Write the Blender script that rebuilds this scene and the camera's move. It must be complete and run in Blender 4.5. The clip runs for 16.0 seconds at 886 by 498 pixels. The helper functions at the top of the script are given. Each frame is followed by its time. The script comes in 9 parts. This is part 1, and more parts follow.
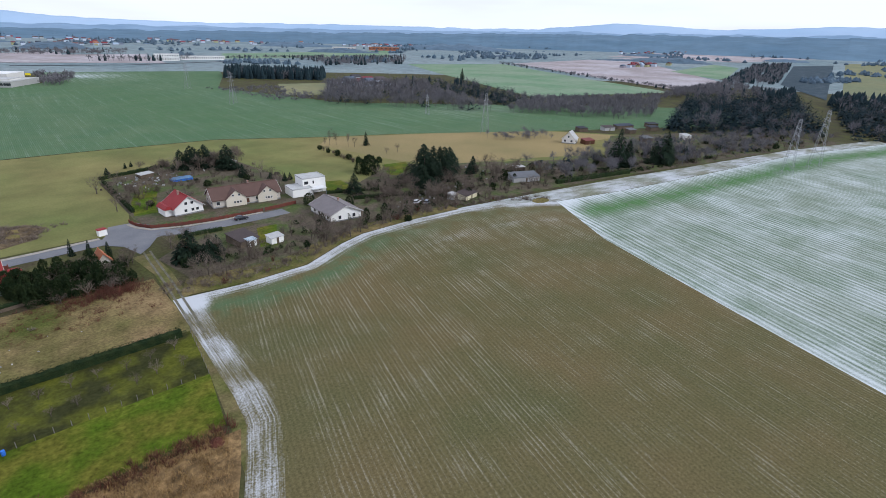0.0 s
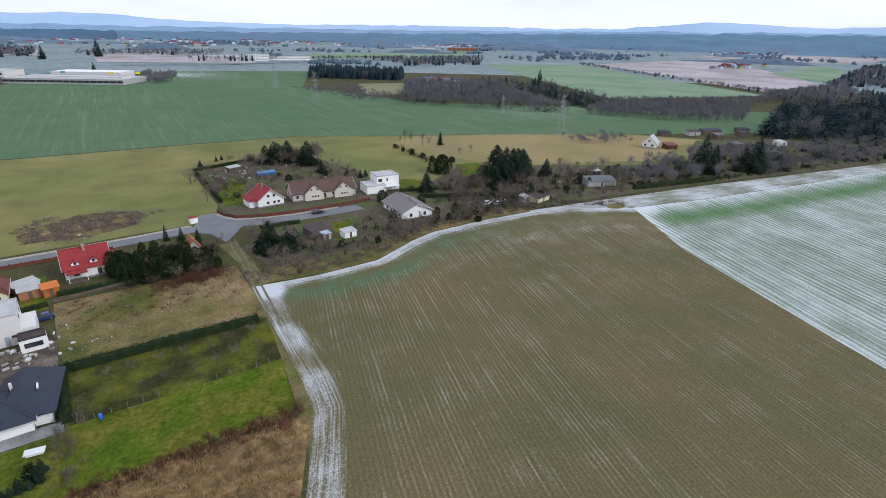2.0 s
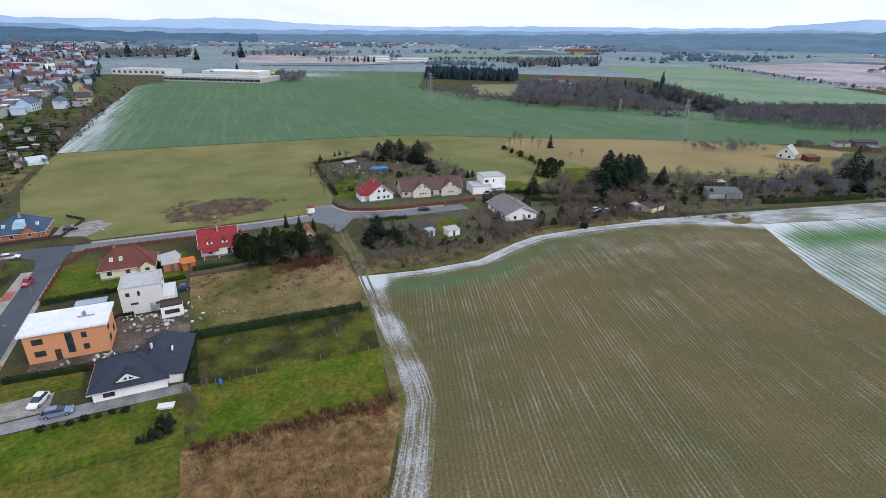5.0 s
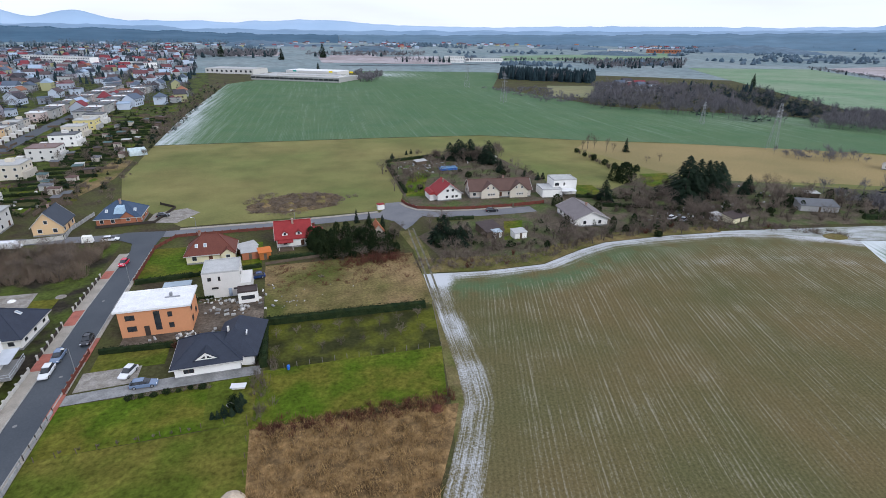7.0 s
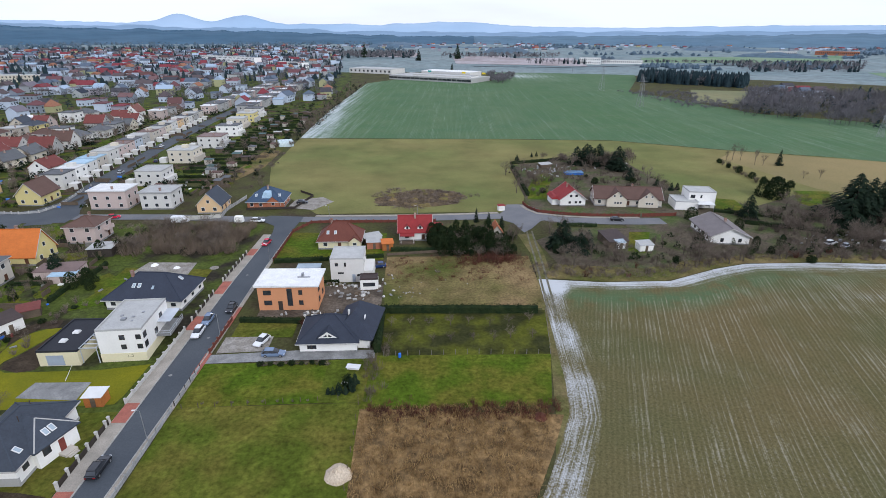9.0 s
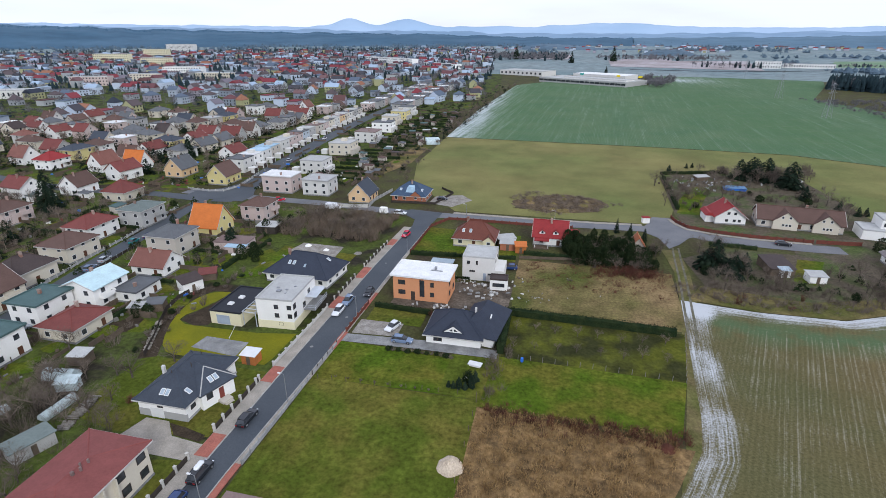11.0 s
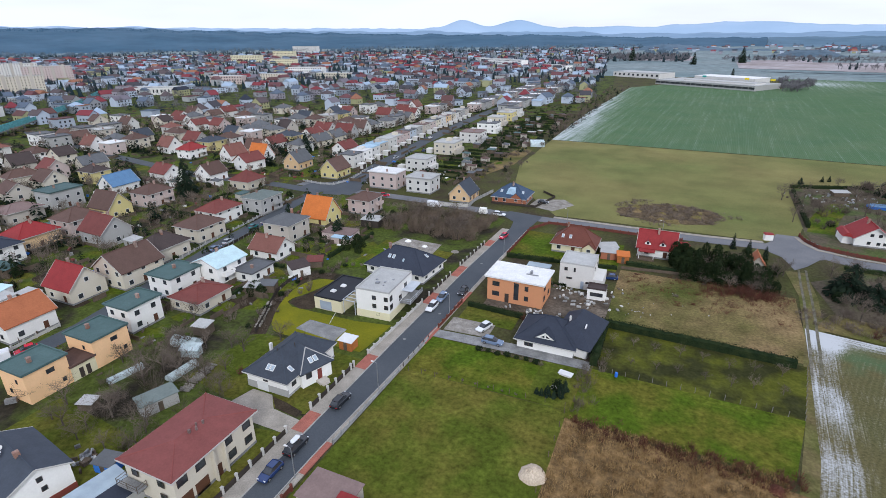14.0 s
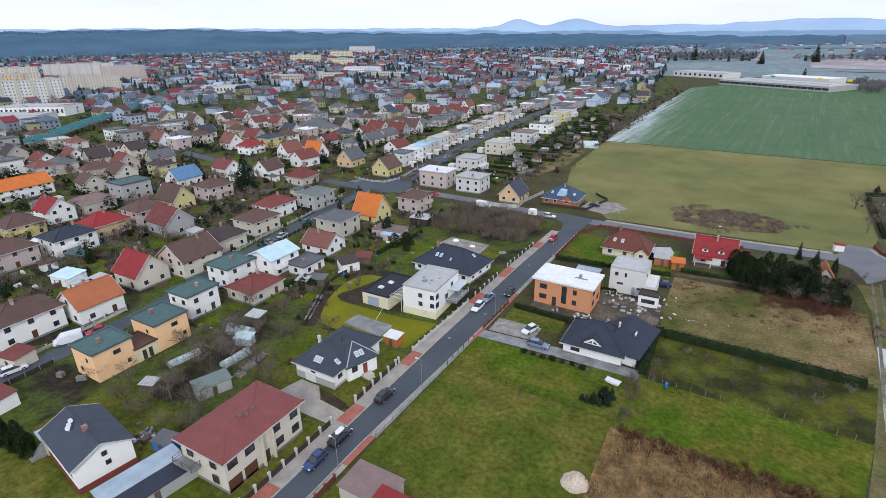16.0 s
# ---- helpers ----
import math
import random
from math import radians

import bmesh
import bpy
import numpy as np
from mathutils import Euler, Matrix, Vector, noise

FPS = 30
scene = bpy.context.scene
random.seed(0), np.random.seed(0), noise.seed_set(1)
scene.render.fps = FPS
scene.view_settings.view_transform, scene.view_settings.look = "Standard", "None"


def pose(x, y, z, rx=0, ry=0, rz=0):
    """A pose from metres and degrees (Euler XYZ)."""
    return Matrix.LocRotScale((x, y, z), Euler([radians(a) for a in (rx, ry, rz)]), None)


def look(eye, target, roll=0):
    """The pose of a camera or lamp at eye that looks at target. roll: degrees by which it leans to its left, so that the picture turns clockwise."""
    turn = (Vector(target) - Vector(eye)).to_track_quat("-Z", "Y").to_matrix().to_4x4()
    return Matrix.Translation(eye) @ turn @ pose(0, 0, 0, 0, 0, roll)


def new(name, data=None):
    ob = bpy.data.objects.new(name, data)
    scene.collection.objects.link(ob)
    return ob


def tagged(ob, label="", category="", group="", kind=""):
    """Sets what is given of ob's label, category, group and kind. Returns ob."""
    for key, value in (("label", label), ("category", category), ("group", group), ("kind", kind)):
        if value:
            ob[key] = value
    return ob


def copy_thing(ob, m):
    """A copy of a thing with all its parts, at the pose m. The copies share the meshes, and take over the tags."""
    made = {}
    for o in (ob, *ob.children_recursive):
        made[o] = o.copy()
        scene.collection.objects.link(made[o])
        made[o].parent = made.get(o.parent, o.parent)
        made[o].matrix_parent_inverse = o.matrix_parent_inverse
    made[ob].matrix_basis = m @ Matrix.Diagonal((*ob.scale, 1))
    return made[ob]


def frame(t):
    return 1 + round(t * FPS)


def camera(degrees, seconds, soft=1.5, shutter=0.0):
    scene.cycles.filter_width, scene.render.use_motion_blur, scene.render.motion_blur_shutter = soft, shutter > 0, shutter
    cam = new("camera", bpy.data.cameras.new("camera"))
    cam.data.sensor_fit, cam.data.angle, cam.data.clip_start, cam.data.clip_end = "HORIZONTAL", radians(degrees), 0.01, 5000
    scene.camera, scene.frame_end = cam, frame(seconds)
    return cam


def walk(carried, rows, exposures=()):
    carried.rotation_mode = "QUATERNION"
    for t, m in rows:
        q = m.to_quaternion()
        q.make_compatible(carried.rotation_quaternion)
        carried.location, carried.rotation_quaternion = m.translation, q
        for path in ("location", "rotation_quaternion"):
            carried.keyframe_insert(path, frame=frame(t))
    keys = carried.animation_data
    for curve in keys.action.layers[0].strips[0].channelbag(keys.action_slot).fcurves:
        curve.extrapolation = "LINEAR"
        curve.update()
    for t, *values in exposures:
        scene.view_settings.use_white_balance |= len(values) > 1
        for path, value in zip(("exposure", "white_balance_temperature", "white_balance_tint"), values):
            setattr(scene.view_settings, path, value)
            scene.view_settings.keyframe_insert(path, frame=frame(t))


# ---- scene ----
# The camera hovers 60 m above a field edge and turns on the spot.
cam = camera(80.75, 16.0, soft=0.6)
EYE = 60.0
PATH = [  # seconds, yaw, pitch, roll
    (0, -44.75, -22.30, 1.59), (0.5, -42.62, -22.38, 1.50), (1, -40.57, -22.41, 1.46), (1.5, -38.64, -22.42, 1.38), (2, -36.63, -22.43, 1.31),
    (2.5, -34.88, -22.45, 1.23), (3, -32.91, -22.46, 1.17), (3.5, -30.76, -22.45, 1.06), (4, -28.48, -22.48, 1.00), (4.2, -27.57, -22.49, 0.97),
    (6.3, -20.17, -22.53, 0.75), (6.5, -19.30, -22.53, 0.73), (7, -16.80, -22.56, 0.68), (7.5, -13.76, -22.58, 0.61), (8, -10.00, -22.57, 0.53),
    (8.5, -7.08, -22.53, 0.44), (9, -2.95, -22.54, 0.30), (9.5, 1.75, -22.50, 0.17), (10, 6.65, -22.45, 0.04), (10.2, 7.98, -22.44, 0.03),
    (12.3, 19.41, -22.26, -0.20), (12.5, 20.23, -22.25, -0.22), (13, 21.95, -22.23, -0.36), (13.5, 23.25, -22.23, -0.41), (14, 24.22, -22.22, -0.49),
    (14.5, 25.26, -22.24, -0.58), (15, 26.52, -22.24, -0.64), (15.5, 28.12, -22.22, -0.75), (16, 29.87, -22.21, -0.79),
]
walk(cam, [(t, pose(0, 0, EYE, 90 + pitch, 0, yaw) @ pose(0, 0, 0, 0, 0, roll)) for t, yaw, pitch, roll in PATH])

# ---- light: an overcast winter sky and a weak, wide sun ----
world = bpy.data.worlds.new("overcast_sky")
scene.world = world
world.use_nodes = True
wn, wl = world.node_tree.nodes, world.node_tree.links
wn.clear()
w_out, w_bg = wn.new("ShaderNodeOutputWorld"), wn.new("ShaderNodeBackground")
w_sky = wn.new("ShaderNodeTexSky")
w_sky.sky_type, w_sky.sun_disc = "NISHITA", False
w_sky.sun_elevation, w_sky.sun_rotation = radians(34), radians(145.6)
w_co, w_map, w_noise = wn.new("ShaderNodeTexCoord"), wn.new("ShaderNodeMapping"), wn.new("ShaderNodeTexNoise")
w_map.inputs["Scale"].default_value = (1.0, 1.0, 6.0)
w_noise.inputs["Scale"].default_value, w_noise.inputs["Detail"].default_value = 2.2, 4.0
w_ramp = wn.new("ShaderNodeValToRGB")
w_ramp.color_ramp.elements[0].position, w_ramp.color_ramp.elements[0].color = 0.36, (0.90, 0.96, 1.18, 1)
w_ramp.color_ramp.elements[1].position, w_ramp.color_ramp.elements[1].color = 0.52, (0.98, 1.07, 1.36, 1)
w_dim, w_mix = wn.new("ShaderNodeVectorMath"), wn.new("ShaderNodeMix")
w_dim.operation, w_dim.inputs[1].default_value = "MULTIPLY", (0.1, 0.1, 0.1)
w_mix.data_type, w_mix.inputs["Factor"].default_value = "RGBA", 0.9
wl.new(w_co.outputs["Generated"], w_map.inputs["Vector"])
wl.new(w_map.outputs["Vector"], w_noise.inputs["Vector"])
wl.new(w_noise.outputs["Fac"], w_ramp.inputs["Fac"])
wl.new(w_sky.outputs["Color"], w_dim.inputs[0])
wl.new(w_dim.outputs["Vector"], w_mix.inputs["A"])
wl.new(w_ramp.outputs["Color"], w_mix.inputs["B"])
wl.new(w_mix.outputs["Result"], w_bg.inputs["Color"])
w_bg.inputs["Strength"].default_value = 1.03
wl.new(w_bg.outputs["Background"], w_out.inputs["Surface"])
sun = new("sun", bpy.data.lights.new("sun", "SUN"))
sun.data.energy, sun.data.angle, sun.data.color = 1.65, radians(14), (0.97, 1.0, 1.04)
sun.matrix_world = look((0, 0, 200), (-115, 168, 66))
scene.view_settings.exposure = 0.0

# ---- materials ----
def material(name, a, b, scale=0.5, rough=0.9, fine=8.0, strength=0.35, bump=0.0, metal=0.0, vary=0.0, stretch=None, lo=0.35, hi=0.65, spec=0.06, mottle=0.0, patchy=0.1):
    """Two colours mixed by broad noise, grain on top, relief from the grain; vary: spread of brightness from object to object."""
    m = bpy.data.materials.new(name)
    m.use_nodes = True
    n, l = m.node_tree.nodes, m.node_tree.links
    p = n["Principled BSDF"]
    p.inputs["Roughness"].default_value, p.inputs["Metallic"].default_value = rough, metal
    p.inputs["Specular IOR Level"].default_value = spec
    g = n.new("ShaderNodeNewGeometry")
    vec = g.outputs["Position"]
    if stretch:
        mp = n.new("ShaderNodeMapping")
        mp.inputs["Rotation"].default_value, mp.inputs["Scale"].default_value = (0, 0, radians(stretch[0])), stretch[1]
        l.new(vec, mp.inputs["Vector"])
        vec = mp.outputs["Vector"]
    n1, n2 = n.new("ShaderNodeTexNoise"), n.new("ShaderNodeTexNoise")
    n1.inputs["Scale"].default_value, n1.inputs["Detail"].default_value = scale, 5.0
    n2.inputs["Scale"].default_value, n2.inputs["Detail"].default_value, n2.inputs["Roughness"].default_value = fine, 6.0, 0.65
    l.new(vec, n1.inputs["Vector"])
    l.new(vec, n2.inputs["Vector"])
    r1 = n.new("ShaderNodeMapRange")
    r1.inputs["From Min"].default_value, r1.inputs["From Max"].default_value = lo, hi
    l.new(n1.outputs["Fac"], r1.inputs["Value"])
    mx = n.new("ShaderNodeMix")
    mx.data_type = "RGBA"
    mx.inputs["A"].default_value, mx.inputs["B"].default_value = (*a, 1), (*b, 1)
    l.new(r1.outputs["Result"], mx.inputs["Factor"])
    r2 = n.new("ShaderNodeMapRange")
    r2.inputs["From Min"].default_value, r2.inputs["From Max"].default_value = 0.3, 0.7
    r2.inputs["To Min"].default_value, r2.inputs["To Max"].default_value = 1 - strength, 1 + strength
    l.new(n2.outputs["Fac"], r2.inputs["Value"])
    value = r2.outputs["Result"]
    if mottle:
        n3, r4, mo = n.new("ShaderNodeTexNoise"), n.new("ShaderNodeMapRange"), n.new("ShaderNodeMath")
        n3.inputs["Scale"].default_value, n3.inputs["Detail"].default_value, n3.inputs["Roughness"].default_value = patchy, 7.0, 0.6
        r4.inputs["From Min"].default_value, r4.inputs["From Max"].default_value = 0.3, 0.7
        r4.inputs["To Min"].default_value, r4.inputs["To Max"].default_value = 1 - mottle, 1 + mottle
        mo.operation = "MULTIPLY"
        l.new(vec, n3.inputs["Vector"])
        l.new(n3.outputs["Fac"], r4.inputs["Value"])
        l.new(value, mo.inputs[0])
        l.new(r4.outputs["Result"], mo.inputs[1])
        value = mo.outputs["Value"]
    if vary:
        oi, r3, mu = n.new("ShaderNodeObjectInfo"), n.new("ShaderNodeMapRange"), n.new("ShaderNodeMath")
        r3.inputs["To Min"].default_value, r3.inputs["To Max"].default_value = 1 - vary, 1 + vary
        mu.operation = "MULTIPLY"
        l.new(oi.outputs["Random"], r3.inputs["Value"])
        l.new(value, mu.inputs[0])
        l.new(r3.outputs["Result"], mu.inputs[1])
        value = mu.outputs["Value"]
    vm = n.new("ShaderNodeVectorMath")
    vm.operation = "SCALE"
    l.new(mx.outputs["Result"], vm.inputs[0])
    l.new(value, vm.inputs["Scale"])
    l.new(vm.outputs["Vector"], p.inputs["Base Color"])
    if bump:
        bp = n.new("ShaderNodeBump")
        bp.inputs["Strength"].default_value, bp.inputs["Distance"].default_value = 0.6, bump
        l.new(n2.outputs["Fac"], bp.inputs["Height"])
        l.new(bp.outputs["Normal"], p.inputs["Normal"])
    return m


def crop_material(name, soil_a, soil_b, green, angle, row, streak_lo, streak_hi, frost_col=(0.40, 0.43, 0.46), lines=0.35, line_part=0.08, run=22.0, straw=(0.30, 0.285, 0.225)):
    """Field soil with drilled rows; the mesh's 'frost' and 'green' attributes say where rime and young crop lie."""
    m = material(name, soil_a, soil_b, scale=0.035, fine=2.5, strength=0.3, rough=0.95, bump=0.05)
    n, l = m.node_tree.nodes, m.node_tree.links
    p = n["Principled BSDF"]
    base = p.inputs["Base Color"].links[0].from_socket
    fr, gr = n.new("ShaderNodeAttribute"), n.new("ShaderNodeAttribute")
    fr.attribute_name, gr.attribute_name = "frost", "green"
    g = n.new("ShaderNodeNewGeometry")
    mp = n.new("ShaderNodeMapping")
    mp.vector_type = "TEXTURE"
    mp.inputs["Rotation"].default_value, mp.inputs["Scale"].default_value = (0, 0, radians(angle)), (run, 1 / row, 1.0)
    rows = n.new("ShaderNodeTexNoise")
    rows.inputs["Scale"].default_value, rows.inputs["Detail"].default_value, rows.inputs["Roughness"].default_value = 1.0, 4.0, 0.65
    l.new(g.outputs["Position"], mp.inputs["Vector"])
    l.new(mp.outputs["Vector"], rows.inputs["Vector"])
    # Along the rim the drill turned: there the rows follow the field's edge.
    ed, ex = n.new("ShaderNodeAttribute"), n.new("ShaderNodeCombineXYZ")
    ed.attribute_name = "edge"
    sx = n.new("ShaderNodeSeparateXYZ")
    l.new(g.outputs["Position"], sx.inputs["Vector"])
    brim = n.new("ShaderNodeTexNoise")
    brim.inputs["Scale"].default_value, brim.inputs["Detail"].default_value, brim.inputs["Roughness"].default_value = 1.0, 6.0, 0.75
    brim.inputs["Distortion"].default_value = 0.6
    patch = n.new("ShaderNodeTexNoise")
    patch.inputs["Scale"].default_value, patch.inputs["Detail"].default_value = 0.16, 6.0
    l.new(g.outputs["Position"], patch.inputs["Vector"])
    fleck = n.new("ShaderNodeTexNoise")
    fleck.inputs["Scale"].default_value, fleck.inputs["Detail"].default_value = 2.9, 5.0
    l.new(g.outputs["Position"], fleck.inputs["Vector"])

    def math(op, x, y):
        q = n.new("ShaderNodeMath")
        q.operation = op
        for k, v in enumerate((x, y)):
            if isinstance(v, (int, float)):
                q.inputs[k].default_value = v
            else:
                l.new(v, q.inputs[k])
        return q.outputs["Value"]

    def ramp(v, lo, hi):
        q = n.new("ShaderNodeMapRange")
        q.interpolation_type = "SMOOTHSTEP"
        q.inputs["From Min"].default_value, q.inputs["From Max"].default_value = lo, hi
        l.new(v, q.inputs["Value"])
        return q.outputs["Result"]

    def blend(f, x, y):
        q = n.new("ShaderNodeMix")
        q.data_type = "RGBA"
        l.new(f, q.inputs["Factor"])
        for s, v in (("A", x), ("B", y)):
            if isinstance(v, tuple):
                q.inputs[s].default_value = (*v, 1)
            else:
                l.new(v, q.inputs[s])
        return q.outputs["Result"]

    l.new(math("MULTIPLY", ed.outputs["Fac"], 2.1), ex.inputs["X"])
    l.new(math("MULTIPLY", sx.outputs["Y"], 0.043), ex.inputs["Y"])
    l.new(math("MULTIPLY", sx.outputs["X"], 0.031), ex.inputs["Z"])
    l.new(ex.outputs["Vector"], brim.inputs["Vector"])
    inner = ramp(ed.outputs["Fac"], 6.0, 12.0)
    row_tone = math("ADD", math("MULTIPLY", rows.outputs["Fac"], inner), math("MULTIPLY", brim.outputs["Fac"], math("SUBTRACT", 1.0, inner)))
    wave = n.new("ShaderNodeTexWave")
    wave.bands_direction = "Y"
    wave.inputs["Scale"].default_value, wave.inputs["Distortion"].default_value, wave.inputs["Detail"].default_value, wave.inputs["Detail Scale"].default_value = lines, 2.5, 3.0, 0.6
    wm = n.new("ShaderNodeMapping")
    wm.vector_type = "TEXTURE"
    wm.inputs["Rotation"].default_value = (0, 0, radians(angle))
    l.new(g.outputs["Position"], wm.inputs["Vector"])
    l.new(wm.outputs["Vector"], wave.inputs["Vector"])
    ridge_tone = n.new("ShaderNodeMapRange")
    ridge_tone.inputs["To Min"].default_value, ridge_tone.inputs["To Max"].default_value = 0.93, 1.07
    l.new(wave.outputs["Fac"], ridge_tone.inputs["Value"])
    tone = n.new("ShaderNodeVectorMath")
    tone.operation = "SCALE"
    l.new(base, tone.inputs[0])
    l.new(ridge_tone.outputs["Result"], tone.inputs["Scale"])
    base = tone.outputs["Vector"]
    greened = blend(math("MULTIPLY", gr.outputs["Fac"], ramp(patch.outputs["Fac"], 0.3, 0.55)), base, green)
    grain = math("ADD", math("MULTIPLY", row_tone, 0.60), math("ADD", math("MULTIPLY", fleck.outputs["Fac"], 0.32), math("MULTIPLY", math("MULTIPLY", wave.outputs["Fac"], inner), line_part)))
    cover = math("ADD", math("MULTIPLY", fr.outputs["Fac"], 0.42), math("MULTIPLY", math("SUBTRACT", patch.outputs["Fac"], 0.5), 0.22))
    rime = ramp(math("ADD", grain, cover), streak_lo, streak_hi)
    pale = blend(ramp(fr.outputs["Fac"], 0.30, 0.62), straw, frost_col)
    l.new(blend(rime, greened, pale), p.inputs["Base Color"])
    return m


M = {}
M["ground"] = material("rough_winter_grass", (0.075, 0.080, 0.026), (0.050, 0.040, 0.025), scale=0.10, fine=1.2, strength=0.35, bump=0.1, mottle=0.22, patchy=0.05)
M["garden"] = material("garden_earth_and_grass", (0.064, 0.084, 0.018), (0.030, 0.026, 0.018), scale=0.10, fine=1.1, strength=0.45, bump=0.1, lo=0.47, hi=0.62, mottle=0.28, patchy=0.22)
M["lawn"] = material("mown_lawn", (0.066, 0.086, 0.011), (0.112, 0.103, 0.020), scale=0.085, fine=1.1, strength=0.45, bump=0.04, lo=0.42, hi=0.60, mottle=0.28, patchy=0.22)
M["brightlawn"] = material("bright_moss_lawn", (0.062, 0.100, 0.008), (0.094, 0.092, 0.014), scale=0.11, fine=1.1, strength=0.45, bump=0.04, lo=0.40, hi=0.60, mottle=0.28, patchy=0.22)
M["yellowlawn"] = material("yellow_green_lawn", (0.175, 0.165, 0.012), (0.125, 0.130, 0.012), scale=0.12, fine=3.0, strength=0.2, bump=0.03)
M["orchard"] = material("orchard_grass", (0.034, 0.036, 0.012), (0.084, 0.090, 0.013), scale=0.13, fine=1.4, strength=0.3, lo=0.42, hi=0.62, bump=0.06, mottle=0.28, patchy=0.22)
M["rough"] = material("dry_weeds", (0.200, 0.140, 0.068), (0.072, 0.080, 0.020), scale=0.06, fine=1.6, strength=0.38, bump=0.15, mottle=0.28, patchy=0.22)
M["straw"] = material("flattened_straw", (0.25, 0.160, 0.072), (0.095, 0.062, 0.030), scale=0.35, fine=1.2, strength=0.5, bump=0.15, mottle=0.28, patchy=0.22)
M["meadow"] = material("winter_meadow", (0.190, 0.166, 0.064), (0.118, 0.136, 0.044), scale=0.014, fine=1.4, strength=0.14, bump=0.05, mottle=0.22, patchy=0.05)
M["allotment"] = material("brown_winter_gardens", (0.074, 0.096, 0.032), (0.088, 0.072, 0.050), scale=0.11, fine=1.2, strength=0.4, bump=0.1, lo=0.36, hi=0.54, mottle=0.28, patchy=0.22)
M["verge"] = material("grassy_verge", (0.085, 0.092, 0.026), (0.150, 0.118, 0.056), scale=0.14, fine=1.6, strength=0.3, bump=0.1, mottle=0.28, patchy=0.22)
M["soil"] = material("bare_soil_heap", (0.070, 0.052, 0.034), (0.13, 0.095, 0.056), scale=0.3, fine=1.6, strength=0.5, bump=0.3, mottle=0.28, patchy=0.22)
M["mud"] = material("site_mud", (0.135, 0.110, 0.085), (0.075, 0.060, 0.046), scale=0.25, fine=1.5, strength=0.4, bump=0.1, mottle=0.28, patchy=0.22)
M["bed"] = material("planting_bed", (0.035, 0.026, 0.018), (0.06, 0.045, 0.03), scale=0.5, fine=3.0, strength=0.4, bump=0.1)
M["asphalt"] = material("asphalt", (0.050, 0.059, 0.069), (0.066, 0.075, 0.084), scale=0.09, fine=4.0, strength=0.15, rough=0.75, spec=0.3)
M["lane"] = material("pale_worn_asphalt", (0.140, 0.144, 0.152), (0.175, 0.176, 0.180), scale=0.12, fine=4.0, strength=0.12)
M["paving"] = material("grey_paving", (0.35, 0.315, 0.265), (0.27, 0.245, 0.205), scale=0.4, fine=5.0, strength=0.2)
M["redpaving"] = material("red_paving", (0.36, 0.13, 0.095), (0.28, 0.105, 0.08), scale=0.6, fine=5.0, strength=0.2)
M["kerb"] = material("concrete_kerb", (0.36, 0.35, 0.32), (0.28, 0.27, 0.25), scale=0.8, fine=6.0, strength=0.2)
M["gravel"] = material("pale_gravel", (0.30, 0.28, 0.25), (0.20, 0.18, 0.15), scale=0.5, fine=4.0, strength=0.4, bump=0.1)
M["concrete"] = material("weathered_concrete", (0.26, 0.26, 0.25), (0.18, 0.18, 0.175), scale=0.4, fine=4.0, strength=0.25)
M["field_brown"] = crop_material("drilled_brown_field", (0.122, 0.096, 0.044), (0.092, 0.088, 0.038), (0.074, 0.118, 0.056), 71.0, 2.7, 0.590, 0.85, (0.47, 0.485, 0.49), run=30.0, straw=(0.27, 0.25, 0.185))
M["field_frost"] = crop_material("frosted_green_field", (0.120, 0.172, 0.108), (0.150, 0.188, 0.128), (0.064, 0.150, 0.046), 67.0, 1.1, 0.54, 0.98, (0.53, 0.565, 0.56), 0.16, 0.13, 70.0, (0.44, 0.475, 0.45))
M["field_green"] = crop_material("winter_corn_field", (0.074, 0.132, 0.068), (0.100, 0.148, 0.078), (0.066, 0.132, 0.056), 86.0, 0.40, 0.55, 0.88, (0.46, 0.50, 0.50), run=85.0, straw=(0.22, 0.27, 0.21))
M["track"] = crop_material("frosted_grass_track", (0.170, 0.160, 0.110), (0.14, 0.14, 0.09), (0.10, 0.14, 0.07), -11.0, 0.3, 0.50, 0.92, (0.46, 0.48, 0.49), line_part=0.02, run=10.0)
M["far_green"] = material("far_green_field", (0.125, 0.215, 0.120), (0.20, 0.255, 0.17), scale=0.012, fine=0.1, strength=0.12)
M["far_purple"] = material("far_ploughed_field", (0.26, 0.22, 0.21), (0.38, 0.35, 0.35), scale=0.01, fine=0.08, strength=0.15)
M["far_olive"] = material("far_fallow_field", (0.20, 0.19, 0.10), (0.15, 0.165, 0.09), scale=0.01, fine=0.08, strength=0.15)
# Far land is pale blue-grey: haze is put into its colour.
M["far_ground"] = material("haze_tinted_country", (0.145, 0.198, 0.205), (0.200, 0.240, 0.240), scale=0.006, fine=0.06, strength=0.3)
WALLS = {"white": (0.80, 0.785, 0.74), "cream": (0.60, 0.545, 0.44), "yellow": (0.62, 0.53, 0.24), "peach": (0.66, 0.46, 0.26), "orange": (0.62, 0.30, 0.13),
         "pink": (0.53, 0.43, 0.39), "beige": (0.49, 0.445, 0.38), "grey": (0.39, 0.385, 0.365), "paleyellow": (0.68, 0.62, 0.42), "brick": (0.36, 0.14, 0.08),
         "lightpeach": (0.84, 0.53, 0.29), "blue": (0.43, 0.485, 0.53), "offwhite": (0.62, 0.605, 0.565), "rust": (0.62, 0.285, 0.145)}
for key, c in WALLS.items():
    M["w_" + key] = material("render_" + key, c, tuple(v * 0.95 for v in c), scale=0.35, fine=3.0, strength=0.04, vary=0.05)
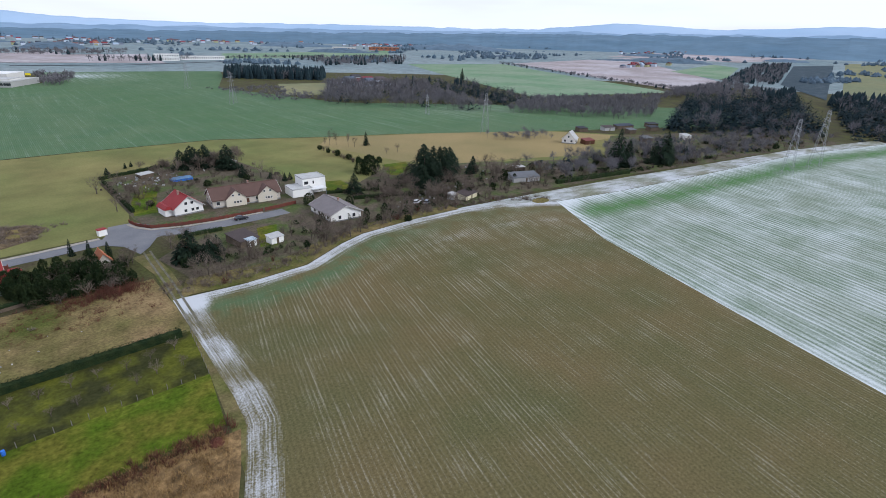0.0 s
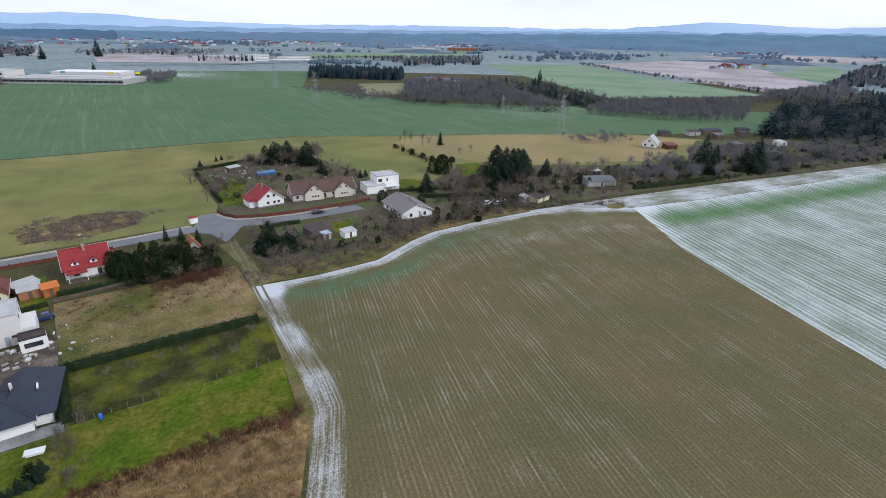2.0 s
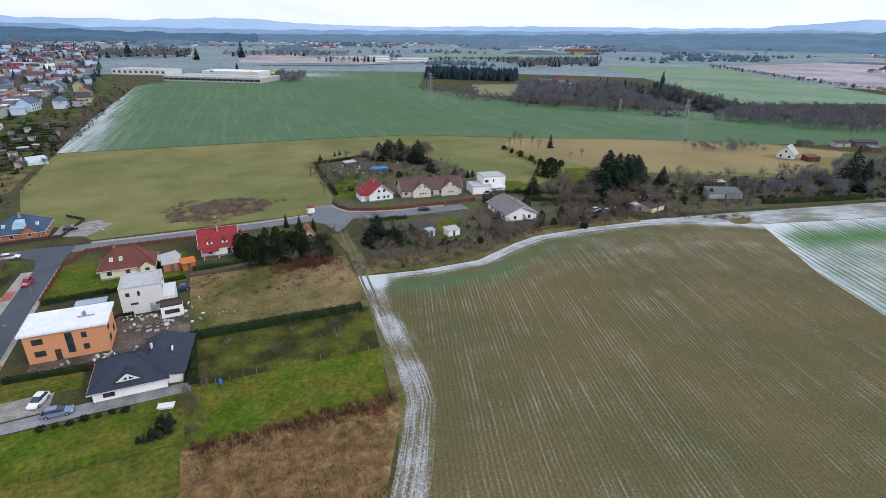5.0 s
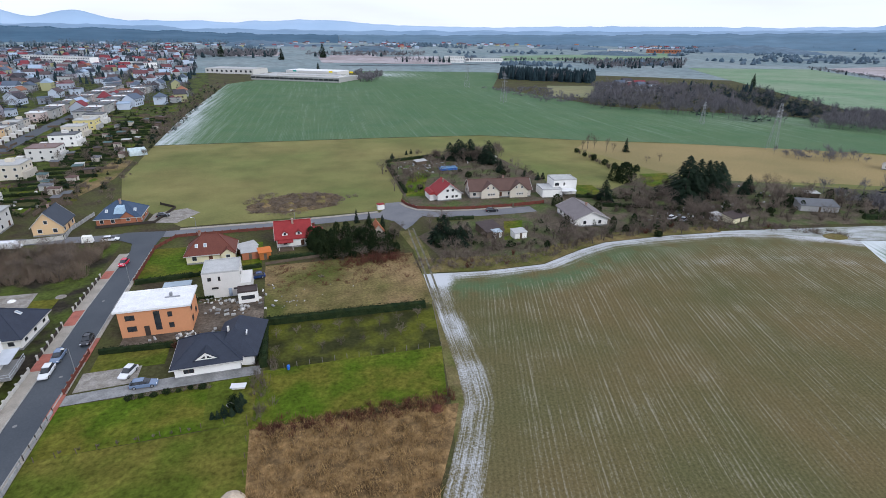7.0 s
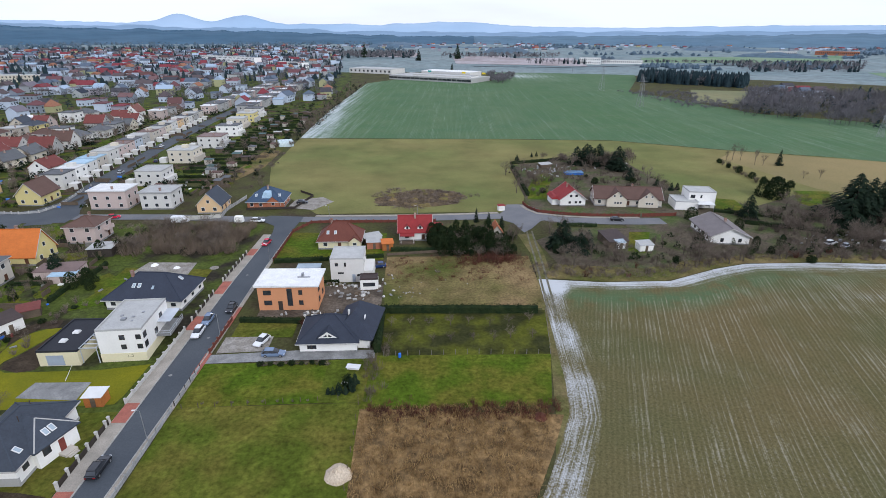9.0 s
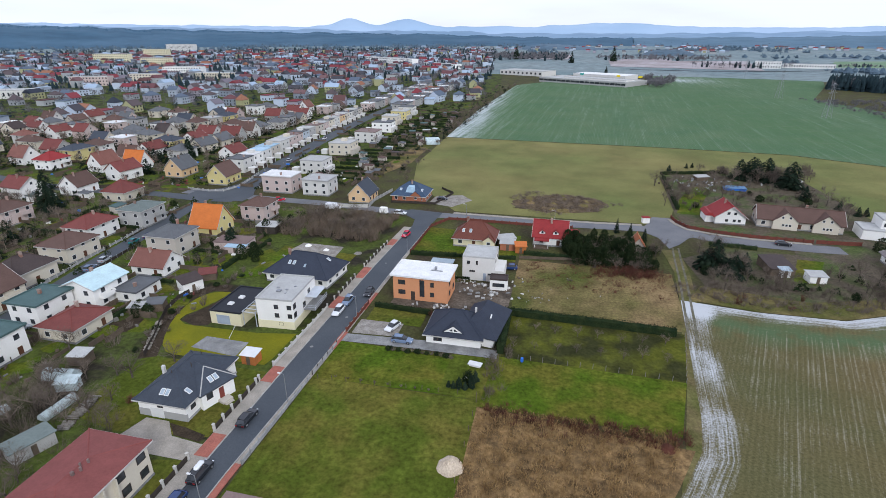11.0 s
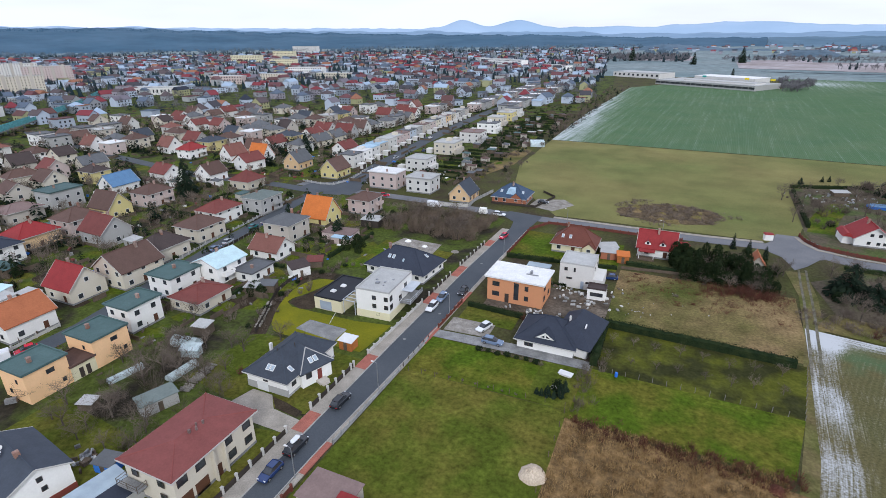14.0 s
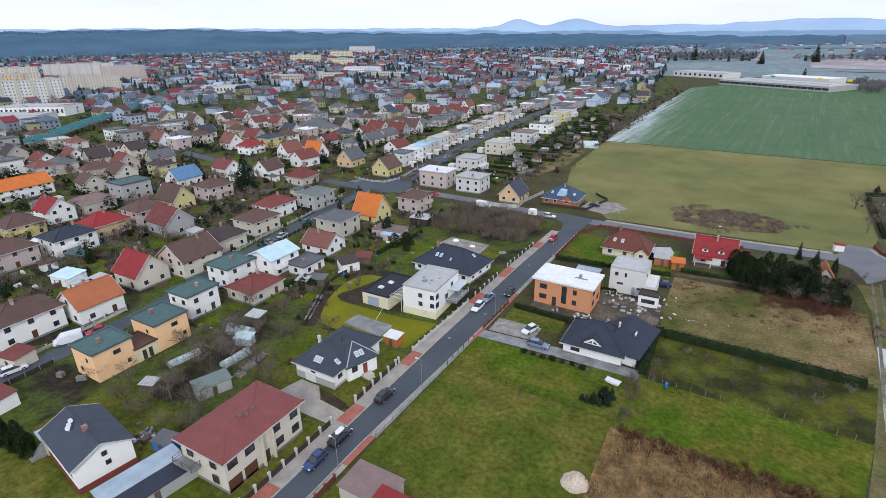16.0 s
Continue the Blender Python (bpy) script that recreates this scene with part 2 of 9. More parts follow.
ROOFS = {"red": (0.25, 0.030, 0.030), "darkred": (0.17, 0.050, 0.042), "brown": (0.112, 0.066, 0.052), "darkbrown": (0.062, 0.046, 0.042), "orange": (0.52, 0.15, 0.035),
         "navy": (0.034, 0.041, 0.058), "black": (0.026, 0.028, 0.034), "grey": (0.115, 0.120, 0.125), "teal": (0.070, 0.120, 0.115), "blue": (0.10, 0.20, 0.33),
         "cyan": (0.50, 0.66, 0.68), "white": (0.70, 0.70, 0.68), "pinkbrown": (0.20, 0.14, 0.125), "redbrown": (0.20, 0.085, 0.065), "greygreen": (0.15, 0.18, 0.165),
         "lightgrey": (0.42, 0.42, 0.40), "mauve": (0.200, 0.062, 0.054), "terracotta": (0.36, 0.120, 0.052), "paleblue": (0.36, 0.50, 0.60), "bluetile": (0.048, 0.078, 0.125), "lilac": (0.175, 0.155, 0.150), "slate": (0.052, 0.062, 0.078), "umber": (0.135, 0.046, 0.032)}
for key, c in ROOFS.items():
    M["r_" + key] = material("roofing_" + key, c, tuple(v * 0.87 for v in c), scale=0.5, fine=3.0, strength=0.12, rough=0.7, vary=0.08, bump=0.02, spec=0.2)
    M["ridge_" + key] = material("ridge_" + key, tuple(min(0.8, v * 1.10 + 0.004) for v in c), tuple(min(0.8, v * 1.02 + 0.003) for v in c), fine=3.0, strength=0.1)
M["glass"] = material("window_glass", (0.020, 0.024, 0.030), (0.05, 0.055, 0.06), scale=0.8, fine=2.0, strength=0.1, rough=0.12, spec=0.5)
M["gutter"] = material("pale_eaves_board", (0.52, 0.50, 0.46), (0.42, 0.40, 0.37), strength=0.08, rough=0.5)
M["frame"] = material("white_window_frame", (0.68, 0.68, 0.66), (0.6, 0.6, 0.58), strength=0.05, rough=0.5)
M["darkframe"] = material("dark_window_frame", (0.07, 0.055, 0.045), (0.05, 0.04, 0.035), strength=0.05, rough=0.5)
M["door"] = material("brown_door", (0.12, 0.055, 0.03), (0.09, 0.045, 0.03), strength=0.1, rough=0.6)
M["chimney"] = material("chimney_brick", (0.26, 0.13, 0.095), (0.34, 0.28, 0.24), scale=0.7, fine=6.0, strength=0.2, vary=0.2)
M["metal"] = material("galvanised_steel", (0.33, 0.34, 0.35), (0.26, 0.27, 0.28), strength=0.1, rough=0.5, metal=0.5)
M["wood"] = material("weathered_timber", (0.14, 0.105, 0.075), (0.10, 0.08, 0.06), fine=6.0, strength=0.25)
M["bark"] = material("bark", (0.075, 0.062, 0.050), (0.11, 0.092, 0.075), scale=1.0, fine=5.0, strength=0.3)
M["twigs"] = material("bare_twigs", (0.165, 0.132, 0.104), (0.108, 0.087, 0.070), scale=0.5, fine=3.0, strength=0.3, vary=0.3)
M["thicket"] = material("brown_thicket_twigs", (0.200, 0.152, 0.112), (0.135, 0.105, 0.080), scale=0.25, fine=3.0, strength=0.25)
M["redtwigs"] = material("reddish_twigs", (0.125, 0.048, 0.032), (0.090, 0.045, 0.032), scale=0.6, fine=3.0, strength=0.3, vary=0.2)
M["needles"] = material("conifer_needles", (0.010, 0.020, 0.013), (0.019, 0.030, 0.017), scale=0.8, fine=4.0, strength=0.4, vary=0.2)
M["thuja"] = material("clipped_hedge_leaves", (0.014, 0.026, 0.011), (0.028, 0.040, 0.015), scale=0.7, fine=5.0, strength=0.4, vary=0.15)
M["reed"] = material("dry_reeds", (0.36, 0.235, 0.105), (0.20, 0.125, 0.055), scale=0.5, fine=2.5, strength=0.4)
# Far tree colours are shifted towards blue, as haze would do.
M["far_conifer"] = material("haze_tinted_conifers", (0.018, 0.034, 0.040), (0.028, 0.046, 0.052), scale=0.05, fine=0.3, strength=0.2)
M["far_bare"] = material("haze_tinted_bare_trees", (0.158, 0.150, 0.156), (0.124, 0.119, 0.126), scale=0.03, fine=0.3, strength=0.12)
# The forest's blue is haze painted into its base colour.
M["horizon_wood"] = material("haze_tinted_forest", (0.046, 0.100, 0.150), (0.066, 0.124, 0.178), scale=0.004, fine=0.01, strength=0.15)
# Woods coloured blue to paint in the haze before them.
M["mid_wood"] = material("haze_tinted_woods", (0.070, 0.112, 0.146), (0.100, 0.138, 0.170), scale=0.012, fine=0.08, strength=0.3)
M["mid_wood_hazed"] = material("haze_paled_woods", (0.082, 0.130, 0.172), (0.108, 0.156, 0.198), scale=0.008, fine=0.05, strength=0.25)
# Paler forest and hills: thicker haze put into the colours.
M["hazed_forest"] = material("haze_paled_forest", (0.085, 0.150, 0.205), (0.110, 0.178, 0.232), scale=0.004, fine=0.01, strength=0.15)
M["near_hill"] = material("haze_tinted_near_hills", (0.170, 0.265, 0.360), (0.215, 0.310, 0.410), scale=0.0020, fine=0.008, strength=0.10)
M["hill"] = material("haze_tinted_hills", (0.30, 0.42, 0.55), (0.37, 0.48, 0.60), scale=0.0010, fine=0.003, strength=0.03)


# ---- building blocks ----
def gz(x, y):
    """Height of the land: level near by, rising gently towards the hills."""
    return 48.0 * max(0.0, (math.hypot(x, y) - 900.0) / 3100.0) ** 1.2


def box(bm, x0, x1, y0, y1, z0, z1, mi=0, top=None):
    """A block; top: how far its upper face is drawn in at each side (x, y)."""
    tx, ty = top or (0, 0)
    v = [bm.verts.new(p) for p in ((x0, y0, z0), (x1, y0, z0), (x1, y1, z0), (x0, y1, z0), (x0 + tx, y0 + ty, z1), (x1 - tx, y0 + ty, z1), (x1 - tx, y1 - ty, z1), (x0 + tx, y1 - ty, z1))]
    for q in ((3, 2, 1, 0), (4, 5, 6, 7), (0, 1, 5, 4), (1, 2, 6, 5), (2, 3, 7, 6), (3, 0, 4, 7)):
        bm.faces.new([v[k] for k in q]).material_index = mi


def tube(bm, a, b, ra, rb, sides=6, mi=0):
    a, b = Vector(a), Vector(b)
    d = (b - a).normalized()
    s = d.orthogonal().normalized()
    u = d.cross(s)
    rings = []
    for p, r in ((a, ra), (b, rb)):
        rings.append([bm.verts.new(p + (s * math.cos(2 * math.pi * k / sides) + u * math.sin(2 * math.pi * k / sides)) * r) for k in range(sides)])
    for k in range(sides):
        bm.faces.new((rings[0][k], rings[0][(k + 1) % sides], rings[1][(k + 1) % sides], rings[1][k])).material_index = mi
    bm.faces.new(rings[1]).material_index = mi


def solid(bm, bottom, top, mi=0):
    """A closed body between two loops of as many points."""
    lo, hi = [bm.verts.new(p) for p in bottom], [bm.verts.new(p) for p in top]
    n = len(lo)
    bm.faces.new(hi).material_index = mi
    bm.faces.new(lo[::-1]).material_index = mi
    for k in range(n):
        bm.faces.new((lo[k], lo[(k + 1) % n], hi[(k + 1) % n], hi[k])).material_index = mi


def mesh_of(name, bm, *mats):
    me = bpy.data.meshes.new(name)
    bm.to_mesh(me)
    bm.free()
    for m in mats:
        me.materials.append(m)
    return me


def part(name, bm, mat, parent=None, label="", at=None):
    """Links a bmesh (or mesh) as one object under a thing or a part."""
    me = bm if isinstance(bm, bpy.types.Mesh) else mesh_of(name, bm, *(mat if isinstance(mat, tuple) else (mat,)))
    ob = new(name, me)
    if parent:
        ob.parent = parent
    if at is not None:
        ob.matrix_basis = at
    return tagged(ob, label)


def thing(name, m, label, category, group="", kind=""):
    ob = new(name)
    ob.empty_display_size = 0.5
    ob.matrix_basis = m
    return tagged(ob, label, category, group, kind)


def zone(name, points, z, mat, label, category="ground"):
    """A flat piece of ground with a low rim."""
    bm = bmesh.new()
    f = bm.faces.new([bm.verts.new((x, y, z)) for x, y in points])
    if f.calc_area() and f.normal.z < 0:
        f.normal_flip()
    bm.normal_update()
    if f.normal.z < 0:
        f.normal_flip()
    bmesh.ops.triangulate(bm, faces=[f])
    return tagged(part(name, bm, mat), label, category, kind="structure")


def far_zone(name, corners, off, mat, label, n=14):
    """A four-cornered field draped on the rising land."""
    bm = bmesh.new()
    a, b, c, d = [Vector(p) for p in corners]
    g = []
    for i in range(n + 1):
        for j in range(n + 1):
            p = a.lerp(b, i / n).lerp(d.lerp(c, i / n), j / n)
            g.append(bm.verts.new((p.x, p.y, gz(p.x, p.y) + off)))
    for i in range(n):
        for j in range(n):
            k = i * (n + 1) + j
            bm.faces.new((g[k], g[k + n + 1], g[k + n + 2], g[k + 1]))
    bm.normal_update()
    if sum(f.normal.z for f in bm.faces) < 0:
        bmesh.ops.reverse_faces(bm, faces=bm.faces[:])
    return tagged(part(name, bm, mat), label, "field", kind="structure")


def along(line, s):
    """The point at share s of a polyline's length."""
    pts = [Vector(p) for p in line]
    lens = [(b - a).length for a, b in zip(pts, pts[1:])]
    s *= sum(lens)
    for a, b, q in zip(pts, pts[1:], lens):
        if s <= q:
            return a.lerp(b, s / q)
        s -= q
    return pts[-1].copy()


def near(line, x, y):
    """Distance from a polyline."""
    best = 1e9
    for (ax, ay), (bx, by) in zip(line, line[1:]):
        dx, dy = bx - ax, by - ay
        k = min(1, max(0, ((x - ax) * dx + (y - ay) * dy) / (dx * dx + dy * dy)))
        best = min(best, math.hypot(x - ax - k * dx, y - ay - k * dy))
    return best


def field(name, west, east, south, north, nu, nv, z, mat, label, cover, power=1.0, rim=False):
    """A field between four edge lines; cover(x, y) gives its rime and its green, each 0 to 1."""
    c00, c10, c01, c11 = along(west, 0), along(east, 0), along(west, 1), along(east, 1)
    verts, frost, green, edge = [], [], [], []
    for j in range(nv + 1):
        v = (j / nv) ** power
        for i in range(nu + 1):
            u = i / nu
            p = along(west, v) * (1 - u) + along(east, v) * u + along(south, u) * (1 - v) + along(north, u) * v
            p -= c00 * (1 - u) * (1 - v) + c10 * u * (1 - v) + c01 * (1 - u) * v + c11 * u * v
            verts.append((p.x, p.y, z + 0.03 * noise.noise((p.x * 0.05, p.y * 0.05, 0))))
            a, b = cover(p.x, p.y)
            frost.append(a)
            green.append(b)
            edge.append(min(near(west, p.x, p.y), near(north, p.x, p.y), 40.0) if rim else 40.0)
    faces = [(j * (nu + 1) + i, j * (nu + 1) + i + 1, (j + 1) * (nu + 1) + i + 1, (j + 1) * (nu + 1) + i) for j in range(nv) for i in range(nu)]
    me = bpy.data.meshes.new(name)
    me.from_pydata(verts, [], faces)
    for key, values in (("frost", frost), ("green", green), ("edge", edge)):
        me.attributes.new(key, "FLOAT", "POINT").data.foreach_set("value", values)
    me.materials.append(mat)
    return tagged(new(name, me), label, "field", kind="structure")


# ---- land ----
def build_ground():
    bm = bmesh.new()
    rings = [0, 60, 150, 300, 500, 700, 900, 1100, 1300, 1500, 1750, 2000, 2300, 2600, 3000, 3400, 3800, 4200, 4700]
    turn = 96
    rows = []
    for r in rings[1:]:
        rows.append([bm.verts.new((r * math.cos(2 * math.pi * k / turn), r * math.sin(2 * math.pi * k / turn), gz(r, 0))) for k in range(turn)])
    mid = bm.verts.new((0, 0, 0))
    for k in range(turn):
        bm.faces.new((mid, rows[0][k], rows[0][(k + 1) % turn]))
    for n, (a, b) in enumerate(zip(rows, rows[1:])):
        for k in range(turn):
            f = bm.faces.new((a[k], b[k], b[(k + 1) % turn], a[(k + 1) % turn]))
            # Outer rings carry the ground colour with haze painted in.
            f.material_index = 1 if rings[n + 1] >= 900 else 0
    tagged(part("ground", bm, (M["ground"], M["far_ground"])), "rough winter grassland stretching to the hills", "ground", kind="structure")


build_ground()
WEST = [(16, -60), (9.5, 0), (11.6, 40), (16.2, 52), (18.3, 55.7), (21.3, 61.7), (25.4, 70.1), (27, 78.4), (28, 88.2), (29.6, 102.8), (31.6, 122.6)]
NORTH = [(31.6, 122.6), (48, 120), (66, 120), (82, 127), (92, 130), (115, 130), (135, 128), (152, 123), (172, 110)]
DIVIDE = [(86, -60), (116, -1), (129, 30), (149, 76), (172, 110)]
NORTH_E = [(172, 110), (207, 101), (269, 89), (359, 74), (460, 42)]
STRIP_N = [(135, 129), (171, 123), (229, 112), (291, 98), (375, 80), (470, 50)]


def brown_cover(x, y):
    w, n, d = near(WEST, x, y), near(NORTH, x, y), near(DIVIDE, x, y)
    wob = noise.noise((x * 0.09, y * 0.09, 3))
    rag = 0.75 + 0.7 * noise.noise((x * 0.22, y * 0.22, 6))
    rim = min(1.0, max(0, 8.0 - w) / 3.6) * (0.56 + 0.18 * wob) + max(0, 1 - n / (7.0 + 0.03 * x + 1.5 * wob)) * 0.85
    corner = max(0, 1 - w / (17 + 6 * wob)) * 0.44 * max(0.35, min(1, (y - 45) / 25)) * rag
    band = max(0, 1 - abs(n - 21) / 17) * (0.30 + 0.10 * max(0.0, min(1.0, (x - 60) / 50)))
    bare = max(0.0, 1 - math.hypot((x - 84) / 30, (y - 96) / 12))
    return min(1, max(rim, corner, band, 0.15 + 0.10 * wob + 0.20 * max(0.0, min(1.0, (x - 40) / 60)) * max(0.2, 1 - n / 90) + 0.09 * max(0.0, 1 - w / 60)) - 0.14 * bare), max(0, 1 - abs(n - 9) / 8) * max(0.0, min(1, (w - 3) / 5)) * max(0.25, 1 - max(0, x - 75) / 60)


def frosted_cover(x, y):
    d, n = near(DIVIDE, x, y), near(NORTH_E, x, y)
    wob = noise.noise((x * 0.06, y * 0.06, 8))
    rim = max(0, 1 - d / 12.0) * 0.68 + max(0, 1 - n / 12.0) * 0.75
    return min(1, max(rim, 0.43 + 0.22 * wob - max(0, 1 - abs(n - 15) / 9) * 0.45)), max(0, 1 - abs(n - 15) / 11)


def green_cover(x, y):
    e = max(0, 1 - (x + 72) / 34) if y > 318 else 0
    far = max(0, 1 - abs(y - 820) / 130) * max(0, 1 - abs(x - 150) / 90) if y > 640 else 0
    east = max(0, 1 - math.hypot((x - 330) / 150, (y - 320) / 60))
    return min(1, max(0.0, 0.10 + 0.12 * noise.noise((x * 0.012, y * 0.004, 5)) + 0.55 * e + 0.5 * far + 0.28 * east)), 0.5 + 0.5 * noise.noise((x * 0.01, y * 0.01, 1))


field("field_brown", WEST, DIVIDE, [(16, -60), (86, -60)], NORTH, 110, 150, 0.08, M["field_brown"], "brown drilled winter field with rime along its edges", brown_cover, rim=True)
field("field_frosted", DIVIDE, [(420, -160), (470, -60), (460, 42)], [(86, -60), (420, -160)], NORTH_E, 120, 90, 0.08, M["field_frost"], "young green crop whitened by frost", frosted_cover)
field("field_strip", [(135, 127), (150, 122.5), (172, 110.3), (207, 101.3), (269, 89.3), (359, 74.3), (460, 42.3)], STRIP_N, [(135, 127), (135, 129)], [(460, 42.3), (470, 50)], 6, 120, 0.10, M["track"],
      "frosted grassy headland strip between field and gardens", lambda x, y: (0.58 + 0.38 * noise.noise((x * 0.05, y * 0.05, 2)), 0.4))
field("field_green", [(-71, 324), (-72, 435), (-62, 698), (-20, 770), (90, 700), (110, 760), (120, 936)], [(470, 130), (560, 190), (430, 305), (300, 345), (275, 440), (240, 600), (312, 759), (355, 876)],
      [(-71, 324), (58, 318), (119, 312), (173, 283), (216, 265), (315, 209), (470, 130)], [(120, 936), (259, 1000), (355, 876)], 90, 110, 0.10, M["field_green"], "wide green winter corn field with frosted edges", green_cover)
zone("meadow", [(-71, 323), (58, 317), (119, 311), (173, 282), (216, 264), (275, 238), (315, 208), (345, 165), (250, 140), (150, 160), (110, 190), (42, 196), (38, 179), (-36, 178.5), (-44, 190), (-62, 215), (-70, 250)], 0.05, M["meadow"], "yellowish winter meadow beside the lane")
zone("meadow_heap", [(-17, 192), (-13, 200), (-9, 202), (-4, 207), (4, 209.5), (10, 206.5), (15, 206), (19.5, 199), (16, 193), (15, 189), (6, 185.5), (2, 186.5), (-3, 183.5), (-9, 187), (-13, 186.5)], 0.09, M["soil"], "dark weedy patch on the meadow")
zone("gardens", [(-51, -40), (-51, 168), (-140, 172), (-190, 180), (-110, 215), (-85, 240), (-82, 330), (-76, 640), (-110, 960), (-500, 1300), (-1300, 900), (-1300, 200), (-500, -40)], 0.03, M["garden"], "house gardens of grass and dug earth")
zone("cottage_gardens", [(42, 190), (45, 250), (78, 262), (105, 250), (108, 200), (128, 182), (160, 175), (150, 150), (128, 133), (100, 132), (82, 130), (62, 123), (40, 126), (37, 150), (50, 161), (70, 160), (72, 170), (45, 172)], 0.08, M["allotment"], "gardens round the cottages by the field")
zone("allotments", [(128, 182), (160, 200), (200, 175), (260, 140), (330, 175), (420, 130), (440, 60), (375, 82), (291, 100), (229, 115), (171, 126), (140, 131)], 0.07, M["allotment"], "allotment gardens along the frosted strip")
zone("orchard_ground", [(-9, 89), (26.5, 88), (29.5, 106), (-8, 107)], 0.06, M["orchard"], "dark orchard grass behind a hedge")
zone("grass_lot", [(-10.6, 72.8), (23, 72.6), (26.5, 88), (-9.5, 89)], 0.06, M["brightlawn"], "bright green grass lot")
zone("reed_ground", [(-10.5, 30), (8, 30), (11, 42), (15.5, 52), (20.6, 61.7), (24.4, 70), (-10.5, 73)], 0.06, M["straw"], "flattened straw under dry reeds")
zone("waste_ground", [(-8, 108), (29, 107), (31, 118), (32, 138), (-9, 139), (-9, 120)], 0.06, M["rough"], "weedy waste ground with dry grass")
zone("building_site", [(-37, 104), (-9, 108), (-9, 121), (-13, 122), (-37, 119)], 0.07, M["mud"], "muddy building site with rubble")
zone("lawn_large", [(-42.8, 28), (-10.5, 28), (-10.5, 74.6), (-42.3, 74.6)], 0.06, M["lawn"], "large mown lawn")
zone("lawn_house", [(-42.2, 74.6), (-18, 74.8), (-18, 87.4), (-42.0, 87.4)], 0.07, M["brightlawn"], "bright lawn in front of the house")
zone("lawn_side", [(-18, 74.7), (-10.2, 74.7), (-9.4, 88), (-18, 87.8)], 0.07, M["lawn"], "small lawn beside the shrubs")
zone("lawn_corner", [(-40, 97), (-27, 96.5), (-27, 103), (-40, 103)], 0.07, M["lawn"], "small lawn by the drive")
zone("lawn_yellow", [(-77.9, 102.5), (-80.9, 102.1), (-83.0, 100.5), (-84.1, 97.7), (-84.3, 93.9), (-83.5, 89.6), (-82.2, 85.8), (-79.8, 81.0), (-77.9, 78.0), (-75.5, 75.9), (-73.1, 75.2), (-59.3, 75.9), (-53.2, 76.0), (-52.7, 78.4), (-52.4, 87.9), (-61.0, 86.4), (-73.1, 86.2), (-78.7, 86.2), (-81.4, 87.8), (-81.4, 89.9), (-80.0, 93.0), (-78.8, 96.6), (-77.9, 99.9)], 0.07, M["yellowlawn"], "yellow-green lawn sweeping round the white house")
zone("lawn_hip", [(-79, 56), (-68, 54), (-51.5, 56), (-51.5, 74), (-78, 74)], 0.06, M["lawn"], "garden lawn round the grey bungalow")
zone("lawn_red_roof", [(-51.4, 22), (-66, 22), (-67, 48), (-51.4, 51)], 0.06, M["lawn"], "lawn round the long red-roofed house")
zone("lawn_white_house", [(-69, 10), (-95, 14), (-95, 42), (-69, 40)], 0.06, M["lawn"], "lawn round the white gabled house")
zone("lawn_terrace", [(-80, 112), (-56, 116), (-56, 132), (-80, 134)], 0.07, M["brightlawn"], "lawn and terrace behind the dark hipped roof")
zone("lawn_yellow_house", [(-41, 136), (-10, 137), (-10, 158), (-41, 160)], 0.06, M["brightlawn"], "garden lawn of the red-tiled houses")
zone("concrete_pad", [(-71.4, 78.4), (-70.8, 82.8), (-60.6, 82.5), (-60.4, 77.3)], 0.10, M["concrete"], "weathered concrete slab in the lawn")
zone("drive_hip", [(-66.5, 50.8), (-51.3, 50.8), (-51.3, 54.4), (-57.4, 55.0), (-60.2, 57.9), (-64.6, 57.9)], 0.10, M["paving"], "smooth grey drive down to the basement garage")
zone("bed_hip", [(-59.8, 57.6), (-57.2, 55.2), (-52.2, 54.8), (-52.2, 56.3), (-56.4, 57.2)], 0.10, M["bed"], "dark planting bed beside the drive", "flower bed")
zone("drive_black_house", [(-42.2, 87.5), (-24, 88), (-9, 88), (-9, 91), (-24, 91.5), (-42, 90.5)], 0.10, M["concrete"], "paved drive")
zone("parking_black_house", [(-41, 91), (-31, 91.5), (-31, 97), (-41, 97)], 0.10, M["gravel"], "gravel parking bay")
zone("dirt_track", [(31.5, 124), (35.5, 124), (37, 140), (37, 156), (32, 156), (33, 140)], 0.09, M["verge"], "rutted track between fields and lane")
zone("field_margin", [(18, 53), (25, 62), (29, 72), (30.2, 82), (30.8, 92), (33, 108), (35.5, 124), (31.5, 124), (29, 107), (26.5, 88), (23, 70), (20, 58), (13, 42)], 0.055, M["verge"], "rough grass margin along the field")
zone("bank_north", [(33.5, 123.2), (48, 120.3), (66, 120.3), (82, 127.3), (92, 130.3), (115, 130.3), (135, 128.3), (135, 134), (100, 137), (78, 133), (62, 128), (38, 132)], 0.11, M["rough"], "dry grassy bank above the field")

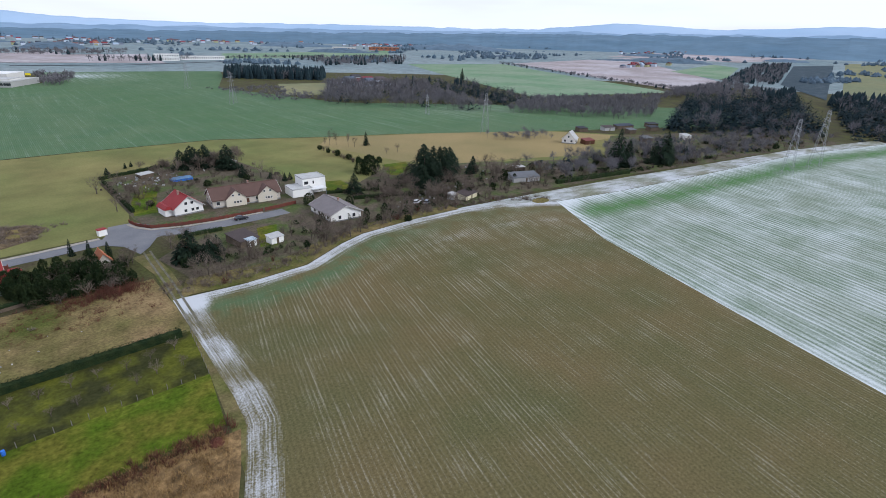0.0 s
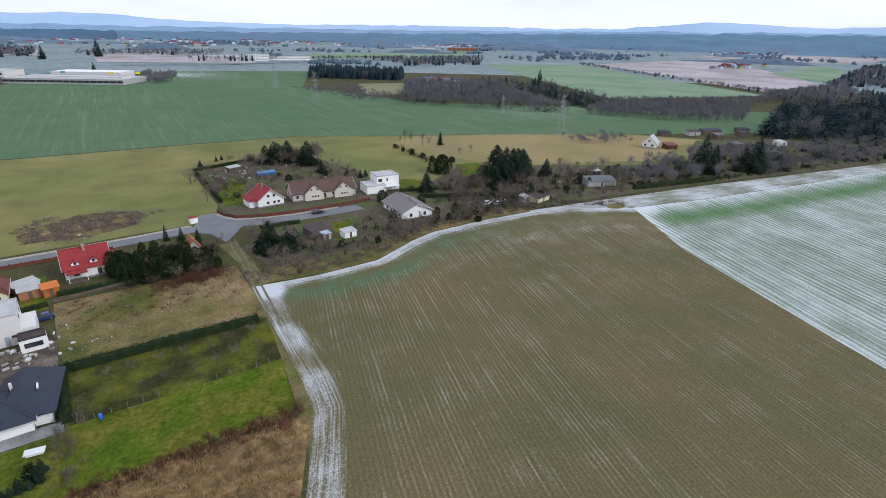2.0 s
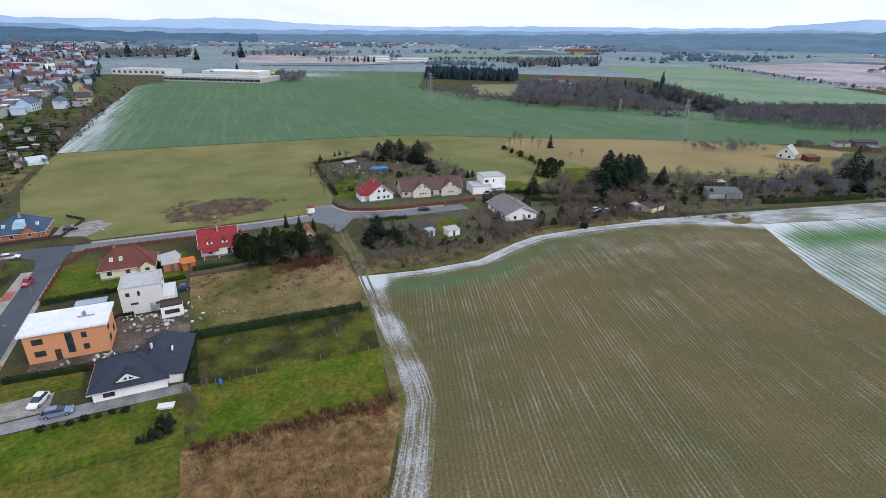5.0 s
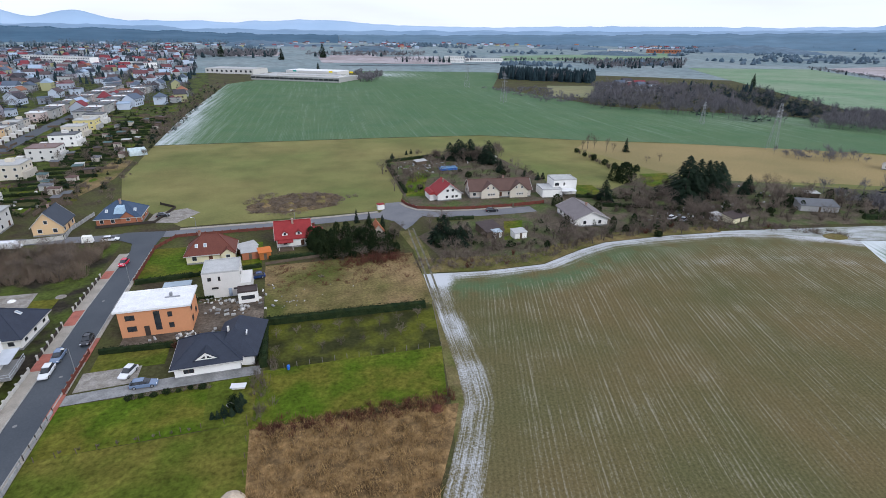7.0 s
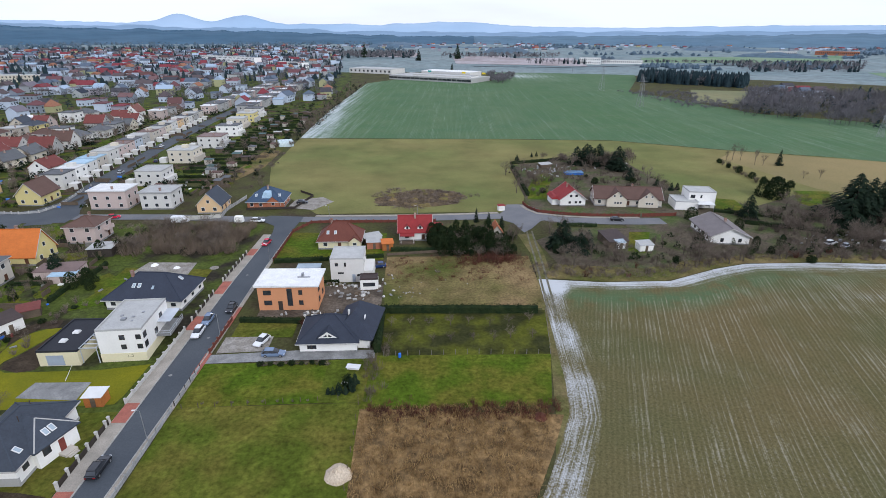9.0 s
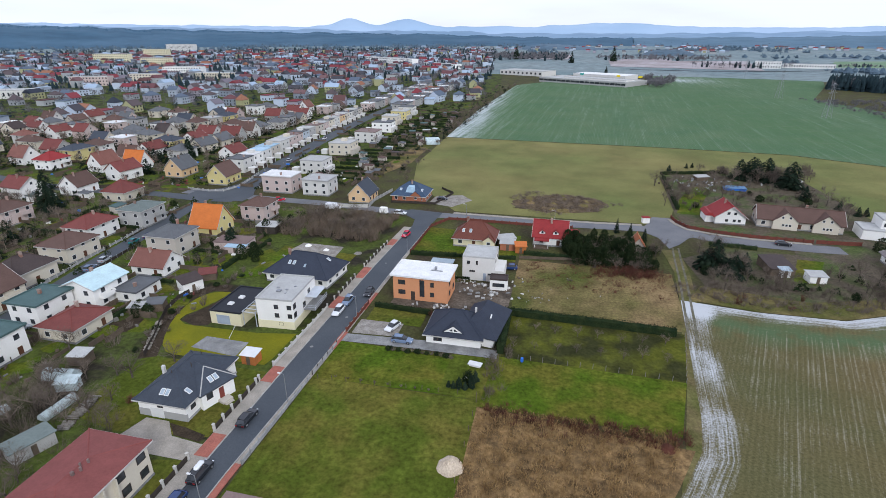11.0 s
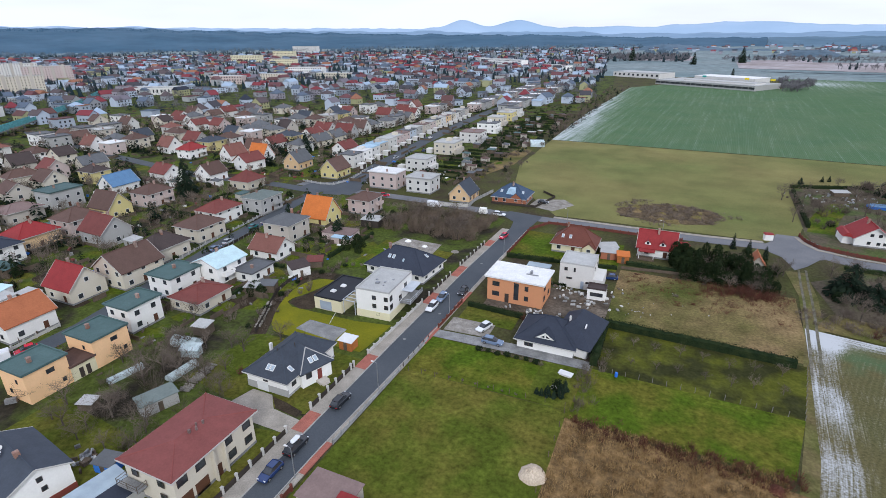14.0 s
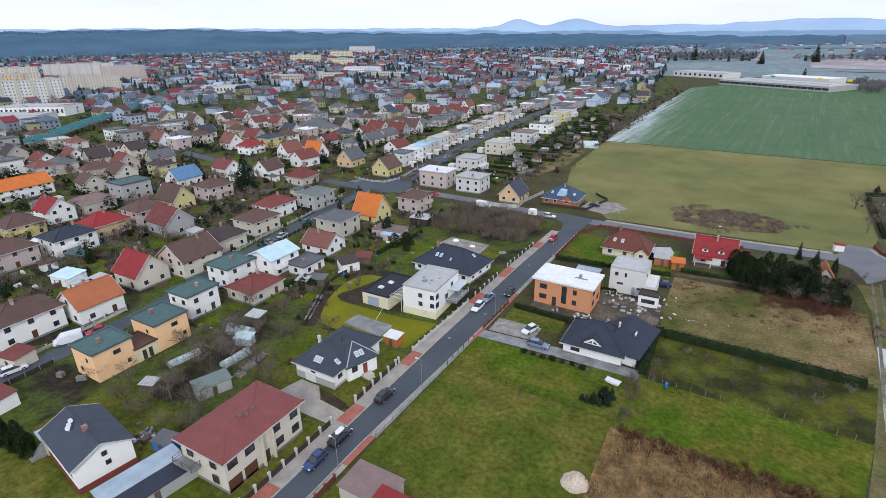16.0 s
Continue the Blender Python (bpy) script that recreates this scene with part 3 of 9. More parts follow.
# ---- roads ----
def strip(name, line, width, z, mat, label, category="road", rise=0.0):
    bm = bmesh.new()
    prev = None
    n = len(line)
    for k, p in enumerate(line):
        a, b = Vector(line[max(0, k - 1)]), Vector(line[min(n - 1, k + 1)])
        d = (b - a).normalized()
        s = Vector((-d.y, d.x)) * width / 2
        c = Vector(p)
        h = gz(c.x, c.y)
        cur = [bm.verts.new((*(c + s), z + h)), bm.verts.new((*(c - s), z + h)), bm.verts.new((*(c + s), z + h - rise - 0.05)), bm.verts.new((*(c - s), z + h - rise - 0.05))]
        if prev:
            bm.faces.new((prev[0], prev[1], cur[1], cur[0]))
            bm.faces.new((prev[2], prev[0], cur[0], cur[2]))
            bm.faces.new((prev[1], prev[3], cur[3], cur[1]))
        prev = cur
    bm.normal_update()
    if sum(f.normal.z for f in bm.faces) < 0:
        bmesh.ops.reverse_faces(bm, faces=bm.faces[:])
    return tagged(part(name, bm, mat), label, category, kind="structure")


FENCE_W = [(-51.3, -40), (-51.3, 70), (-50.7, 95), (-50.5, 126), (-49.4, 152), (-49.0, 160)]
KERB_W = [(-48.6, -40), (-48.6, 80), (-48.1, 126), (-47.0, 156), (-46.9, 160)]
KERB_E = [(-44.3, -40), (-44.2, 50), (-43.4, 70), (-42.6, 90), (-42.2, 127), (-41.3, 154), (-41.0, 162)]
FENCE_E = [(-43.0, -40), (-42.9, 52), (-42.5, 73), (-42.2, 90), (-41.2, 134), (-40.7, 156), (-40.5, 162)]


def line_x(line, y):
    """Where a line that runs north lies at y."""
    for (x0, y0), (x1, y1) in zip(line, line[1:]):
        if y <= y1:
            return x0 + (x1 - x0) * (y - y0) / (y1 - y0)
    return line[-1][0]


def stretch(line, y0, y1):
    """The part of such a line between two values of y."""
    return [(line_x(line, y0), y0)] + [p for p in line if y0 < p[1] < y1] + [(line_x(line, y1), y1)]


def halfway(a, b):
    return [((line_x(a, y) + line_x(b, y)) / 2, y) for y in (-40, 50, 70, 90, 127, 158)]


zone("road_main", KERB_W + [(-48.5, 171), (-40.3, 171)] + KERB_E[::-1], 0.12, M["asphalt"], "smooth dark asphalt residential street", "road")
strip("road_lane", [(-150, 180), (-120, 178), (-88, 177), (-60, 173.5), (-36, 172.5), (-8, 172), (24, 173.5), (36, 174)], 5.5, 0.125, M["lane"], "asphalt lane along the meadow")
zone("road_junction", [(-52, 170), (-43, 162), (-40, 170.5), (-40, 175.5), (-52, 177), (-56, 173)], 0.128, M["asphalt"], "asphalt street junction", "road")
zone("road_turning", [(34.5, 157), (38, 161), (42, 167.5), (46, 170), (47, 176), (41, 187), (33.5, 187), (31, 179), (29, 175.5), (29, 170), (32.6, 166)], 0.13, M["lane"], "paved turning area at the lane's end", "road")
strip("road_cottages", [(42, 174), (47, 170), (54, 168.2), (64, 167), (76, 166.4), (85, 166.6)], 6.2, 0.135, M["lane"], "asphalt cul-de-sac by the cottages")
strip("pavement_cottages", [(39, 186), (40.2, 181), (43, 176.2), (51.6, 172.9), (61, 171.2), (78, 170.3)], 1.3, 0.2, M["paving"], "pale pavement along the cottage fence", "pavement", 0.1)
strip("pavement_lane", [(-36, 176.1), (-8, 175.7), (14, 176.3), (29, 177.4)], 1.5, 0.2, M["paving"], "pale pavement along the lane", "pavement", 0.1)
strip("road_second", [(-112, -20), (-115, 30), (-116, 60), (-122, 90), (-127, 115), (-131, 145), (-136, 172)], 5.5, 0.12, M["asphalt"], "narrow asphalt street between gardens")
strip("road_third", [(-127, 170), (-130, 190), (-134, 216), (-137, 240), (-142, 287), (-146, 340), (-149, 400), (-150, 467), (-150, 640), (-158, 900)], 8.5, 0.13, M["asphalt"], "street between rows of flat-roofed houses")
zone("road_crossing", [(-146, 172), (-146, 181), (-138, 187), (-134.5, 196), (-125.5, 196), (-122, 186), (-119, 180), (-119, 172)], 0.134, M["asphalt"], "wide asphalt street crossing", "road")
strip("road_cross", [(-136, 172), (-160, 174), (-200, 172), (-300, 190), (-420, 220)], 6.0, 0.128, M["asphalt"], "cross street into the town")
zone("parking_meadow", [(-48, 186), (-38, 183), (-32, 193), (-37, 199), (-47, 196)], 0.11, M["gravel"], "gravel parking place at the meadow's corner")
strip("pavement_west", halfway(FENCE_W, KERB_W), 2.5, 0.24, M["paving"], "raised pavement of pale slabs", "pavement", 0.12)
strip("kerb_west", stretch(KERB_W, -40, 158), 0.2, 0.255, M["kerb"], "concrete kerb", "kerb", 0.14)
strip("kerb_east", stretch(KERB_E, -40, 160), 0.2, 0.235, M["kerb"], "concrete kerb", "kerb", 0.12)
strip("verge_east", halfway(KERB_E, FENCE_E), 0.95, 0.16, M["paving"], "narrow paved verge", "pavement", 0.1)
for y0, y1, side in ((52, 57, 0), (32, 37, 0), (71, 76, 0), (100, 106, 0), (117, 124, 0), (141, 146, 0), (45, 52, 1), (30, 37, 1), (84, 91, 1), (101, 110, 1)):
    mid = halfway(FENCE_W, KERB_W) if side == 0 else halfway(KERB_E, FENCE_E)
    strip("pavement_crossing", stretch(mid, y0, y1), 2.42 if side == 0 else 1.1, 0.252 if side == 0 else 0.2, M["redpaving"], "red block paving at a drive", "pavement", 0.1)


# ---- houses ----
PANES = {}


def window_mesh(w, h, dark=False):
    key = (round(w, 1), round(h, 1), dark)
    if key not in PANES:
        bm = bmesh.new()
        e, d = 0.09, 0.03
        out = [bm.verts.new((x, y, z)) for y in (-0.02, 0.06) for x, z in ((-w / 2, -h / 2), (w / 2, -h / 2), (w / 2, h / 2), (-w / 2, h / 2))]
        rim = [bm.verts.new((x, 0.06, z)) for x, z in ((-w / 2 + e, -h / 2 + e), (w / 2 - e, -h / 2 + e), (w / 2 - e, h / 2 - e), (-w / 2 + e, h / 2 - e))]
        sunk = [bm.verts.new((v.co.x, d, v.co.z)) for v in rim]
        for k in range(4):
            j = (k + 1) % 4
            bm.faces.new((out[k], out[j], out[j + 4], out[k + 4]))
            bm.faces.new((out[k + 4], out[j + 4], rim[j], rim[k]))
            bm.faces.new((rim[k], rim[j], sunk[j], sunk[k]))
        bm.faces.new(sunk).material_index = 1
        bmesh.ops.recalc_face_normals(bm, faces=bm.faces[:])
        PANES[key] = mesh_of("window", bm, M["darkframe"] if dark else M["frame"], M["glass"])
    return PANES[key]


def add_window(root, side, L, W, s, z, w=1.3, h=1.35, dark=False):
    """side: 0 towards -y, 1 towards +x, 2 towards +y, 3 towards -x; s: place along the wall."""
    if side in (0, 2):
        m = pose(s, -W / 2 if side == 0 else W / 2, z, 0, 0, 180 if side == 0 else 0)
    else:
        m = pose(L / 2 if side == 1 else -L / 2, s, z, 0, 0, -90 if side == 1 else 90)
    return part("window", window_mesh(w, h, dark), None, root, at=m)


def roof_mesh(L, W, h, kind, rh, over):
    bm = bmesh.new()
    a, b, t = L / 2 + over, W / 2 + over, 0.22
    dz = rh * over / (W / 2) if kind == "gable" else rh * over / (min(L, W) / 2)
    e = h - dz if kind != "flat" else h
    if kind == "gable":
        sec = ((-b, e), (0, h + rh), (b, e), (b, e + t), (0, h + rh + t), (-b, e + t))
        ends = [[bm.verts.new((x, y, z)) for y, z in sec] for x in (-a, a)]
        for k in range(6):
            j = (k + 1) % 6
            bm.faces.new((ends[0][k], ends[0][j], ends[1][j], ends[1][k]))
        for q in ends:
            bm.faces.new((q[0], q[1], q[4], q[5]))
            bm.faces.new((q[1], q[2], q[3], q[4]))
        bmesh.ops.recalc_face_normals(bm, faces=bm.faces[:])
    elif kind == "hip":
        r = max(0.05, L / 2 - W / 2) if L >= W else 0.05
        base = [(-a, -b), (a, -b), (a, b), (-a, b)]
        lo = [bm.verts.new((x, y, e)) for x, y in base]
        up = [bm.verts.new((x, y, e + t)) for x, y in base]
        p, q = bm.verts.new((-r, 0, h + rh + t)), bm.verts.new((r, 0, h + rh + t))
        bm.faces.new(lo[::-1])
        for k in range(4):
            bm.faces.new((lo[k], lo[(k + 1) % 4], up[(k + 1) % 4], up[k]))
        bm.faces.new((up[0], up[1], q, p))
        bm.faces.new((up[1], up[2], q))
        bm.faces.new((up[2], up[3], p, q))
        bm.faces.new((up[3], up[0], p))
    else:
        rim, i = h + 0.42, 0.25
        loops = []
        for da, z in ((0, h), (0, rim), (i, rim), (i, h + 0.18)):
            loops.append([bm.verts.new((x * (a - da), y * (b - da), z)) for x, y in ((-1, -1), (1, -1), (1, 1), (-1, 1))])
        for lo, hi in zip(loops, loops[1:]):
            for k in range(4):
                bm.faces.new((lo[k], lo[(k + 1) % 4], hi[(k + 1) % 4], hi[k]))
        bm.faces.new(loops[-1])
        bm.faces.new(loops[0][::-1])
    return bm


def wall_bm(L, W, h, kind, rh):
    bm = bmesh.new()
    sec = [(-W / 2, -0.3), (W / 2, -0.3), (W / 2, h), (-W / 2, h)]
    if kind == "gable":
        sec.insert(3, (0, h + rh - 0.02))
    ends = [[bm.verts.new((x, y, z)) for y, z in sec] for x in (-L / 2, L / 2)]
    n = len(sec)
    for k in range(n):
        j = (k + 1) % n
        bm.faces.new((ends[0][k], ends[0][j], ends[1][j], ends[1][k]))
    bm.faces.new(ends[0])
    bm.faces.new(ends[1][::-1])
    bmesh.ops.recalc_face_normals(bm, faces=bm.faces[:])
    return bm


def house(x, y, axis, L, W, h, kind, rh, wall, roof, label, category="house", group="", rot=0.0, name="house", windows=True, chimney=True, over=0.45, dark=False, plinth=True, door=True, ww=1.3, wh=1.35, gap=3.4, skylights=0, seed=None, ridge=True):
    rng = random.Random(seed if seed is not None else int(x * 7 + y * 13))
    root = thing(name, pose(x, y, gz(x, y), 0, 0, rot + (90 if axis == "y" else 0)), label, category, group)
    part("wall", wall_bm(L, W, h, kind, rh), M["w_" + wall], root)
    part("roof", roof_mesh(L, W, h, kind, rh, over), M["r_" + roof], root)
    if plinth:
        bm = bmesh.new()
        box(bm, -L / 2 - 0.06, L / 2 + 0.06, -W / 2 - 0.06, W / 2 + 0.06, -0.3, 0.5)
        part("plinth", bm, M["concrete"], root)
    if kind != "flat":
        a, b = L / 2 + over, W / 2 + over
        dz = rh * over / (W / 2 if kind == "gable" else min(L, W) / 2)
        bm = bmesh.new()
        if kind == "hip":
            loops = [[bm.verts.new((sx * (a + d), sy * (b + d), h - dz + z)) for sx, sy in ((-1, -1), (1, -1), (1, 1), (-1, 1))] for d, z in ((-0.05, -0.06), (0.09, -0.06), (0.09, 0.15), (-0.05, 0.15))]
            for lo, hi in zip(loops, loops[1:] + loops[:1]):
                for k in range(4):
                    bm.faces.new((lo[k], lo[(k + 1) % 4], hi[(k + 1) % 4], hi[k]))
            bmesh.ops.recalc_face_normals(bm, faces=bm.faces[:])
            part("gutter", bm, M["gutter"], root)
        else:
            lo = [(a - 0.03, -b, h - dz), (a - 0.03, 0, h + rh), (a - 0.03, b, h - dz), (a - 0.03, b, h - dz + 0.25), (a - 0.03, 0, h + rh + 0.25), (a - 0.03, -b, h - dz + 0.25)]
            rows = [[bm.verts.new((x + d, y, z)) for x, y, z in lo] for d in (0, 0.09)]
            for k in range(6):
                bm.faces.new((rows[0][k], rows[0][(k + 1) % 6], rows[1][(k + 1) % 6], rows[1][k]))
            for q in rows:
                bm.faces.new((q[0], q[1], q[4], q[5]))
                bm.faces.new((q[1], q[2], q[3], q[4]))
            bmesh.ops.recalc_face_normals(bm, faces=bm.faces[:])
            board = mesh_of("bargeboard", bm, M["gutter"])
            for turn in ((0, 180) if name == "house" else (0,)):
                part("bargeboard", board, None, root, at=pose(0, 0, 0, 0, 0, turn))
        bm = bmesh.new()
        top = h + rh + (0.24 if ridge else 0.12)
        if kind == "gable":
            tube(bm, (-a, 0, top), (a, 0, top), 0.13, 0.13, 6)
        else:
            r = max(0.05, L / 2 - W / 2) if L >= W else 0.05
            tube(bm, (-r, 0, top), (r, 0, top), 0.13, 0.13, 6)
            for sx in (-1, 1):
                for sy in (-1, 1):
                    tube(bm, (sx * a, sy * b, h - dz + 0.24), (sx * r, 0, top), 0.12, 0.12, 6)
        part("ridge_cap", bm, M["ridge_" + roof], root)
    if name == "house" and h > 4.6 and kind != "flat" and windows and rng.random() < 0.6:
        s = rng.choice((-1, 1)) * L * 0.2
        bm = bmesh.new()
        box(bm, s - 1.8, s + 1.8, -W / 2 - 1.3, -W / 2, 2.75, 2.95)
        box(bm, s - 1.8, s + 1.8, -W / 2 - 1.3, -W / 2 - 1.2, 2.95, 3.85)
        for q in (-1.8, 1.7):
            box(bm, s + q, s + q + 0.1, -W / 2 - 1.2, -W / 2, 2.95, 3.85)
        part("balcony", bm, M["w_" + wall], root)
    if chimney:
        cx = rng.uniform(-0.25, 0.25) * L
        cy = rng.choice((-1, 1)) * W * 0.08
        bm = bmesh.new()
        top = h + rh + (0.9 if kind != "flat" else 1.1)
        box(bm, cx - 0.3, cx + 0.3, cy - 0.3, cy + 0.3, h, top)
        box(bm, cx - 0.36, cx + 0.36, cy - 0.36, cy + 0.36, top, top + 0.12)
        part("chimney", bm, M["chimney"], root)
    if windows:
        floors = max(1, int((h + 0.4) // 2.7))
        for f in range(floors):
            z = 1.7 + f * 2.75
            for side in (range(4) if name == "house" else (0, 1, 3)):
                span = L if side in (0, 2) else W
                n = max(1, int(span // gap))
                for k in range(n):
                    s = (k - (n - 1) / 2) * span / n
                    if door and f == 0 and side == 0 and k == n // 2:
                        bm = bmesh.new()
                        box(bm, s - 0.5, s + 0.5, -W / 2 - 0.05, -W / 2 + 0.02, 0.1, 2.2)
                        part("door", bm, M["door"], root)
                        continue
                    add_window(root, side, L, W, s, z, ww, wh, dark)
        if kind == "gable" and rh > 2.5:
            for side in (1, 3):
                add_window(root, side, L, W, 0, h + rh * 0.3, 1.1, 1.2, dark)
    for k in range(skylights):
        s = (k - (skylights - 1) / 2) * 2.2
        bm = bmesh.new()
        box(bm, -0.45, 0.45, -0.6, 0.6, 0, 0.1)
        inv = math.degrees(math.atan2(rh, W / 2))
        part("skylight", bm, M["frame"], root, "white-framed roof window", at=pose(s, -W * 0.27, h + rh * 0.46 + 0.25, inv, 0, 0))
    return root


# The streets' houses: place, ridge axis, length, depth, wall height, roof kind and rise, wall and roof colour.
STREET = [
    (-257, 94, "y", 24, 9, 5, "gable", 3.5, "white", "orange"), (-210, 86, "x", 10, 9, 5, "gable", 4, "white", "red"), (-203, 72, "y", 11, 10, 5, "hip", 3, "yellow", "brown"),
    (-175, 73, "y", 12, 10, 5.5, "hip", 2.2, "white", "navy"), (-181, 87, "y", 12, 10, 4.5, "hip", 3, "peach", "red"), (-211, 100, "y", 12, 9, 4.5, "hip", 1.8, "beige", "pinkbrown"),
    (-215, 117, "y", 12, 10, 7, "flat", 0, "grey", "teal"), (-180, 101, "y", 11, 10, 5.5, "hip", 2.8, "pink", "brown"), (-186, 117, "x", 11, 9, 4, "gable", 5, "yellow", "brown"),
    (-213, 140, "y", 12, 9, 4, "gable", 4, "white", "blue"), (-184, 133, "y", 11, 10, 5.5, "hip", 2.5, "pink", "brown"), (-178, 58, "y", 12, 10, 5.5, "hip", 2.5, "pink", "brown"),
    (-133, 70, "x", 10, 9, 4, "gable", 4.5, "cream", "red"),
]
STREET_B = [
    (-129, 82, "y", 12, 11, 5, "gable", 4, "cream", "brown"), (-134, 96, "y", 12, 9, 4.5, "hip", 3, "cream", "darkbrown"), (-144, 128, "y", 12, 9, 5, "hip", 2.5, "white", "darkred"),
    (-137, 113, "y", 11, 10, 5, "hip", 2.5, "cream", "brown"), (-138, 143, "y", 11, 9, 6, "hip", 1.2, "grey", "greygreen"), (-111, 124, "y", 10, 10, 6, "hip", 2, "beige", "grey"),
    (-110, 141, "x", 10, 9, 3, "gable", 6, "yellow", "orange"), (-102, 157, "y", 9, 9, 5.5, "hip", 2, "pink", "brown"), (-105, 110, "x", 10, 8, 3, "gable", 3, "white", "redbrown"),
    (-107, 92, "y", 10, 9, 5.5, "gable", 1.8, "white", "cyan"), (-99, 96, "y", 8, 6, 3, "flat", 0, "white", "grey"), (-112, 82, "y", 9, 8, 5.5, "flat", 0, "white", "teal"),
    (-100, 79, "y", 10, 9, 3.3, "hip", 1.8, "cream", "darkred"), (-131, 41, "y", 13, 10, 5.5, "hip", 2.5, "white", "brown"),
]
STREET_C = [
    (-240, 202, "y", 11, 10, 5, "hip", 3, "white", "red"), (-198, 209, "x", 10, 9, 3, "gable", 6, "white", "orange"), (-170, 204, "y", 11, 9, 4, "gable", 4.5, "peach", "grey"),
    (-143, 197, "y", 11, 9, 4, "gable", 4.5, "yellow", "brown"), (-111.5, 190.5, "y", 9, 13, 6.9, "flat", 0, "pink", "white"), (-94.5, 190.5, "y", 9.5, 11, 6.2, "flat", 0, "offwhite", "lightgrey"),
    (-191, 169, "y", 10, 9, 4, "gable", 4, "white", "brown"), (-167, 166, "y", 10, 10, 4, "hip", 3.5, "cream", "darkred"), (-74, 185.5, "y", 10.5, 8.2, 3.2, "gable", 4.2, "peach", "slate"),
    (-106, 66.2, "y", 8, 7, 6, "flat", 0, "white", "teal"), (-126.8, 53.7, "y", 10, 9, 4.3, "gable", 3.4, "white", "terracotta"),
]
TONE = {"slate": "slate grey", "umber": "brown-red", "navy": "dark blue", "teal": "grey-green", "darkred": "dark red", "darkbrown": "dark brown", "pinkbrown": "pale brown", "redbrown": "reddish brown", "greygreen": "grey-green", "cyan": "pale blue metal", "lightgrey": "pale grey"}
SHAPE = {"gable": "gabled", "hip": "hipped", "flat": "flat"}
TAKEN = []
for x, y, axis, L, W, h, kind, rh, wall, roof in STREET + STREET_B + STREET_C:
    house(x, y, axis, L, W, h, kind, rh, wall, roof, f"{wall} rendered house with {SHAPE[kind]} {TONE.get(roof, roof)} roof in a garden", group="houses of the old streets")
    TAKEN.append((x, y, max(L, W) / 2 + 4))

# ---- the near houses ----
def put(root, name, x0, x1, y0, y1, z0, z1, mat, label="", top=None):
    """A block-shaped part of a building."""
    bm = bmesh.new()
    box(bm, x0, x1, y0, y1, z0, z1, top=top)
    return part(name, bm, M[mat], root, label)


def skylight(root, x, y, z, tilt, turn=0.0, w=0.8, l=1.2):
    bm = bmesh.new()
    box(bm, -w / 2, w / 2, -l / 2, l / 2, 0, 0.12)
    q = part("skylight", bm, M["frame"], root, "white-framed roof window", at=pose(x, y, z, 0, 0, turn) @ pose(0, 0, 0, tilt, 0, 0))
    bm = bmesh.new()
    box(bm, -w / 2 + 0.12, w / 2 - 0.12, -l / 2 + 0.12, l / 2 - 0.12, 0.12, 0.135)
    part("pane", bm, M["cyanglass"], q)


def rail(root, pts, z, h=1.0, mat="frame"):
    """A railing along a line: posts, a top bar and a lower bar."""
    for a, b in zip(pts, pts[1:]):
        bm = bmesh.new()
        for zz in (z + h, z + h * 0.5):
            tube(bm, (*a, zz), (*b, zz), 0.04, 0.04, 4)
        part("rail", bm, M[mat], root)
    for p in pts:
        bm = bmesh.new()
        tube(bm, (*p, z), (*p, z + h), 0.05, 0.05, 4)
        part("post", bm, M[mat], root)


def gable_dormer(root, x, y, z, w, depth, h, wall, roof, name="dormer", win=True):
    """A small cross gable that looks towards -y; its front stands at y."""
    bm = bmesh.new()
    f = [(x - w / 2, y, z), (x + w / 2, y, z), (x + w / 2, y, z + h), (x, y, z + h + w * 0.42), (x - w / 2, y, z + h)]
    solid(bm, f, [(px, py + depth, pz) for px, py, pz in f])
    bmesh.ops.recalc_face_normals(bm, faces=bm.faces[:])
    d = part(name, bm, M[wall], root)
    bm = bmesh.new()
    o, t, rz = 0.3, 0.18, z + h + w * 0.42
    drop = 0.42 * 2 * o
    sec = [(x - w / 2 - o, z + h - drop), (x, rz), (x + w / 2 + o, z + h - drop), (x + w / 2 + o, z + h - drop + t), (x, rz + t), (x - w / 2 - o, z + h - drop + t)]
    ends = [[bm.verts.new((px, yy, pz)) for px, pz in sec] for yy in (y - o, y + depth)]
    for k in range(6):
        bm.faces.new((ends[0][k], ends[0][(k + 1) % 6], ends[1][(k + 1) % 6], ends[1][k]))
    for q in ends:
        bm.faces.new((q[0], q[1], q[4], q[5]))
        bm.faces.new((q[1], q[2], q[3], q[4]))
    bmesh.ops.recalc_face_normals(bm, faces=bm.faces[:])
    part("roof", bm, M[roof], d)
    if win:
        part("window", window_mesh(min(1.2, w * 0.45), 1.0), None, d, at=pose(x, y, z + h * 0.62 + 0.3, 0, 0, 180))
    return d


M["cyanglass"] = material("sky_reflecting_glass", (0.35, 0.42, 0.46), (0.28, 0.34, 0.38), rough=0.15, strength=0.05)
M["greypanel"] = material("grey_shutter", (0.33, 0.38, 0.44), (0.28, 0.32, 0.38), strength=0.06)
M["pergola"] = material("pale_steel", (0.50, 0.53, 0.56), (0.42, 0.45, 0.48), strength=0.06, rough=0.4)
M["redplinth"] = material("red_brown_plinth", (0.22, 0.06, 0.045), (0.17, 0.05, 0.04), strength=0.1)
M["bluetarp"] = material("blue_plastic", (0.03, 0.13, 0.50), (0.05, 0.20, 0.58), strength=0.2, rough=0.4)

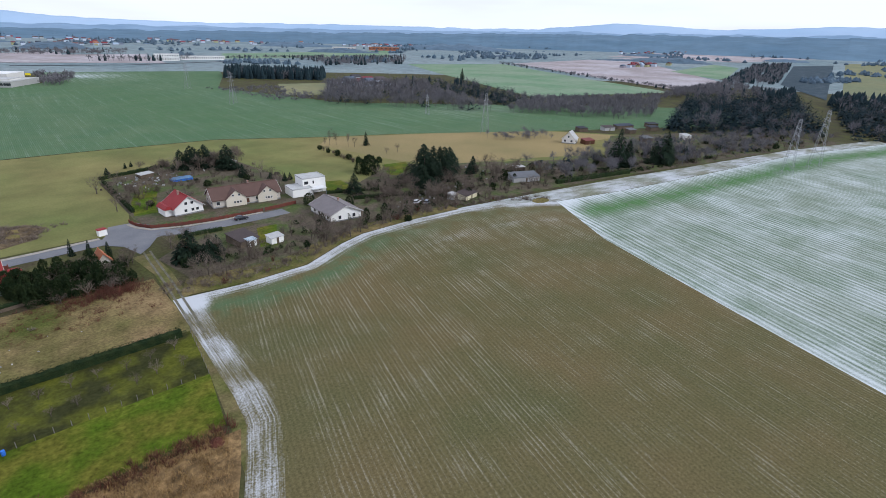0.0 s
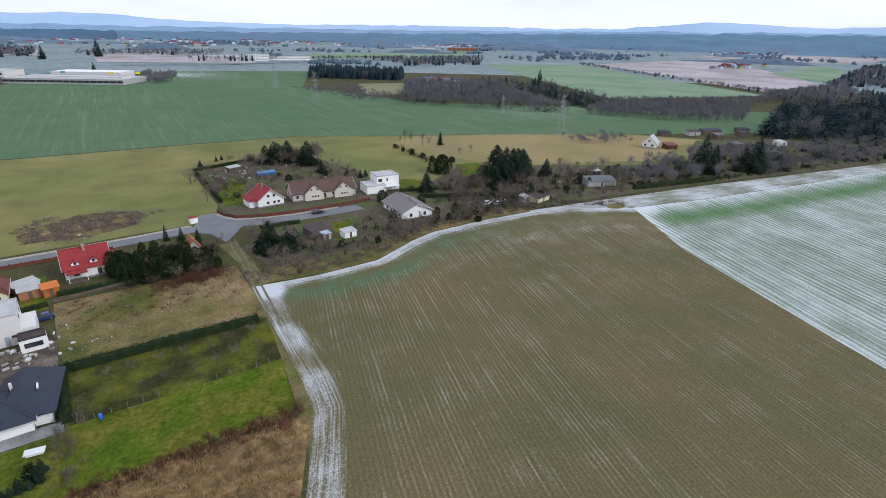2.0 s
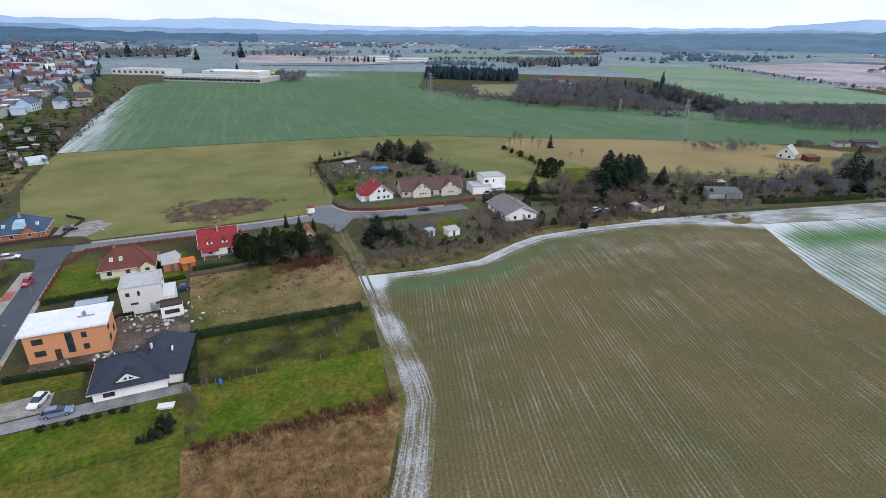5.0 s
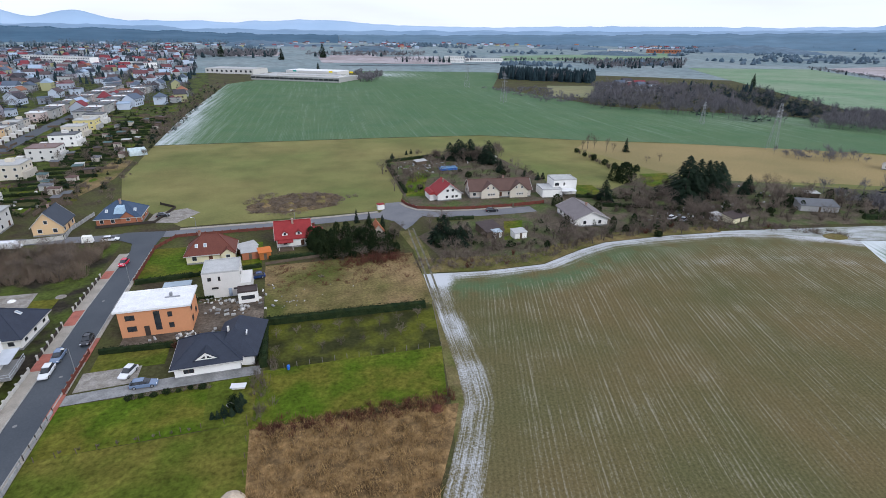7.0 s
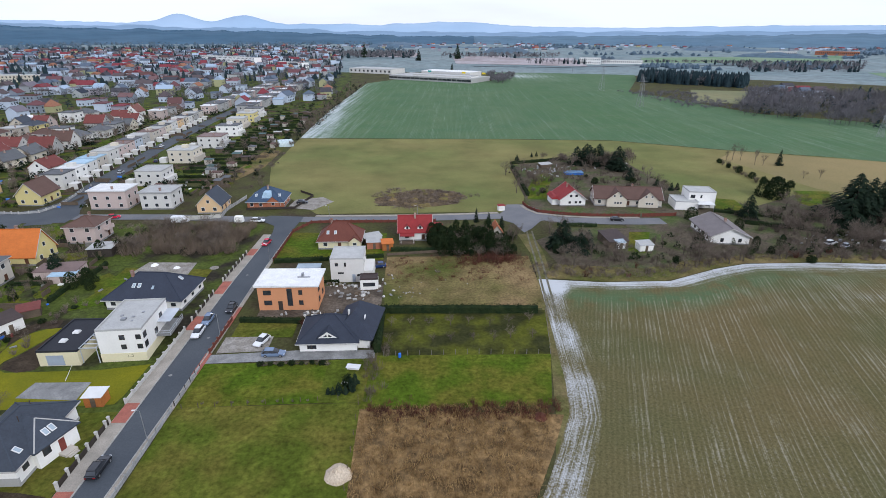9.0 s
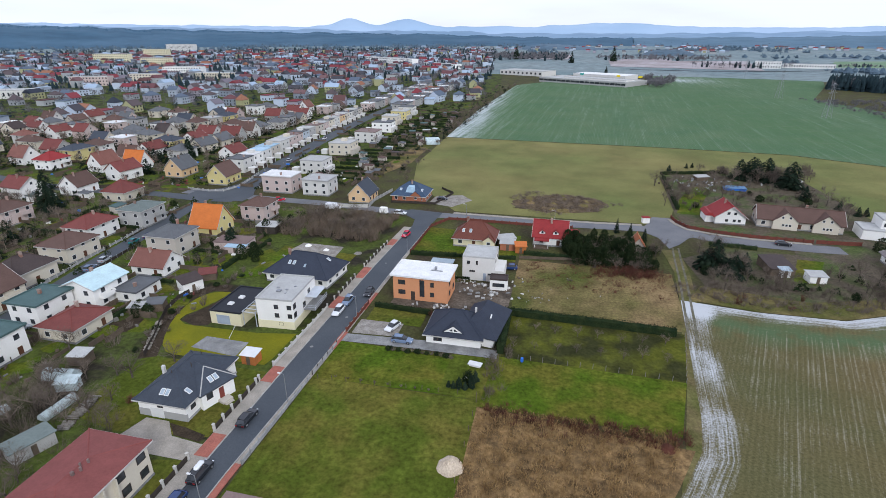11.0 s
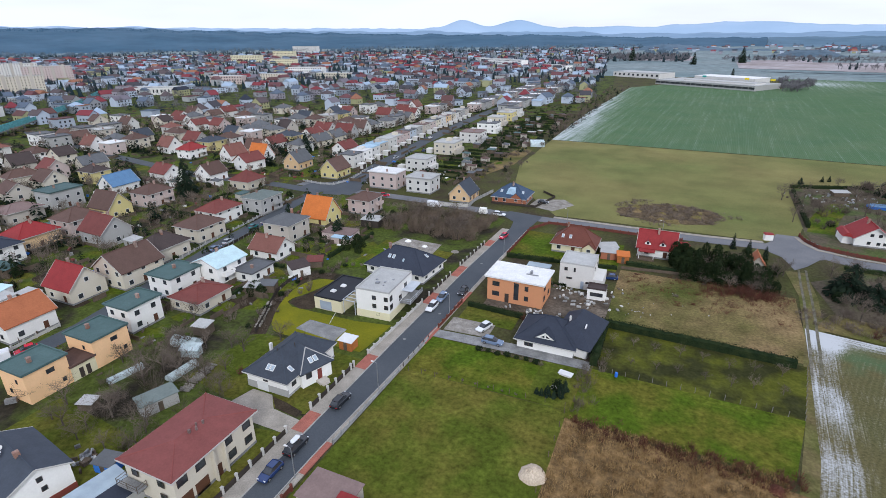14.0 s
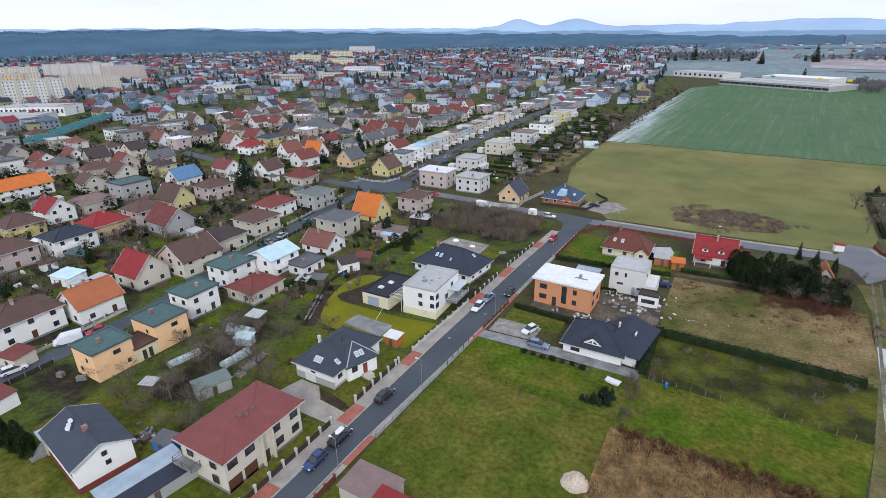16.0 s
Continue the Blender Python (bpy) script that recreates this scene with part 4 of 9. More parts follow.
# The long house with the faded red roof.
q = house(-59.2, 40.2, "y", 14.6, 9.6, 6.0, "hip", 0.7, "cream", "mauve", "long cream two-storey house with low faded red sheet roof", over=0.6, chimney=False, windows=False, plinth=True, ridge=False)
for s, z, w in ((-6.0, 4.6, 1.7), (-2.9, 4.6, 1.7), (2.2, 4.6, 1.6), (5.9, 4.6, 1.6), (2.6, 1.9, 1.5), (5.9, 1.9, 1.5)):
    add_window(q, 0, 15, 9.6, s, z, w, 1.4, True)
for s in (-6.0, -3.2):
    put(q, "garage_door", s - 1.15, s + 1.15, -4.86, -4.78, 0.1, 2.2, "door", "dark brown garage door")
put(q, "door", -0.6, 0.4, -4.87, -4.78, 0.1, 2.2, "door")
put(q, "porch_side", -1.1, -0.85, -5.5, -4.8, 0, 5.6, "w_cream")
put(q, "porch_side", 0.9, 1.15, -5.5, -4.8, 0, 5.6, "w_cream")
for s, z in ((-2.5, 4.6), (2.5, 4.6), (-2.5, 1.9), (2.5, 1.9)):
    add_window(q, 3, 15, 9.6, s, z, 1.2, 1.4, True)
    add_window(q, 1, 15, 9.6, s, z, 1.2, 1.4, True)
put(q, "balcony", -9.0, -7.5, 0.5, 4.6, 2.7, 2.95, "concrete", "concrete balcony slab")
rail(q, [(-7.5, 0.5), (-9.0, 0.5), (-9.0, 2.5), (-9.0, 4.6), (-7.5, 4.6)], 2.95, 1.0, "wood")
for x, y, c in ((-0.5, -0.6, 0.35), (0.4, -1.0, 0.25), (1.0, -0.3, 0.2), (1.8, -0.8, 0.25)):
    put(q, "roof_vent", x - c / 2, x + c / 2, y - c / 2, y + c / 2, 6.75, 7.4, "r_pinkbrown")
# The white house with the slate-grey gable roof.
q = house(-78.6, 27.3, "x", 12.4, 7.8, 4.6, "gable", 1.9, "white", "slate", "white house with dark grey gabled roof and red-brown plinth", rot=-9, chimney=False, plinth=False, windows=False)
put(q, "plinth", -6.28, 6.28, -3.98, 3.98, -0.3, 1.05, "redplinth", "red-brown tiled plinth")
for s, z in ((0.2, 4.6), (0.4, 2.9)):
    add_window(q, 1, 12.4, 7.8, s, z, 0.75, 0.8, True)
for s in (-4.5, -1.5, 1.5, 4.5):
    add_window(q, 0, 12.4, 7.8, s, 2.9, 1.3, 1.3)
    add_window(q, 2, 12.4, 7.8, s, 2.9, 1.3, 1.3)
put(q, "chimney", 1.2, 1.9, -0.5, 0.2, 5.6, 7.4, "chimney", "red brick chimney")
put(q, "porch_roof", -8.6, -5.6, -4.6, -1.6, 3.6, 3.8, "cyanglass", "pale blue porch roof")
put(q, "porch", -8.0, -6.2, -4.2, -1.8, 0, 2.2, "w_beige")
for k in range(7):
    put(q, "step", -7.8, -6.6, -4.5 - 0.3 * k, -4.2 - 0.3 * k, 0, 1.9 - 0.27 * k, "concrete")
for k, (x, y) in enumerate(((-1.5, -1.2), (-0.8, -1.6), (-2.4, -0.7))):
    bm = bmesh.new()
    tube(bm, (x, y, 5.2), (x, y, 6.9), 0.03, 0.03, 4)
    tube(bm, (x, y - 0.02, 6.7), (x + 0.15, y - 0.16, 6.78), 0.05, 0.38, 10)
    part("satellite_dish", bm, M["frame"], q)
# The grey-roofed bungalow: hipped main block over a garage, gabled wing towards the street.
q = house(-61.6, 65.5, "y", 14.0, 9.2, 3.5, "hip", 3.0, "white", "slate", "white bungalow with dark slate hipped roof, street wing and basement garage", over=0.55, windows=False, plinth=False, chimney=False)
put(q, "plinth", -7.07, -6.8, -4.67, 4.67, -0.3, 1.5, "w_grey", "pale grey basement wall")
put(q, "plinth", -6.8, 7.06, -4.67, 4.67, -0.3, 0.5, "w_grey")
wing = pose(0.6, -2.3, 0, 0, 0, 70)
part("wing_wall", wall_bm(9.0, 6.4, 3.5, "hip", 0), M["w_white"], q, at=wing)
part("wing_roof", roof_mesh(9.0, 6.4, 3.5, "hip", 2.4, 0.5), M["r_slate"], q, at=wing @ pose(0, 0, 0.03))
for sy in (-1, 1):
    bm = bmesh.new()
    tube(bm, (-4.9, sy * 3.6, 3.42), (-1.3, 0, 6.12), 0.11, 0.11, 6)
    part("ridge_cap", bm, M["w_grey"], q, "pale hip flashing", at=wing)
for y in (-0.75, 0.2):
    skylight(q, -5.85, y, 4.52, 33, -90)
skylight(q, -4.6, -3.7, 4.4, 33)
for y in (-0.5, 0.5):
    p = wing @ Vector((-3.5, y, 4.53))
    skylight(q, p.x, p.y, p.z, 37, -20)
for x, y in ((-3.0, 0.3), (-0.2, -1.4), (3.4, -0.8)):
    bm = bmesh.new()
    tube(bm, (x, y, 5.6), (x, y, 6.85), 0.07, 0.07, 6)
    part("roof_vent", bm, M["darkframe"], q)
add_window(q, 0, 14.0, 9.2, -5.2, 2.2, 1.2, 1.3, True)
add_window(q, 3, 14.0, 9.2, 0.3, 2.6, 1.1, 1.0, True)
part("window", window_mesh(1.2, 1.2, True), None, q, at=wing @ pose(-4.5, 1.7, 2.2, 0, 0, 90))
put(q, "garage_door", -7.15, -7.06, -0.2, 2.3, 0.0, 1.9, "frame", "white garage door")
for nm, mat, lab, dims in (("door", "redplinth", "dark red front door", (-4.6, -4.49, -1.0, -0.1, 0.5, 2.6)), ("porch", "w_beige", "pale stone door step", (-6.0, -4.5, -1.6, 0.4, 0, 0.5)), ("step", "w_beige", "", (-6.3, -6.0, -1.4, 0.2, 0, 0.34)), ("step", "w_beige", "", (-6.6, -6.3, -1.4, 0.2, 0, 0.17))):
    bm = bmesh.new()
    box(bm, *dims)
    part(nm, bm, M[mat], q, lab, at=wing)
put(q, "chimney", -0.9, -0.4, 3.9, 4.4, 3.2, 5.6, "w_offwhite", "white rendered chimney")
# The modern white house and its low garden wing.
q = house(-58.1, 95.4, "x", 8.4, 12.4, 6.9, "flat", 0, "white", "lightgrey", "white modern two-storey house with flat roof and pale plinth", rot=3, over=0.02, chimney=False, plinth=False, windows=False)
put(q, "plinth", -4.26, 4.26, -6.26, 6.26, -0.3, 1.9, "w_paleyellow", "pale yellow base storey")
for s, z in ((0.4, 5.4), (0.4, 3.3), (3.4, 5.4), (3.4, 3.3), (1.2, 1.3)):
    add_window(q, 0, 8.4, 12.4, s, z, 1.0, 1.05 if z > 2 else 0.7, True)
for s, z in ((-5.2, 5.4), (-5.2, 3.3), (-0.5, 3.4), (2.5, 5.2)):
    add_window(q, 1, 8.4, 12.4, s, z, 1.3, 1.3, True)
put(q, "terrace", 4.2, 7.0, -1.0, 6.0, 2.2, 2.45, "concrete", "concrete street terrace")
rail(q, [(4.3, -1.0), (7.0, -1.0), (7.0, 2.5), (7.0, 6.0)], 2.45, 1.0, "pergola")
put(q, "canopy", 4.2, 6.8, 0.5, 6.0, 4.7, 4.85, "pergola")
for k, (x, y, s) in enumerate(((-0.6, -2.2, 0.9), (0.8, -1.2, 0.5), (-1.6, -0.6, 0.5), (1.2, -2.8, 0.4), (2.0, 0.6, 0.5))):
    put(q, "roof_unit", x - s / 2, x + s / 2, y - s / 2, y + s / 2, 7.0, 7.0 + s * 0.5, "metal")
q = house(-69.5, 94.2, "x", 7.6, 12.2, 3.1, "flat", 0, "paleyellow", "black", "low pale yellow garden wing with dark flat roof", "annex", over=0.05, chimney=False, windows=False, plinth=False)
put(q, "shutter", -2.2, 1.0, -6.18, -6.1, 0.2, 2.4, "greypanel", "blue-grey roller shutter")
for y in (-2.4, 0.9):
    put(q, "rooflight", -1.0 + 0.2 * y, 0.3 + 0.2 * y, y - 0.6, y + 0.6, 3.3, 3.65, "frame", "white domed rooflight", (0.15, 0.15))
q = thing("pergola", pose(-64.1, 94.4, 0, 0, 0, 0), "pale steel pergola between two white buildings", "pergola")
for k in range(7):
    put(q, "beam", -1.6, 1.8, -5.6 + k * 1.5, -5.48 + k * 1.5, 3.35, 3.5, "pergola")
for x in (-1.5, 1.6):
    put(q, "rail", x, x + 0.12, -5.8, 4.8, 3.5, 3.64, "pergola")
    for y in (-5.6, -0.4, 4.5):
        put(q, "post", x, x + 0.12, y, y + 0.12, 0, 3.35, "pergola")
# The dark hipped bungalow behind it.
q = house(-63.4, 115.6, "x", 17.6, 11.4, 2.9, "hip", 4.0, "white", "navy", "white bungalow with broad dark slate hipped roof", over=0.6, rot=-4)
for x, y, z in ((-3.0, -2.9, 4.95), (-1.7, -2.9, 4.95), (1.6, -3.3, 4.65)):
    skylight(q, x, y, z, 35)
for x in (5.3, 6.0):
    skylight(q, x + 0.2, 1.0, 5.2, 35, 90)
# The brick house still without render.
q = house(-30.2, 112.7, "x", 13.6, 8.4, 6.2, "flat", 0, "rust", "white", "unrendered orange brick house with white flat roof", over=0.6, chimney=False, dark=True, rot=-1, windows=False, plinth=False)
for s, z, w, h in ((-4.6, 4.6, 1.8, 1.2), (-4.6, 2.0, 1.8, 1.2), (3.0, 4.6, 0.9, 1.2), (3.0, 2.0, 1.0, 1.2)):
    add_window(q, 0, 13.6, 8.4, s, z, w, h, True)
put(q, "stair_window", -0.1, 1.1, -4.26, -4.17, 1.2, 5.6, "glass", "tall dark stairwell window")
put(q, "door", -2.3, -1.3, -4.27, -4.17, 0.1, 2.4, "darkframe")
for s, z in ((-2.0, 4.6), (-2.0, 2.0), (2.0, 2.0)):
    add_window(q, 1, 13.6, 8.4, s, z, 1.4, 1.3, True)
    add_window(q, 3, 13.6, 8.4, s, z, 1.4, 1.3, True)
put(q, "roof_unit", 2.4, 2.9, 0.6, 1.4, 6.4, 7.1, "metal")
put(q, "roof_unit", 1.6, 4.6, 0.0, 0.25, 6.4, 6.6, "metal")
# The off-white cube and its annexes.
q = house(-18.4, 127.0, "x", 8.4, 8.2, 6.4, "flat", 0, "offwhite", "lightgrey", "off-white cube house with flat roof and low annex", over=0.02, chimney=False, windows=False, plinth=False)
for s, z, w, h in ((-2.6, 5.0, 0.8, 0.9), (-0.4, 5.0, 0.5, 1.1), (-1.6, 2.6, 1.5, 0.5), (3.0, 2.0, 1.0, 0.5)):
    add_window(q, 0, 8.4, 8.2, s, z, w, h, True)
put(q, "door", 1.3, 2.1, -4.17, -4.08, 0.1, 2.2, "greypanel")
put(q, "annex", 4.2, 6.6, -3.6, 4.0, -0.2, 3.0, "w_offwhite")
for s, z in ((-1.5, 5.0), (2.0, 5.0)):
    add_window(q, 1, 8.4, 8.2, s, z, 0.7, 0.9, True)
q = house(-12.5, 119.8, "x", 4.4, 3.2, 2.8, "flat", 0, "white", "darkbrown", "small white site cabin with dark roof and wide window", "cabin", over=0.05, chimney=False, windows=False, plinth=False, rot=2)
add_window(q, 0, 4.4, 3.2, 0, 1.5, 3.0, 1.0, True)
# The dark-roofed bungalow with the white gable triangle.
q = house(-18.4, 95.2, "x", 11.4, 9.6, 2.8, "hip", 3.3, "white", "navy", "white bungalow with dark slate roof and white gable triangle", over=0.6, chimney=False, windows=False)
part("wing_wall", wall_bm(12.0, 7.4, 2.8, "hip", 0), M["w_white"], q, at=pose(5.4, 3.0, 0, 0, 0, 82))
part("wing_roof", roof_mesh(12.4, 7.8, 2.8, "hip", 3.5, 0.6), M["r_navy"], q, at=pose(5.4, 3.0, 0.04, 0, 0, 82))
bm = bmesh.new()
f = [(-2.0, -4.55, 3.35), (2.0, -4.55, 3.35), (0, -4.55, 4.75)]
solid(bm, f, [(x, y + 2.4, z) for x, y, z in f])
bmesh.ops.recalc_face_normals(bm, faces=bm.faces[:])
part("gable", bm, M["w_white"], q, "white triangular gable")
bm = bmesh.new()
sec = [(-2.3, 3.2), (0, 4.82), (2.3, 3.2), (2.3, 3.36), (0, 5.0), (-2.3, 3.36)]
ends = [[bm.verts.new((x, y, z)) for x, z in sec] for y in (-4.7, -2.0)]
for k in range(6):
    bm.faces.new((ends[0][k], ends[0][(k + 1) % 6], ends[1][(k + 1) % 6], ends[1][k]))
for e in ends:
    bm.faces.new((e[0], e[1], e[4], e[5]))
    bm.faces.new((e[1], e[2], e[3], e[4]))
bmesh.ops.recalc_face_normals(bm, faces=bm.faces[:])
part("gable_roof", bm, M["r_navy"], q)
for x in (-0.55, 0.55):
    bm = bmesh.new()
    f = [(x - 0.4, -4.6, 3.6), (x + 0.4, -4.6, 3.6), (x + (0.35 if x < 0 else -0.35), -4.6, 4.15)]
    solid(bm, f, [(a, b + 0.08, c) for a, b, c in f])
    part("window", bm, M["glass"], q)
for s in (-3.7, -2.8):
    add_window(q, 0, 11.4, 9.6, s, 1.6, 0.9, 1.1, True)
put(q, "chimney", 3.5, 3.9, 1.4, 1.8, 5.0, 6.3, "w_offwhite")
put(q, "flue", 7.0, 7.25, -0.6, 0.9, 5.2, 5.5, "frame", "white roof flue")
put(q, "terrace", -5.6, 9.0, -6.6, -4.8, 0.0, 0.16, "concrete", "grey paved terrace")
# The two red-roofed houses by the lane.
q = house(-23.4, 149.6, "x", 12.5, 8.6, 3.0, "hip", 4.0, "paleyellow", "umber", "pale yellow house with brown-red tiled roof", over=0.5)
skylight(q, -3.4, -2.6, 4.75, 42)
skylight(q, -1.2, -2.6, 4.75, 42)
gable_dormer(q, 4.6, -5.2, 0.0, 3.4, 3.6, 2.7, "w_paleyellow", "r_umber", "porch")
q = house(-0.9, 155.2, "x", 10.0, 8.0, 3.2, "gable", 3.8, "white", "red", "white house with bright red roof and two arched dormers", over=0.5)
for x in (-2.4, 1.6):
    d = gable_dormer(q, x, -3.6, 3.5, 1.7, 2.6, 0.9, "w_white", "r_red")
put(q, "annex", 5.0, 8.6, -2.6, 3.0, -0.2, 2.8, "w_white")
put(q, "annex_roof", 4.9, 9.0, -3.0, 3.4, 2.8, 4.6, "r_red", "", (1.0, 3.0))
put(q, "porch_roof", -4.6, -0.2, -6.6, -4.0, 2.5, 2.75, "r_red", "red porch roof")
for x in (-4.4, -0.5):
    put(q, "porch_post", x, x + 0.15, -6.4, -6.25, 0, 2.5, "w_white")
put(q, "deck", -4.8, -0.1, -6.8, -4.0, 0.0, 0.3, "wood")
# The brick bungalow at the corner and its neighbour.
q = house(-55.6, 190.6, "x", 13.0, 11.0, 2.9, "hip", 3.9, "brick", "bluetile", "red brick bungalow with dark blue tiled roof", over=0.5, ww=1.2, gap=2.8)
gable_dormer(q, 3.0, -6.0, 0.0, 4.4, 5.0, 2.9, "w_brick", "r_bluetile", "front_bay")
skylight(q, 5.0, -3.4, 4.6, 38)
put(q, "dormer", -1.4, 2.6, -4.6, -0.6, 3.6, 5.9, "r_paleblue", "pale grey roof dormer", (0.9, 0.2))
skylight(q, -3.4, -3.4, 4.6, 38)
bm = bmesh.new()
box(bm, -1.5, 1.5, -0.9, 0.9, 0.35, 2.3, top=(0.25, 0.12))
trailer = thing("trailer", pose(-60.5, 170.2, 0.13), "small white box trailer parked by the junction", "trailer")
part("body", bm, M["w_white"], trailer)
bm = bmesh.new()
tube(bm, (0, -0.95, 0.33), (0, 0.95, 0.33), 0.3, 0.3, 12)
part("wheel", bm, M["darkframe"], trailer)
# The twin peach houses with their link.
for y, L in ((42.4, 7.4), (54.4, 8.0)):
    q = house(-101.2, y, "x", L, 7.4, 6.0, "flat", 0, "lightpeach", "teal", "peach rendered house with green sheet flat roof", windows=False, plinth=False, over=0.3, group="twin peach houses")
    for side, s, z, w in ((1, 0.6, 4.6, 1.4), (1, 2.4, 1.6, 0.7), (0, -1.5, 1.6, 0.8), (0, 1.2, 4.2, 0.6)):
        add_window(q, side, L, 7.4, s, z, w, 0.9, True)
q = house(-100.4, 48.4, "x", 6.2, 4.6, 3.0, "flat", 0, "paleyellow", "brown", "low pale yellow link between two peach houses", "annex", chimney=False, windows=False, plinth=False, over=0.2)
for s in (-0.6, 0.7):
    put(q, "door", 3.05, 3.14, s - 0.4, s + 0.4, 0.1, 2.2, "darkframe")
# The cottages by the field.
q = house(58, 189.8, "y", 10.5, 9.6, 2.8, "gable", 3.5, "white", "red", "white house with bright red gabled roof", rot=2, windows=False, over=0.6)
for s, z in ((-1.2, 4.0), (0.9, 4.0), (-2.8, 1.5), (-1.2, 1.5), (1.2, 1.5)):
    add_window(q, 3, 10.5, 9.6, s, z, 0.9, 0.9, True)
put(q, "annex", -3.5, 3.0, 4.8, 7.4, -0.2, 2.5, "w_white")
put(q, "annex_roof", -4.0, 3.5, 4.7, 7.8, 2.5, 3.6, "r_red", "", (0.1, 1.2))
q = house(79.4, 188.0, "x", 24.6, 9.6, 3.1, "gable", 3.2, "beige", "brown", "beige double house with brown tiled roof and front gables", rot=-7.5, over=0.5)
for x in (-4.3, 7.2):
    d = gable_dormer(q, x, -5.6, 0.0, 7.2, 5.6, 3.0, "w_cream", "r_brown", "front_gable", False)
    for s, z in ((-1.1, 4.2), (1.1, 4.2), (-0.6, 1.6), (0.4, 1.6), (1.4, 1.6)):
        part("window", window_mesh(0.8, 0.9), None, d, at=pose(x + s, -5.6, z, 0, 0, 180))
q = house(106, 184.6, "x", 9.6, 8.0, 5.9, "flat", 0, "white", "lightgrey", "white modern cube house with flat roof", rot=-8, over=0.03, chimney=False, windows=False, plinth=False)
for side, s, z, w, h in ((0, -3.4, 4.4, 1.6, 1.2), (0, -0.4, 4.4, 0.6, 1.2), (1, 1, 4.2, 1.4, 1.2), (0, 2.5, 1.6, 1.6, 1.4)):
    add_window(q, side, 9.6, 8.0, s, z, w, h, True)
q = house(99.4, 182.5, "x", 8.0, 8.4, 3.0, "flat", 0, "white", "lightgrey", "low white flat-roofed wing of a modern house", "annex", rot=-8, over=0.03, chimney=False, windows=False, plinth=False)
q = thing("carport", pose(105.5, 178.4, 0, 0, 0, -8), "white flat carport on thin posts", "carport")
put(q, "roof", -3.0, 3.0, -2.2, 2.2, 2.5, 2.75, "frame")
for x in (-2.8, 2.7):
    for y in (-2.0, 1.9):
        put(q, "post", x, x + 0.12, y, y + 0.12, 0, 2.5, "metal")
q = house(96.6, 152.2, "y", 15.6, 11.6, 2.7, "gable", 2.5, "white", "lilac", "white bungalow with pale grey gabled roof", rot=-6, windows=False, over=0.7)
for s in (-3.0, 2.4):
    add_window(q, 3, 15.6, 11.6, s, 1.5, 1.0, 1.2, True)
for s in (-5.5, -2.5, 1.0, 4.5):
    add_window(q, 2, 15.6, 11.6, s, 1.5, 1.2, 1.0, True)


# ---- trees ----
def blade(bm, p, q, w, rng):
    """A thin flat twig from p to q."""
    d = q - p
    side = d.cross(Vector((rng.gauss(0, 1), rng.gauss(0, 1), rng.gauss(0, 1)))).normalized() * w
    bm.faces.new([bm.verts.new(v) for v in (p - side, p + side, q + side * 0.4, q - side * 0.4)])


def bare_crown(rng, height, spread):
    """Trunk and crown of a leafless tree: limbs that fork into a haze of fine twigs."""
    trunk, crown = bmesh.new(), bmesh.new()
    tube(trunk, (0, 0, -0.2), (0, 0, height * 0.28), height * 0.018 + 0.03, height * 0.013 + 0.02, 7)

    def grow(p, d, ln, r, lev):
        q = p + d * ln
        if lev < 3:
            tube(crown, p, q, r, r * 0.6, 5 if lev == 1 else 3)
        else:
            blade(crown, p, q, 0.014 if lev == 3 else 0.009, rng)
        if lev == 4:
            return
        for k in range((4, 5, 8)[lev - 1]):
            v = Vector((rng.gauss(0, 1), rng.gauss(0, 1), rng.gauss(0.35, 0.6))).normalized()
            nd = (d * 0.75 + v * 0.75 * spread).normalized()
            grow(p + d * ln * rng.uniform(0.35, 1.0), nd, ln * rng.uniform(0.5, 0.78), r * 0.45, lev + 1)

    for k in range(5):
        a = 2 * math.pi * k / 5 + rng.uniform(-0.4, 0.4)
        grow(Vector((0, 0, height * rng.uniform(0.16, 0.3))), Vector((math.cos(a) * 0.6 * spread, math.sin(a) * 0.6 * spread, 1)).normalized(), height * rng.uniform(0.26, 0.36), height * 0.008 + 0.012, 1)
    return trunk, crown


def tuft(bm, c, out, ln, w, rng):
    """A drooping spray of needles: a small pointed tetrahedron."""
    side = Vector((-out.y, out.x, 0)).normalized() * w
    v = [bm.verts.new(p) for p in (c - out * ln * 0.5 + Vector((0, 0, 0.5 * w)), c + side - out * ln * 0.1, c - side - out * ln * 0.1 + Vector((0, 0, rng.uniform(-0.4, 0.4) * w)), c + out * ln * 0.5)]
    for q in ((0, 1, 3), (0, 3, 2), (1, 2, 3)):
        bm.faces.new([v[i] for i in q])


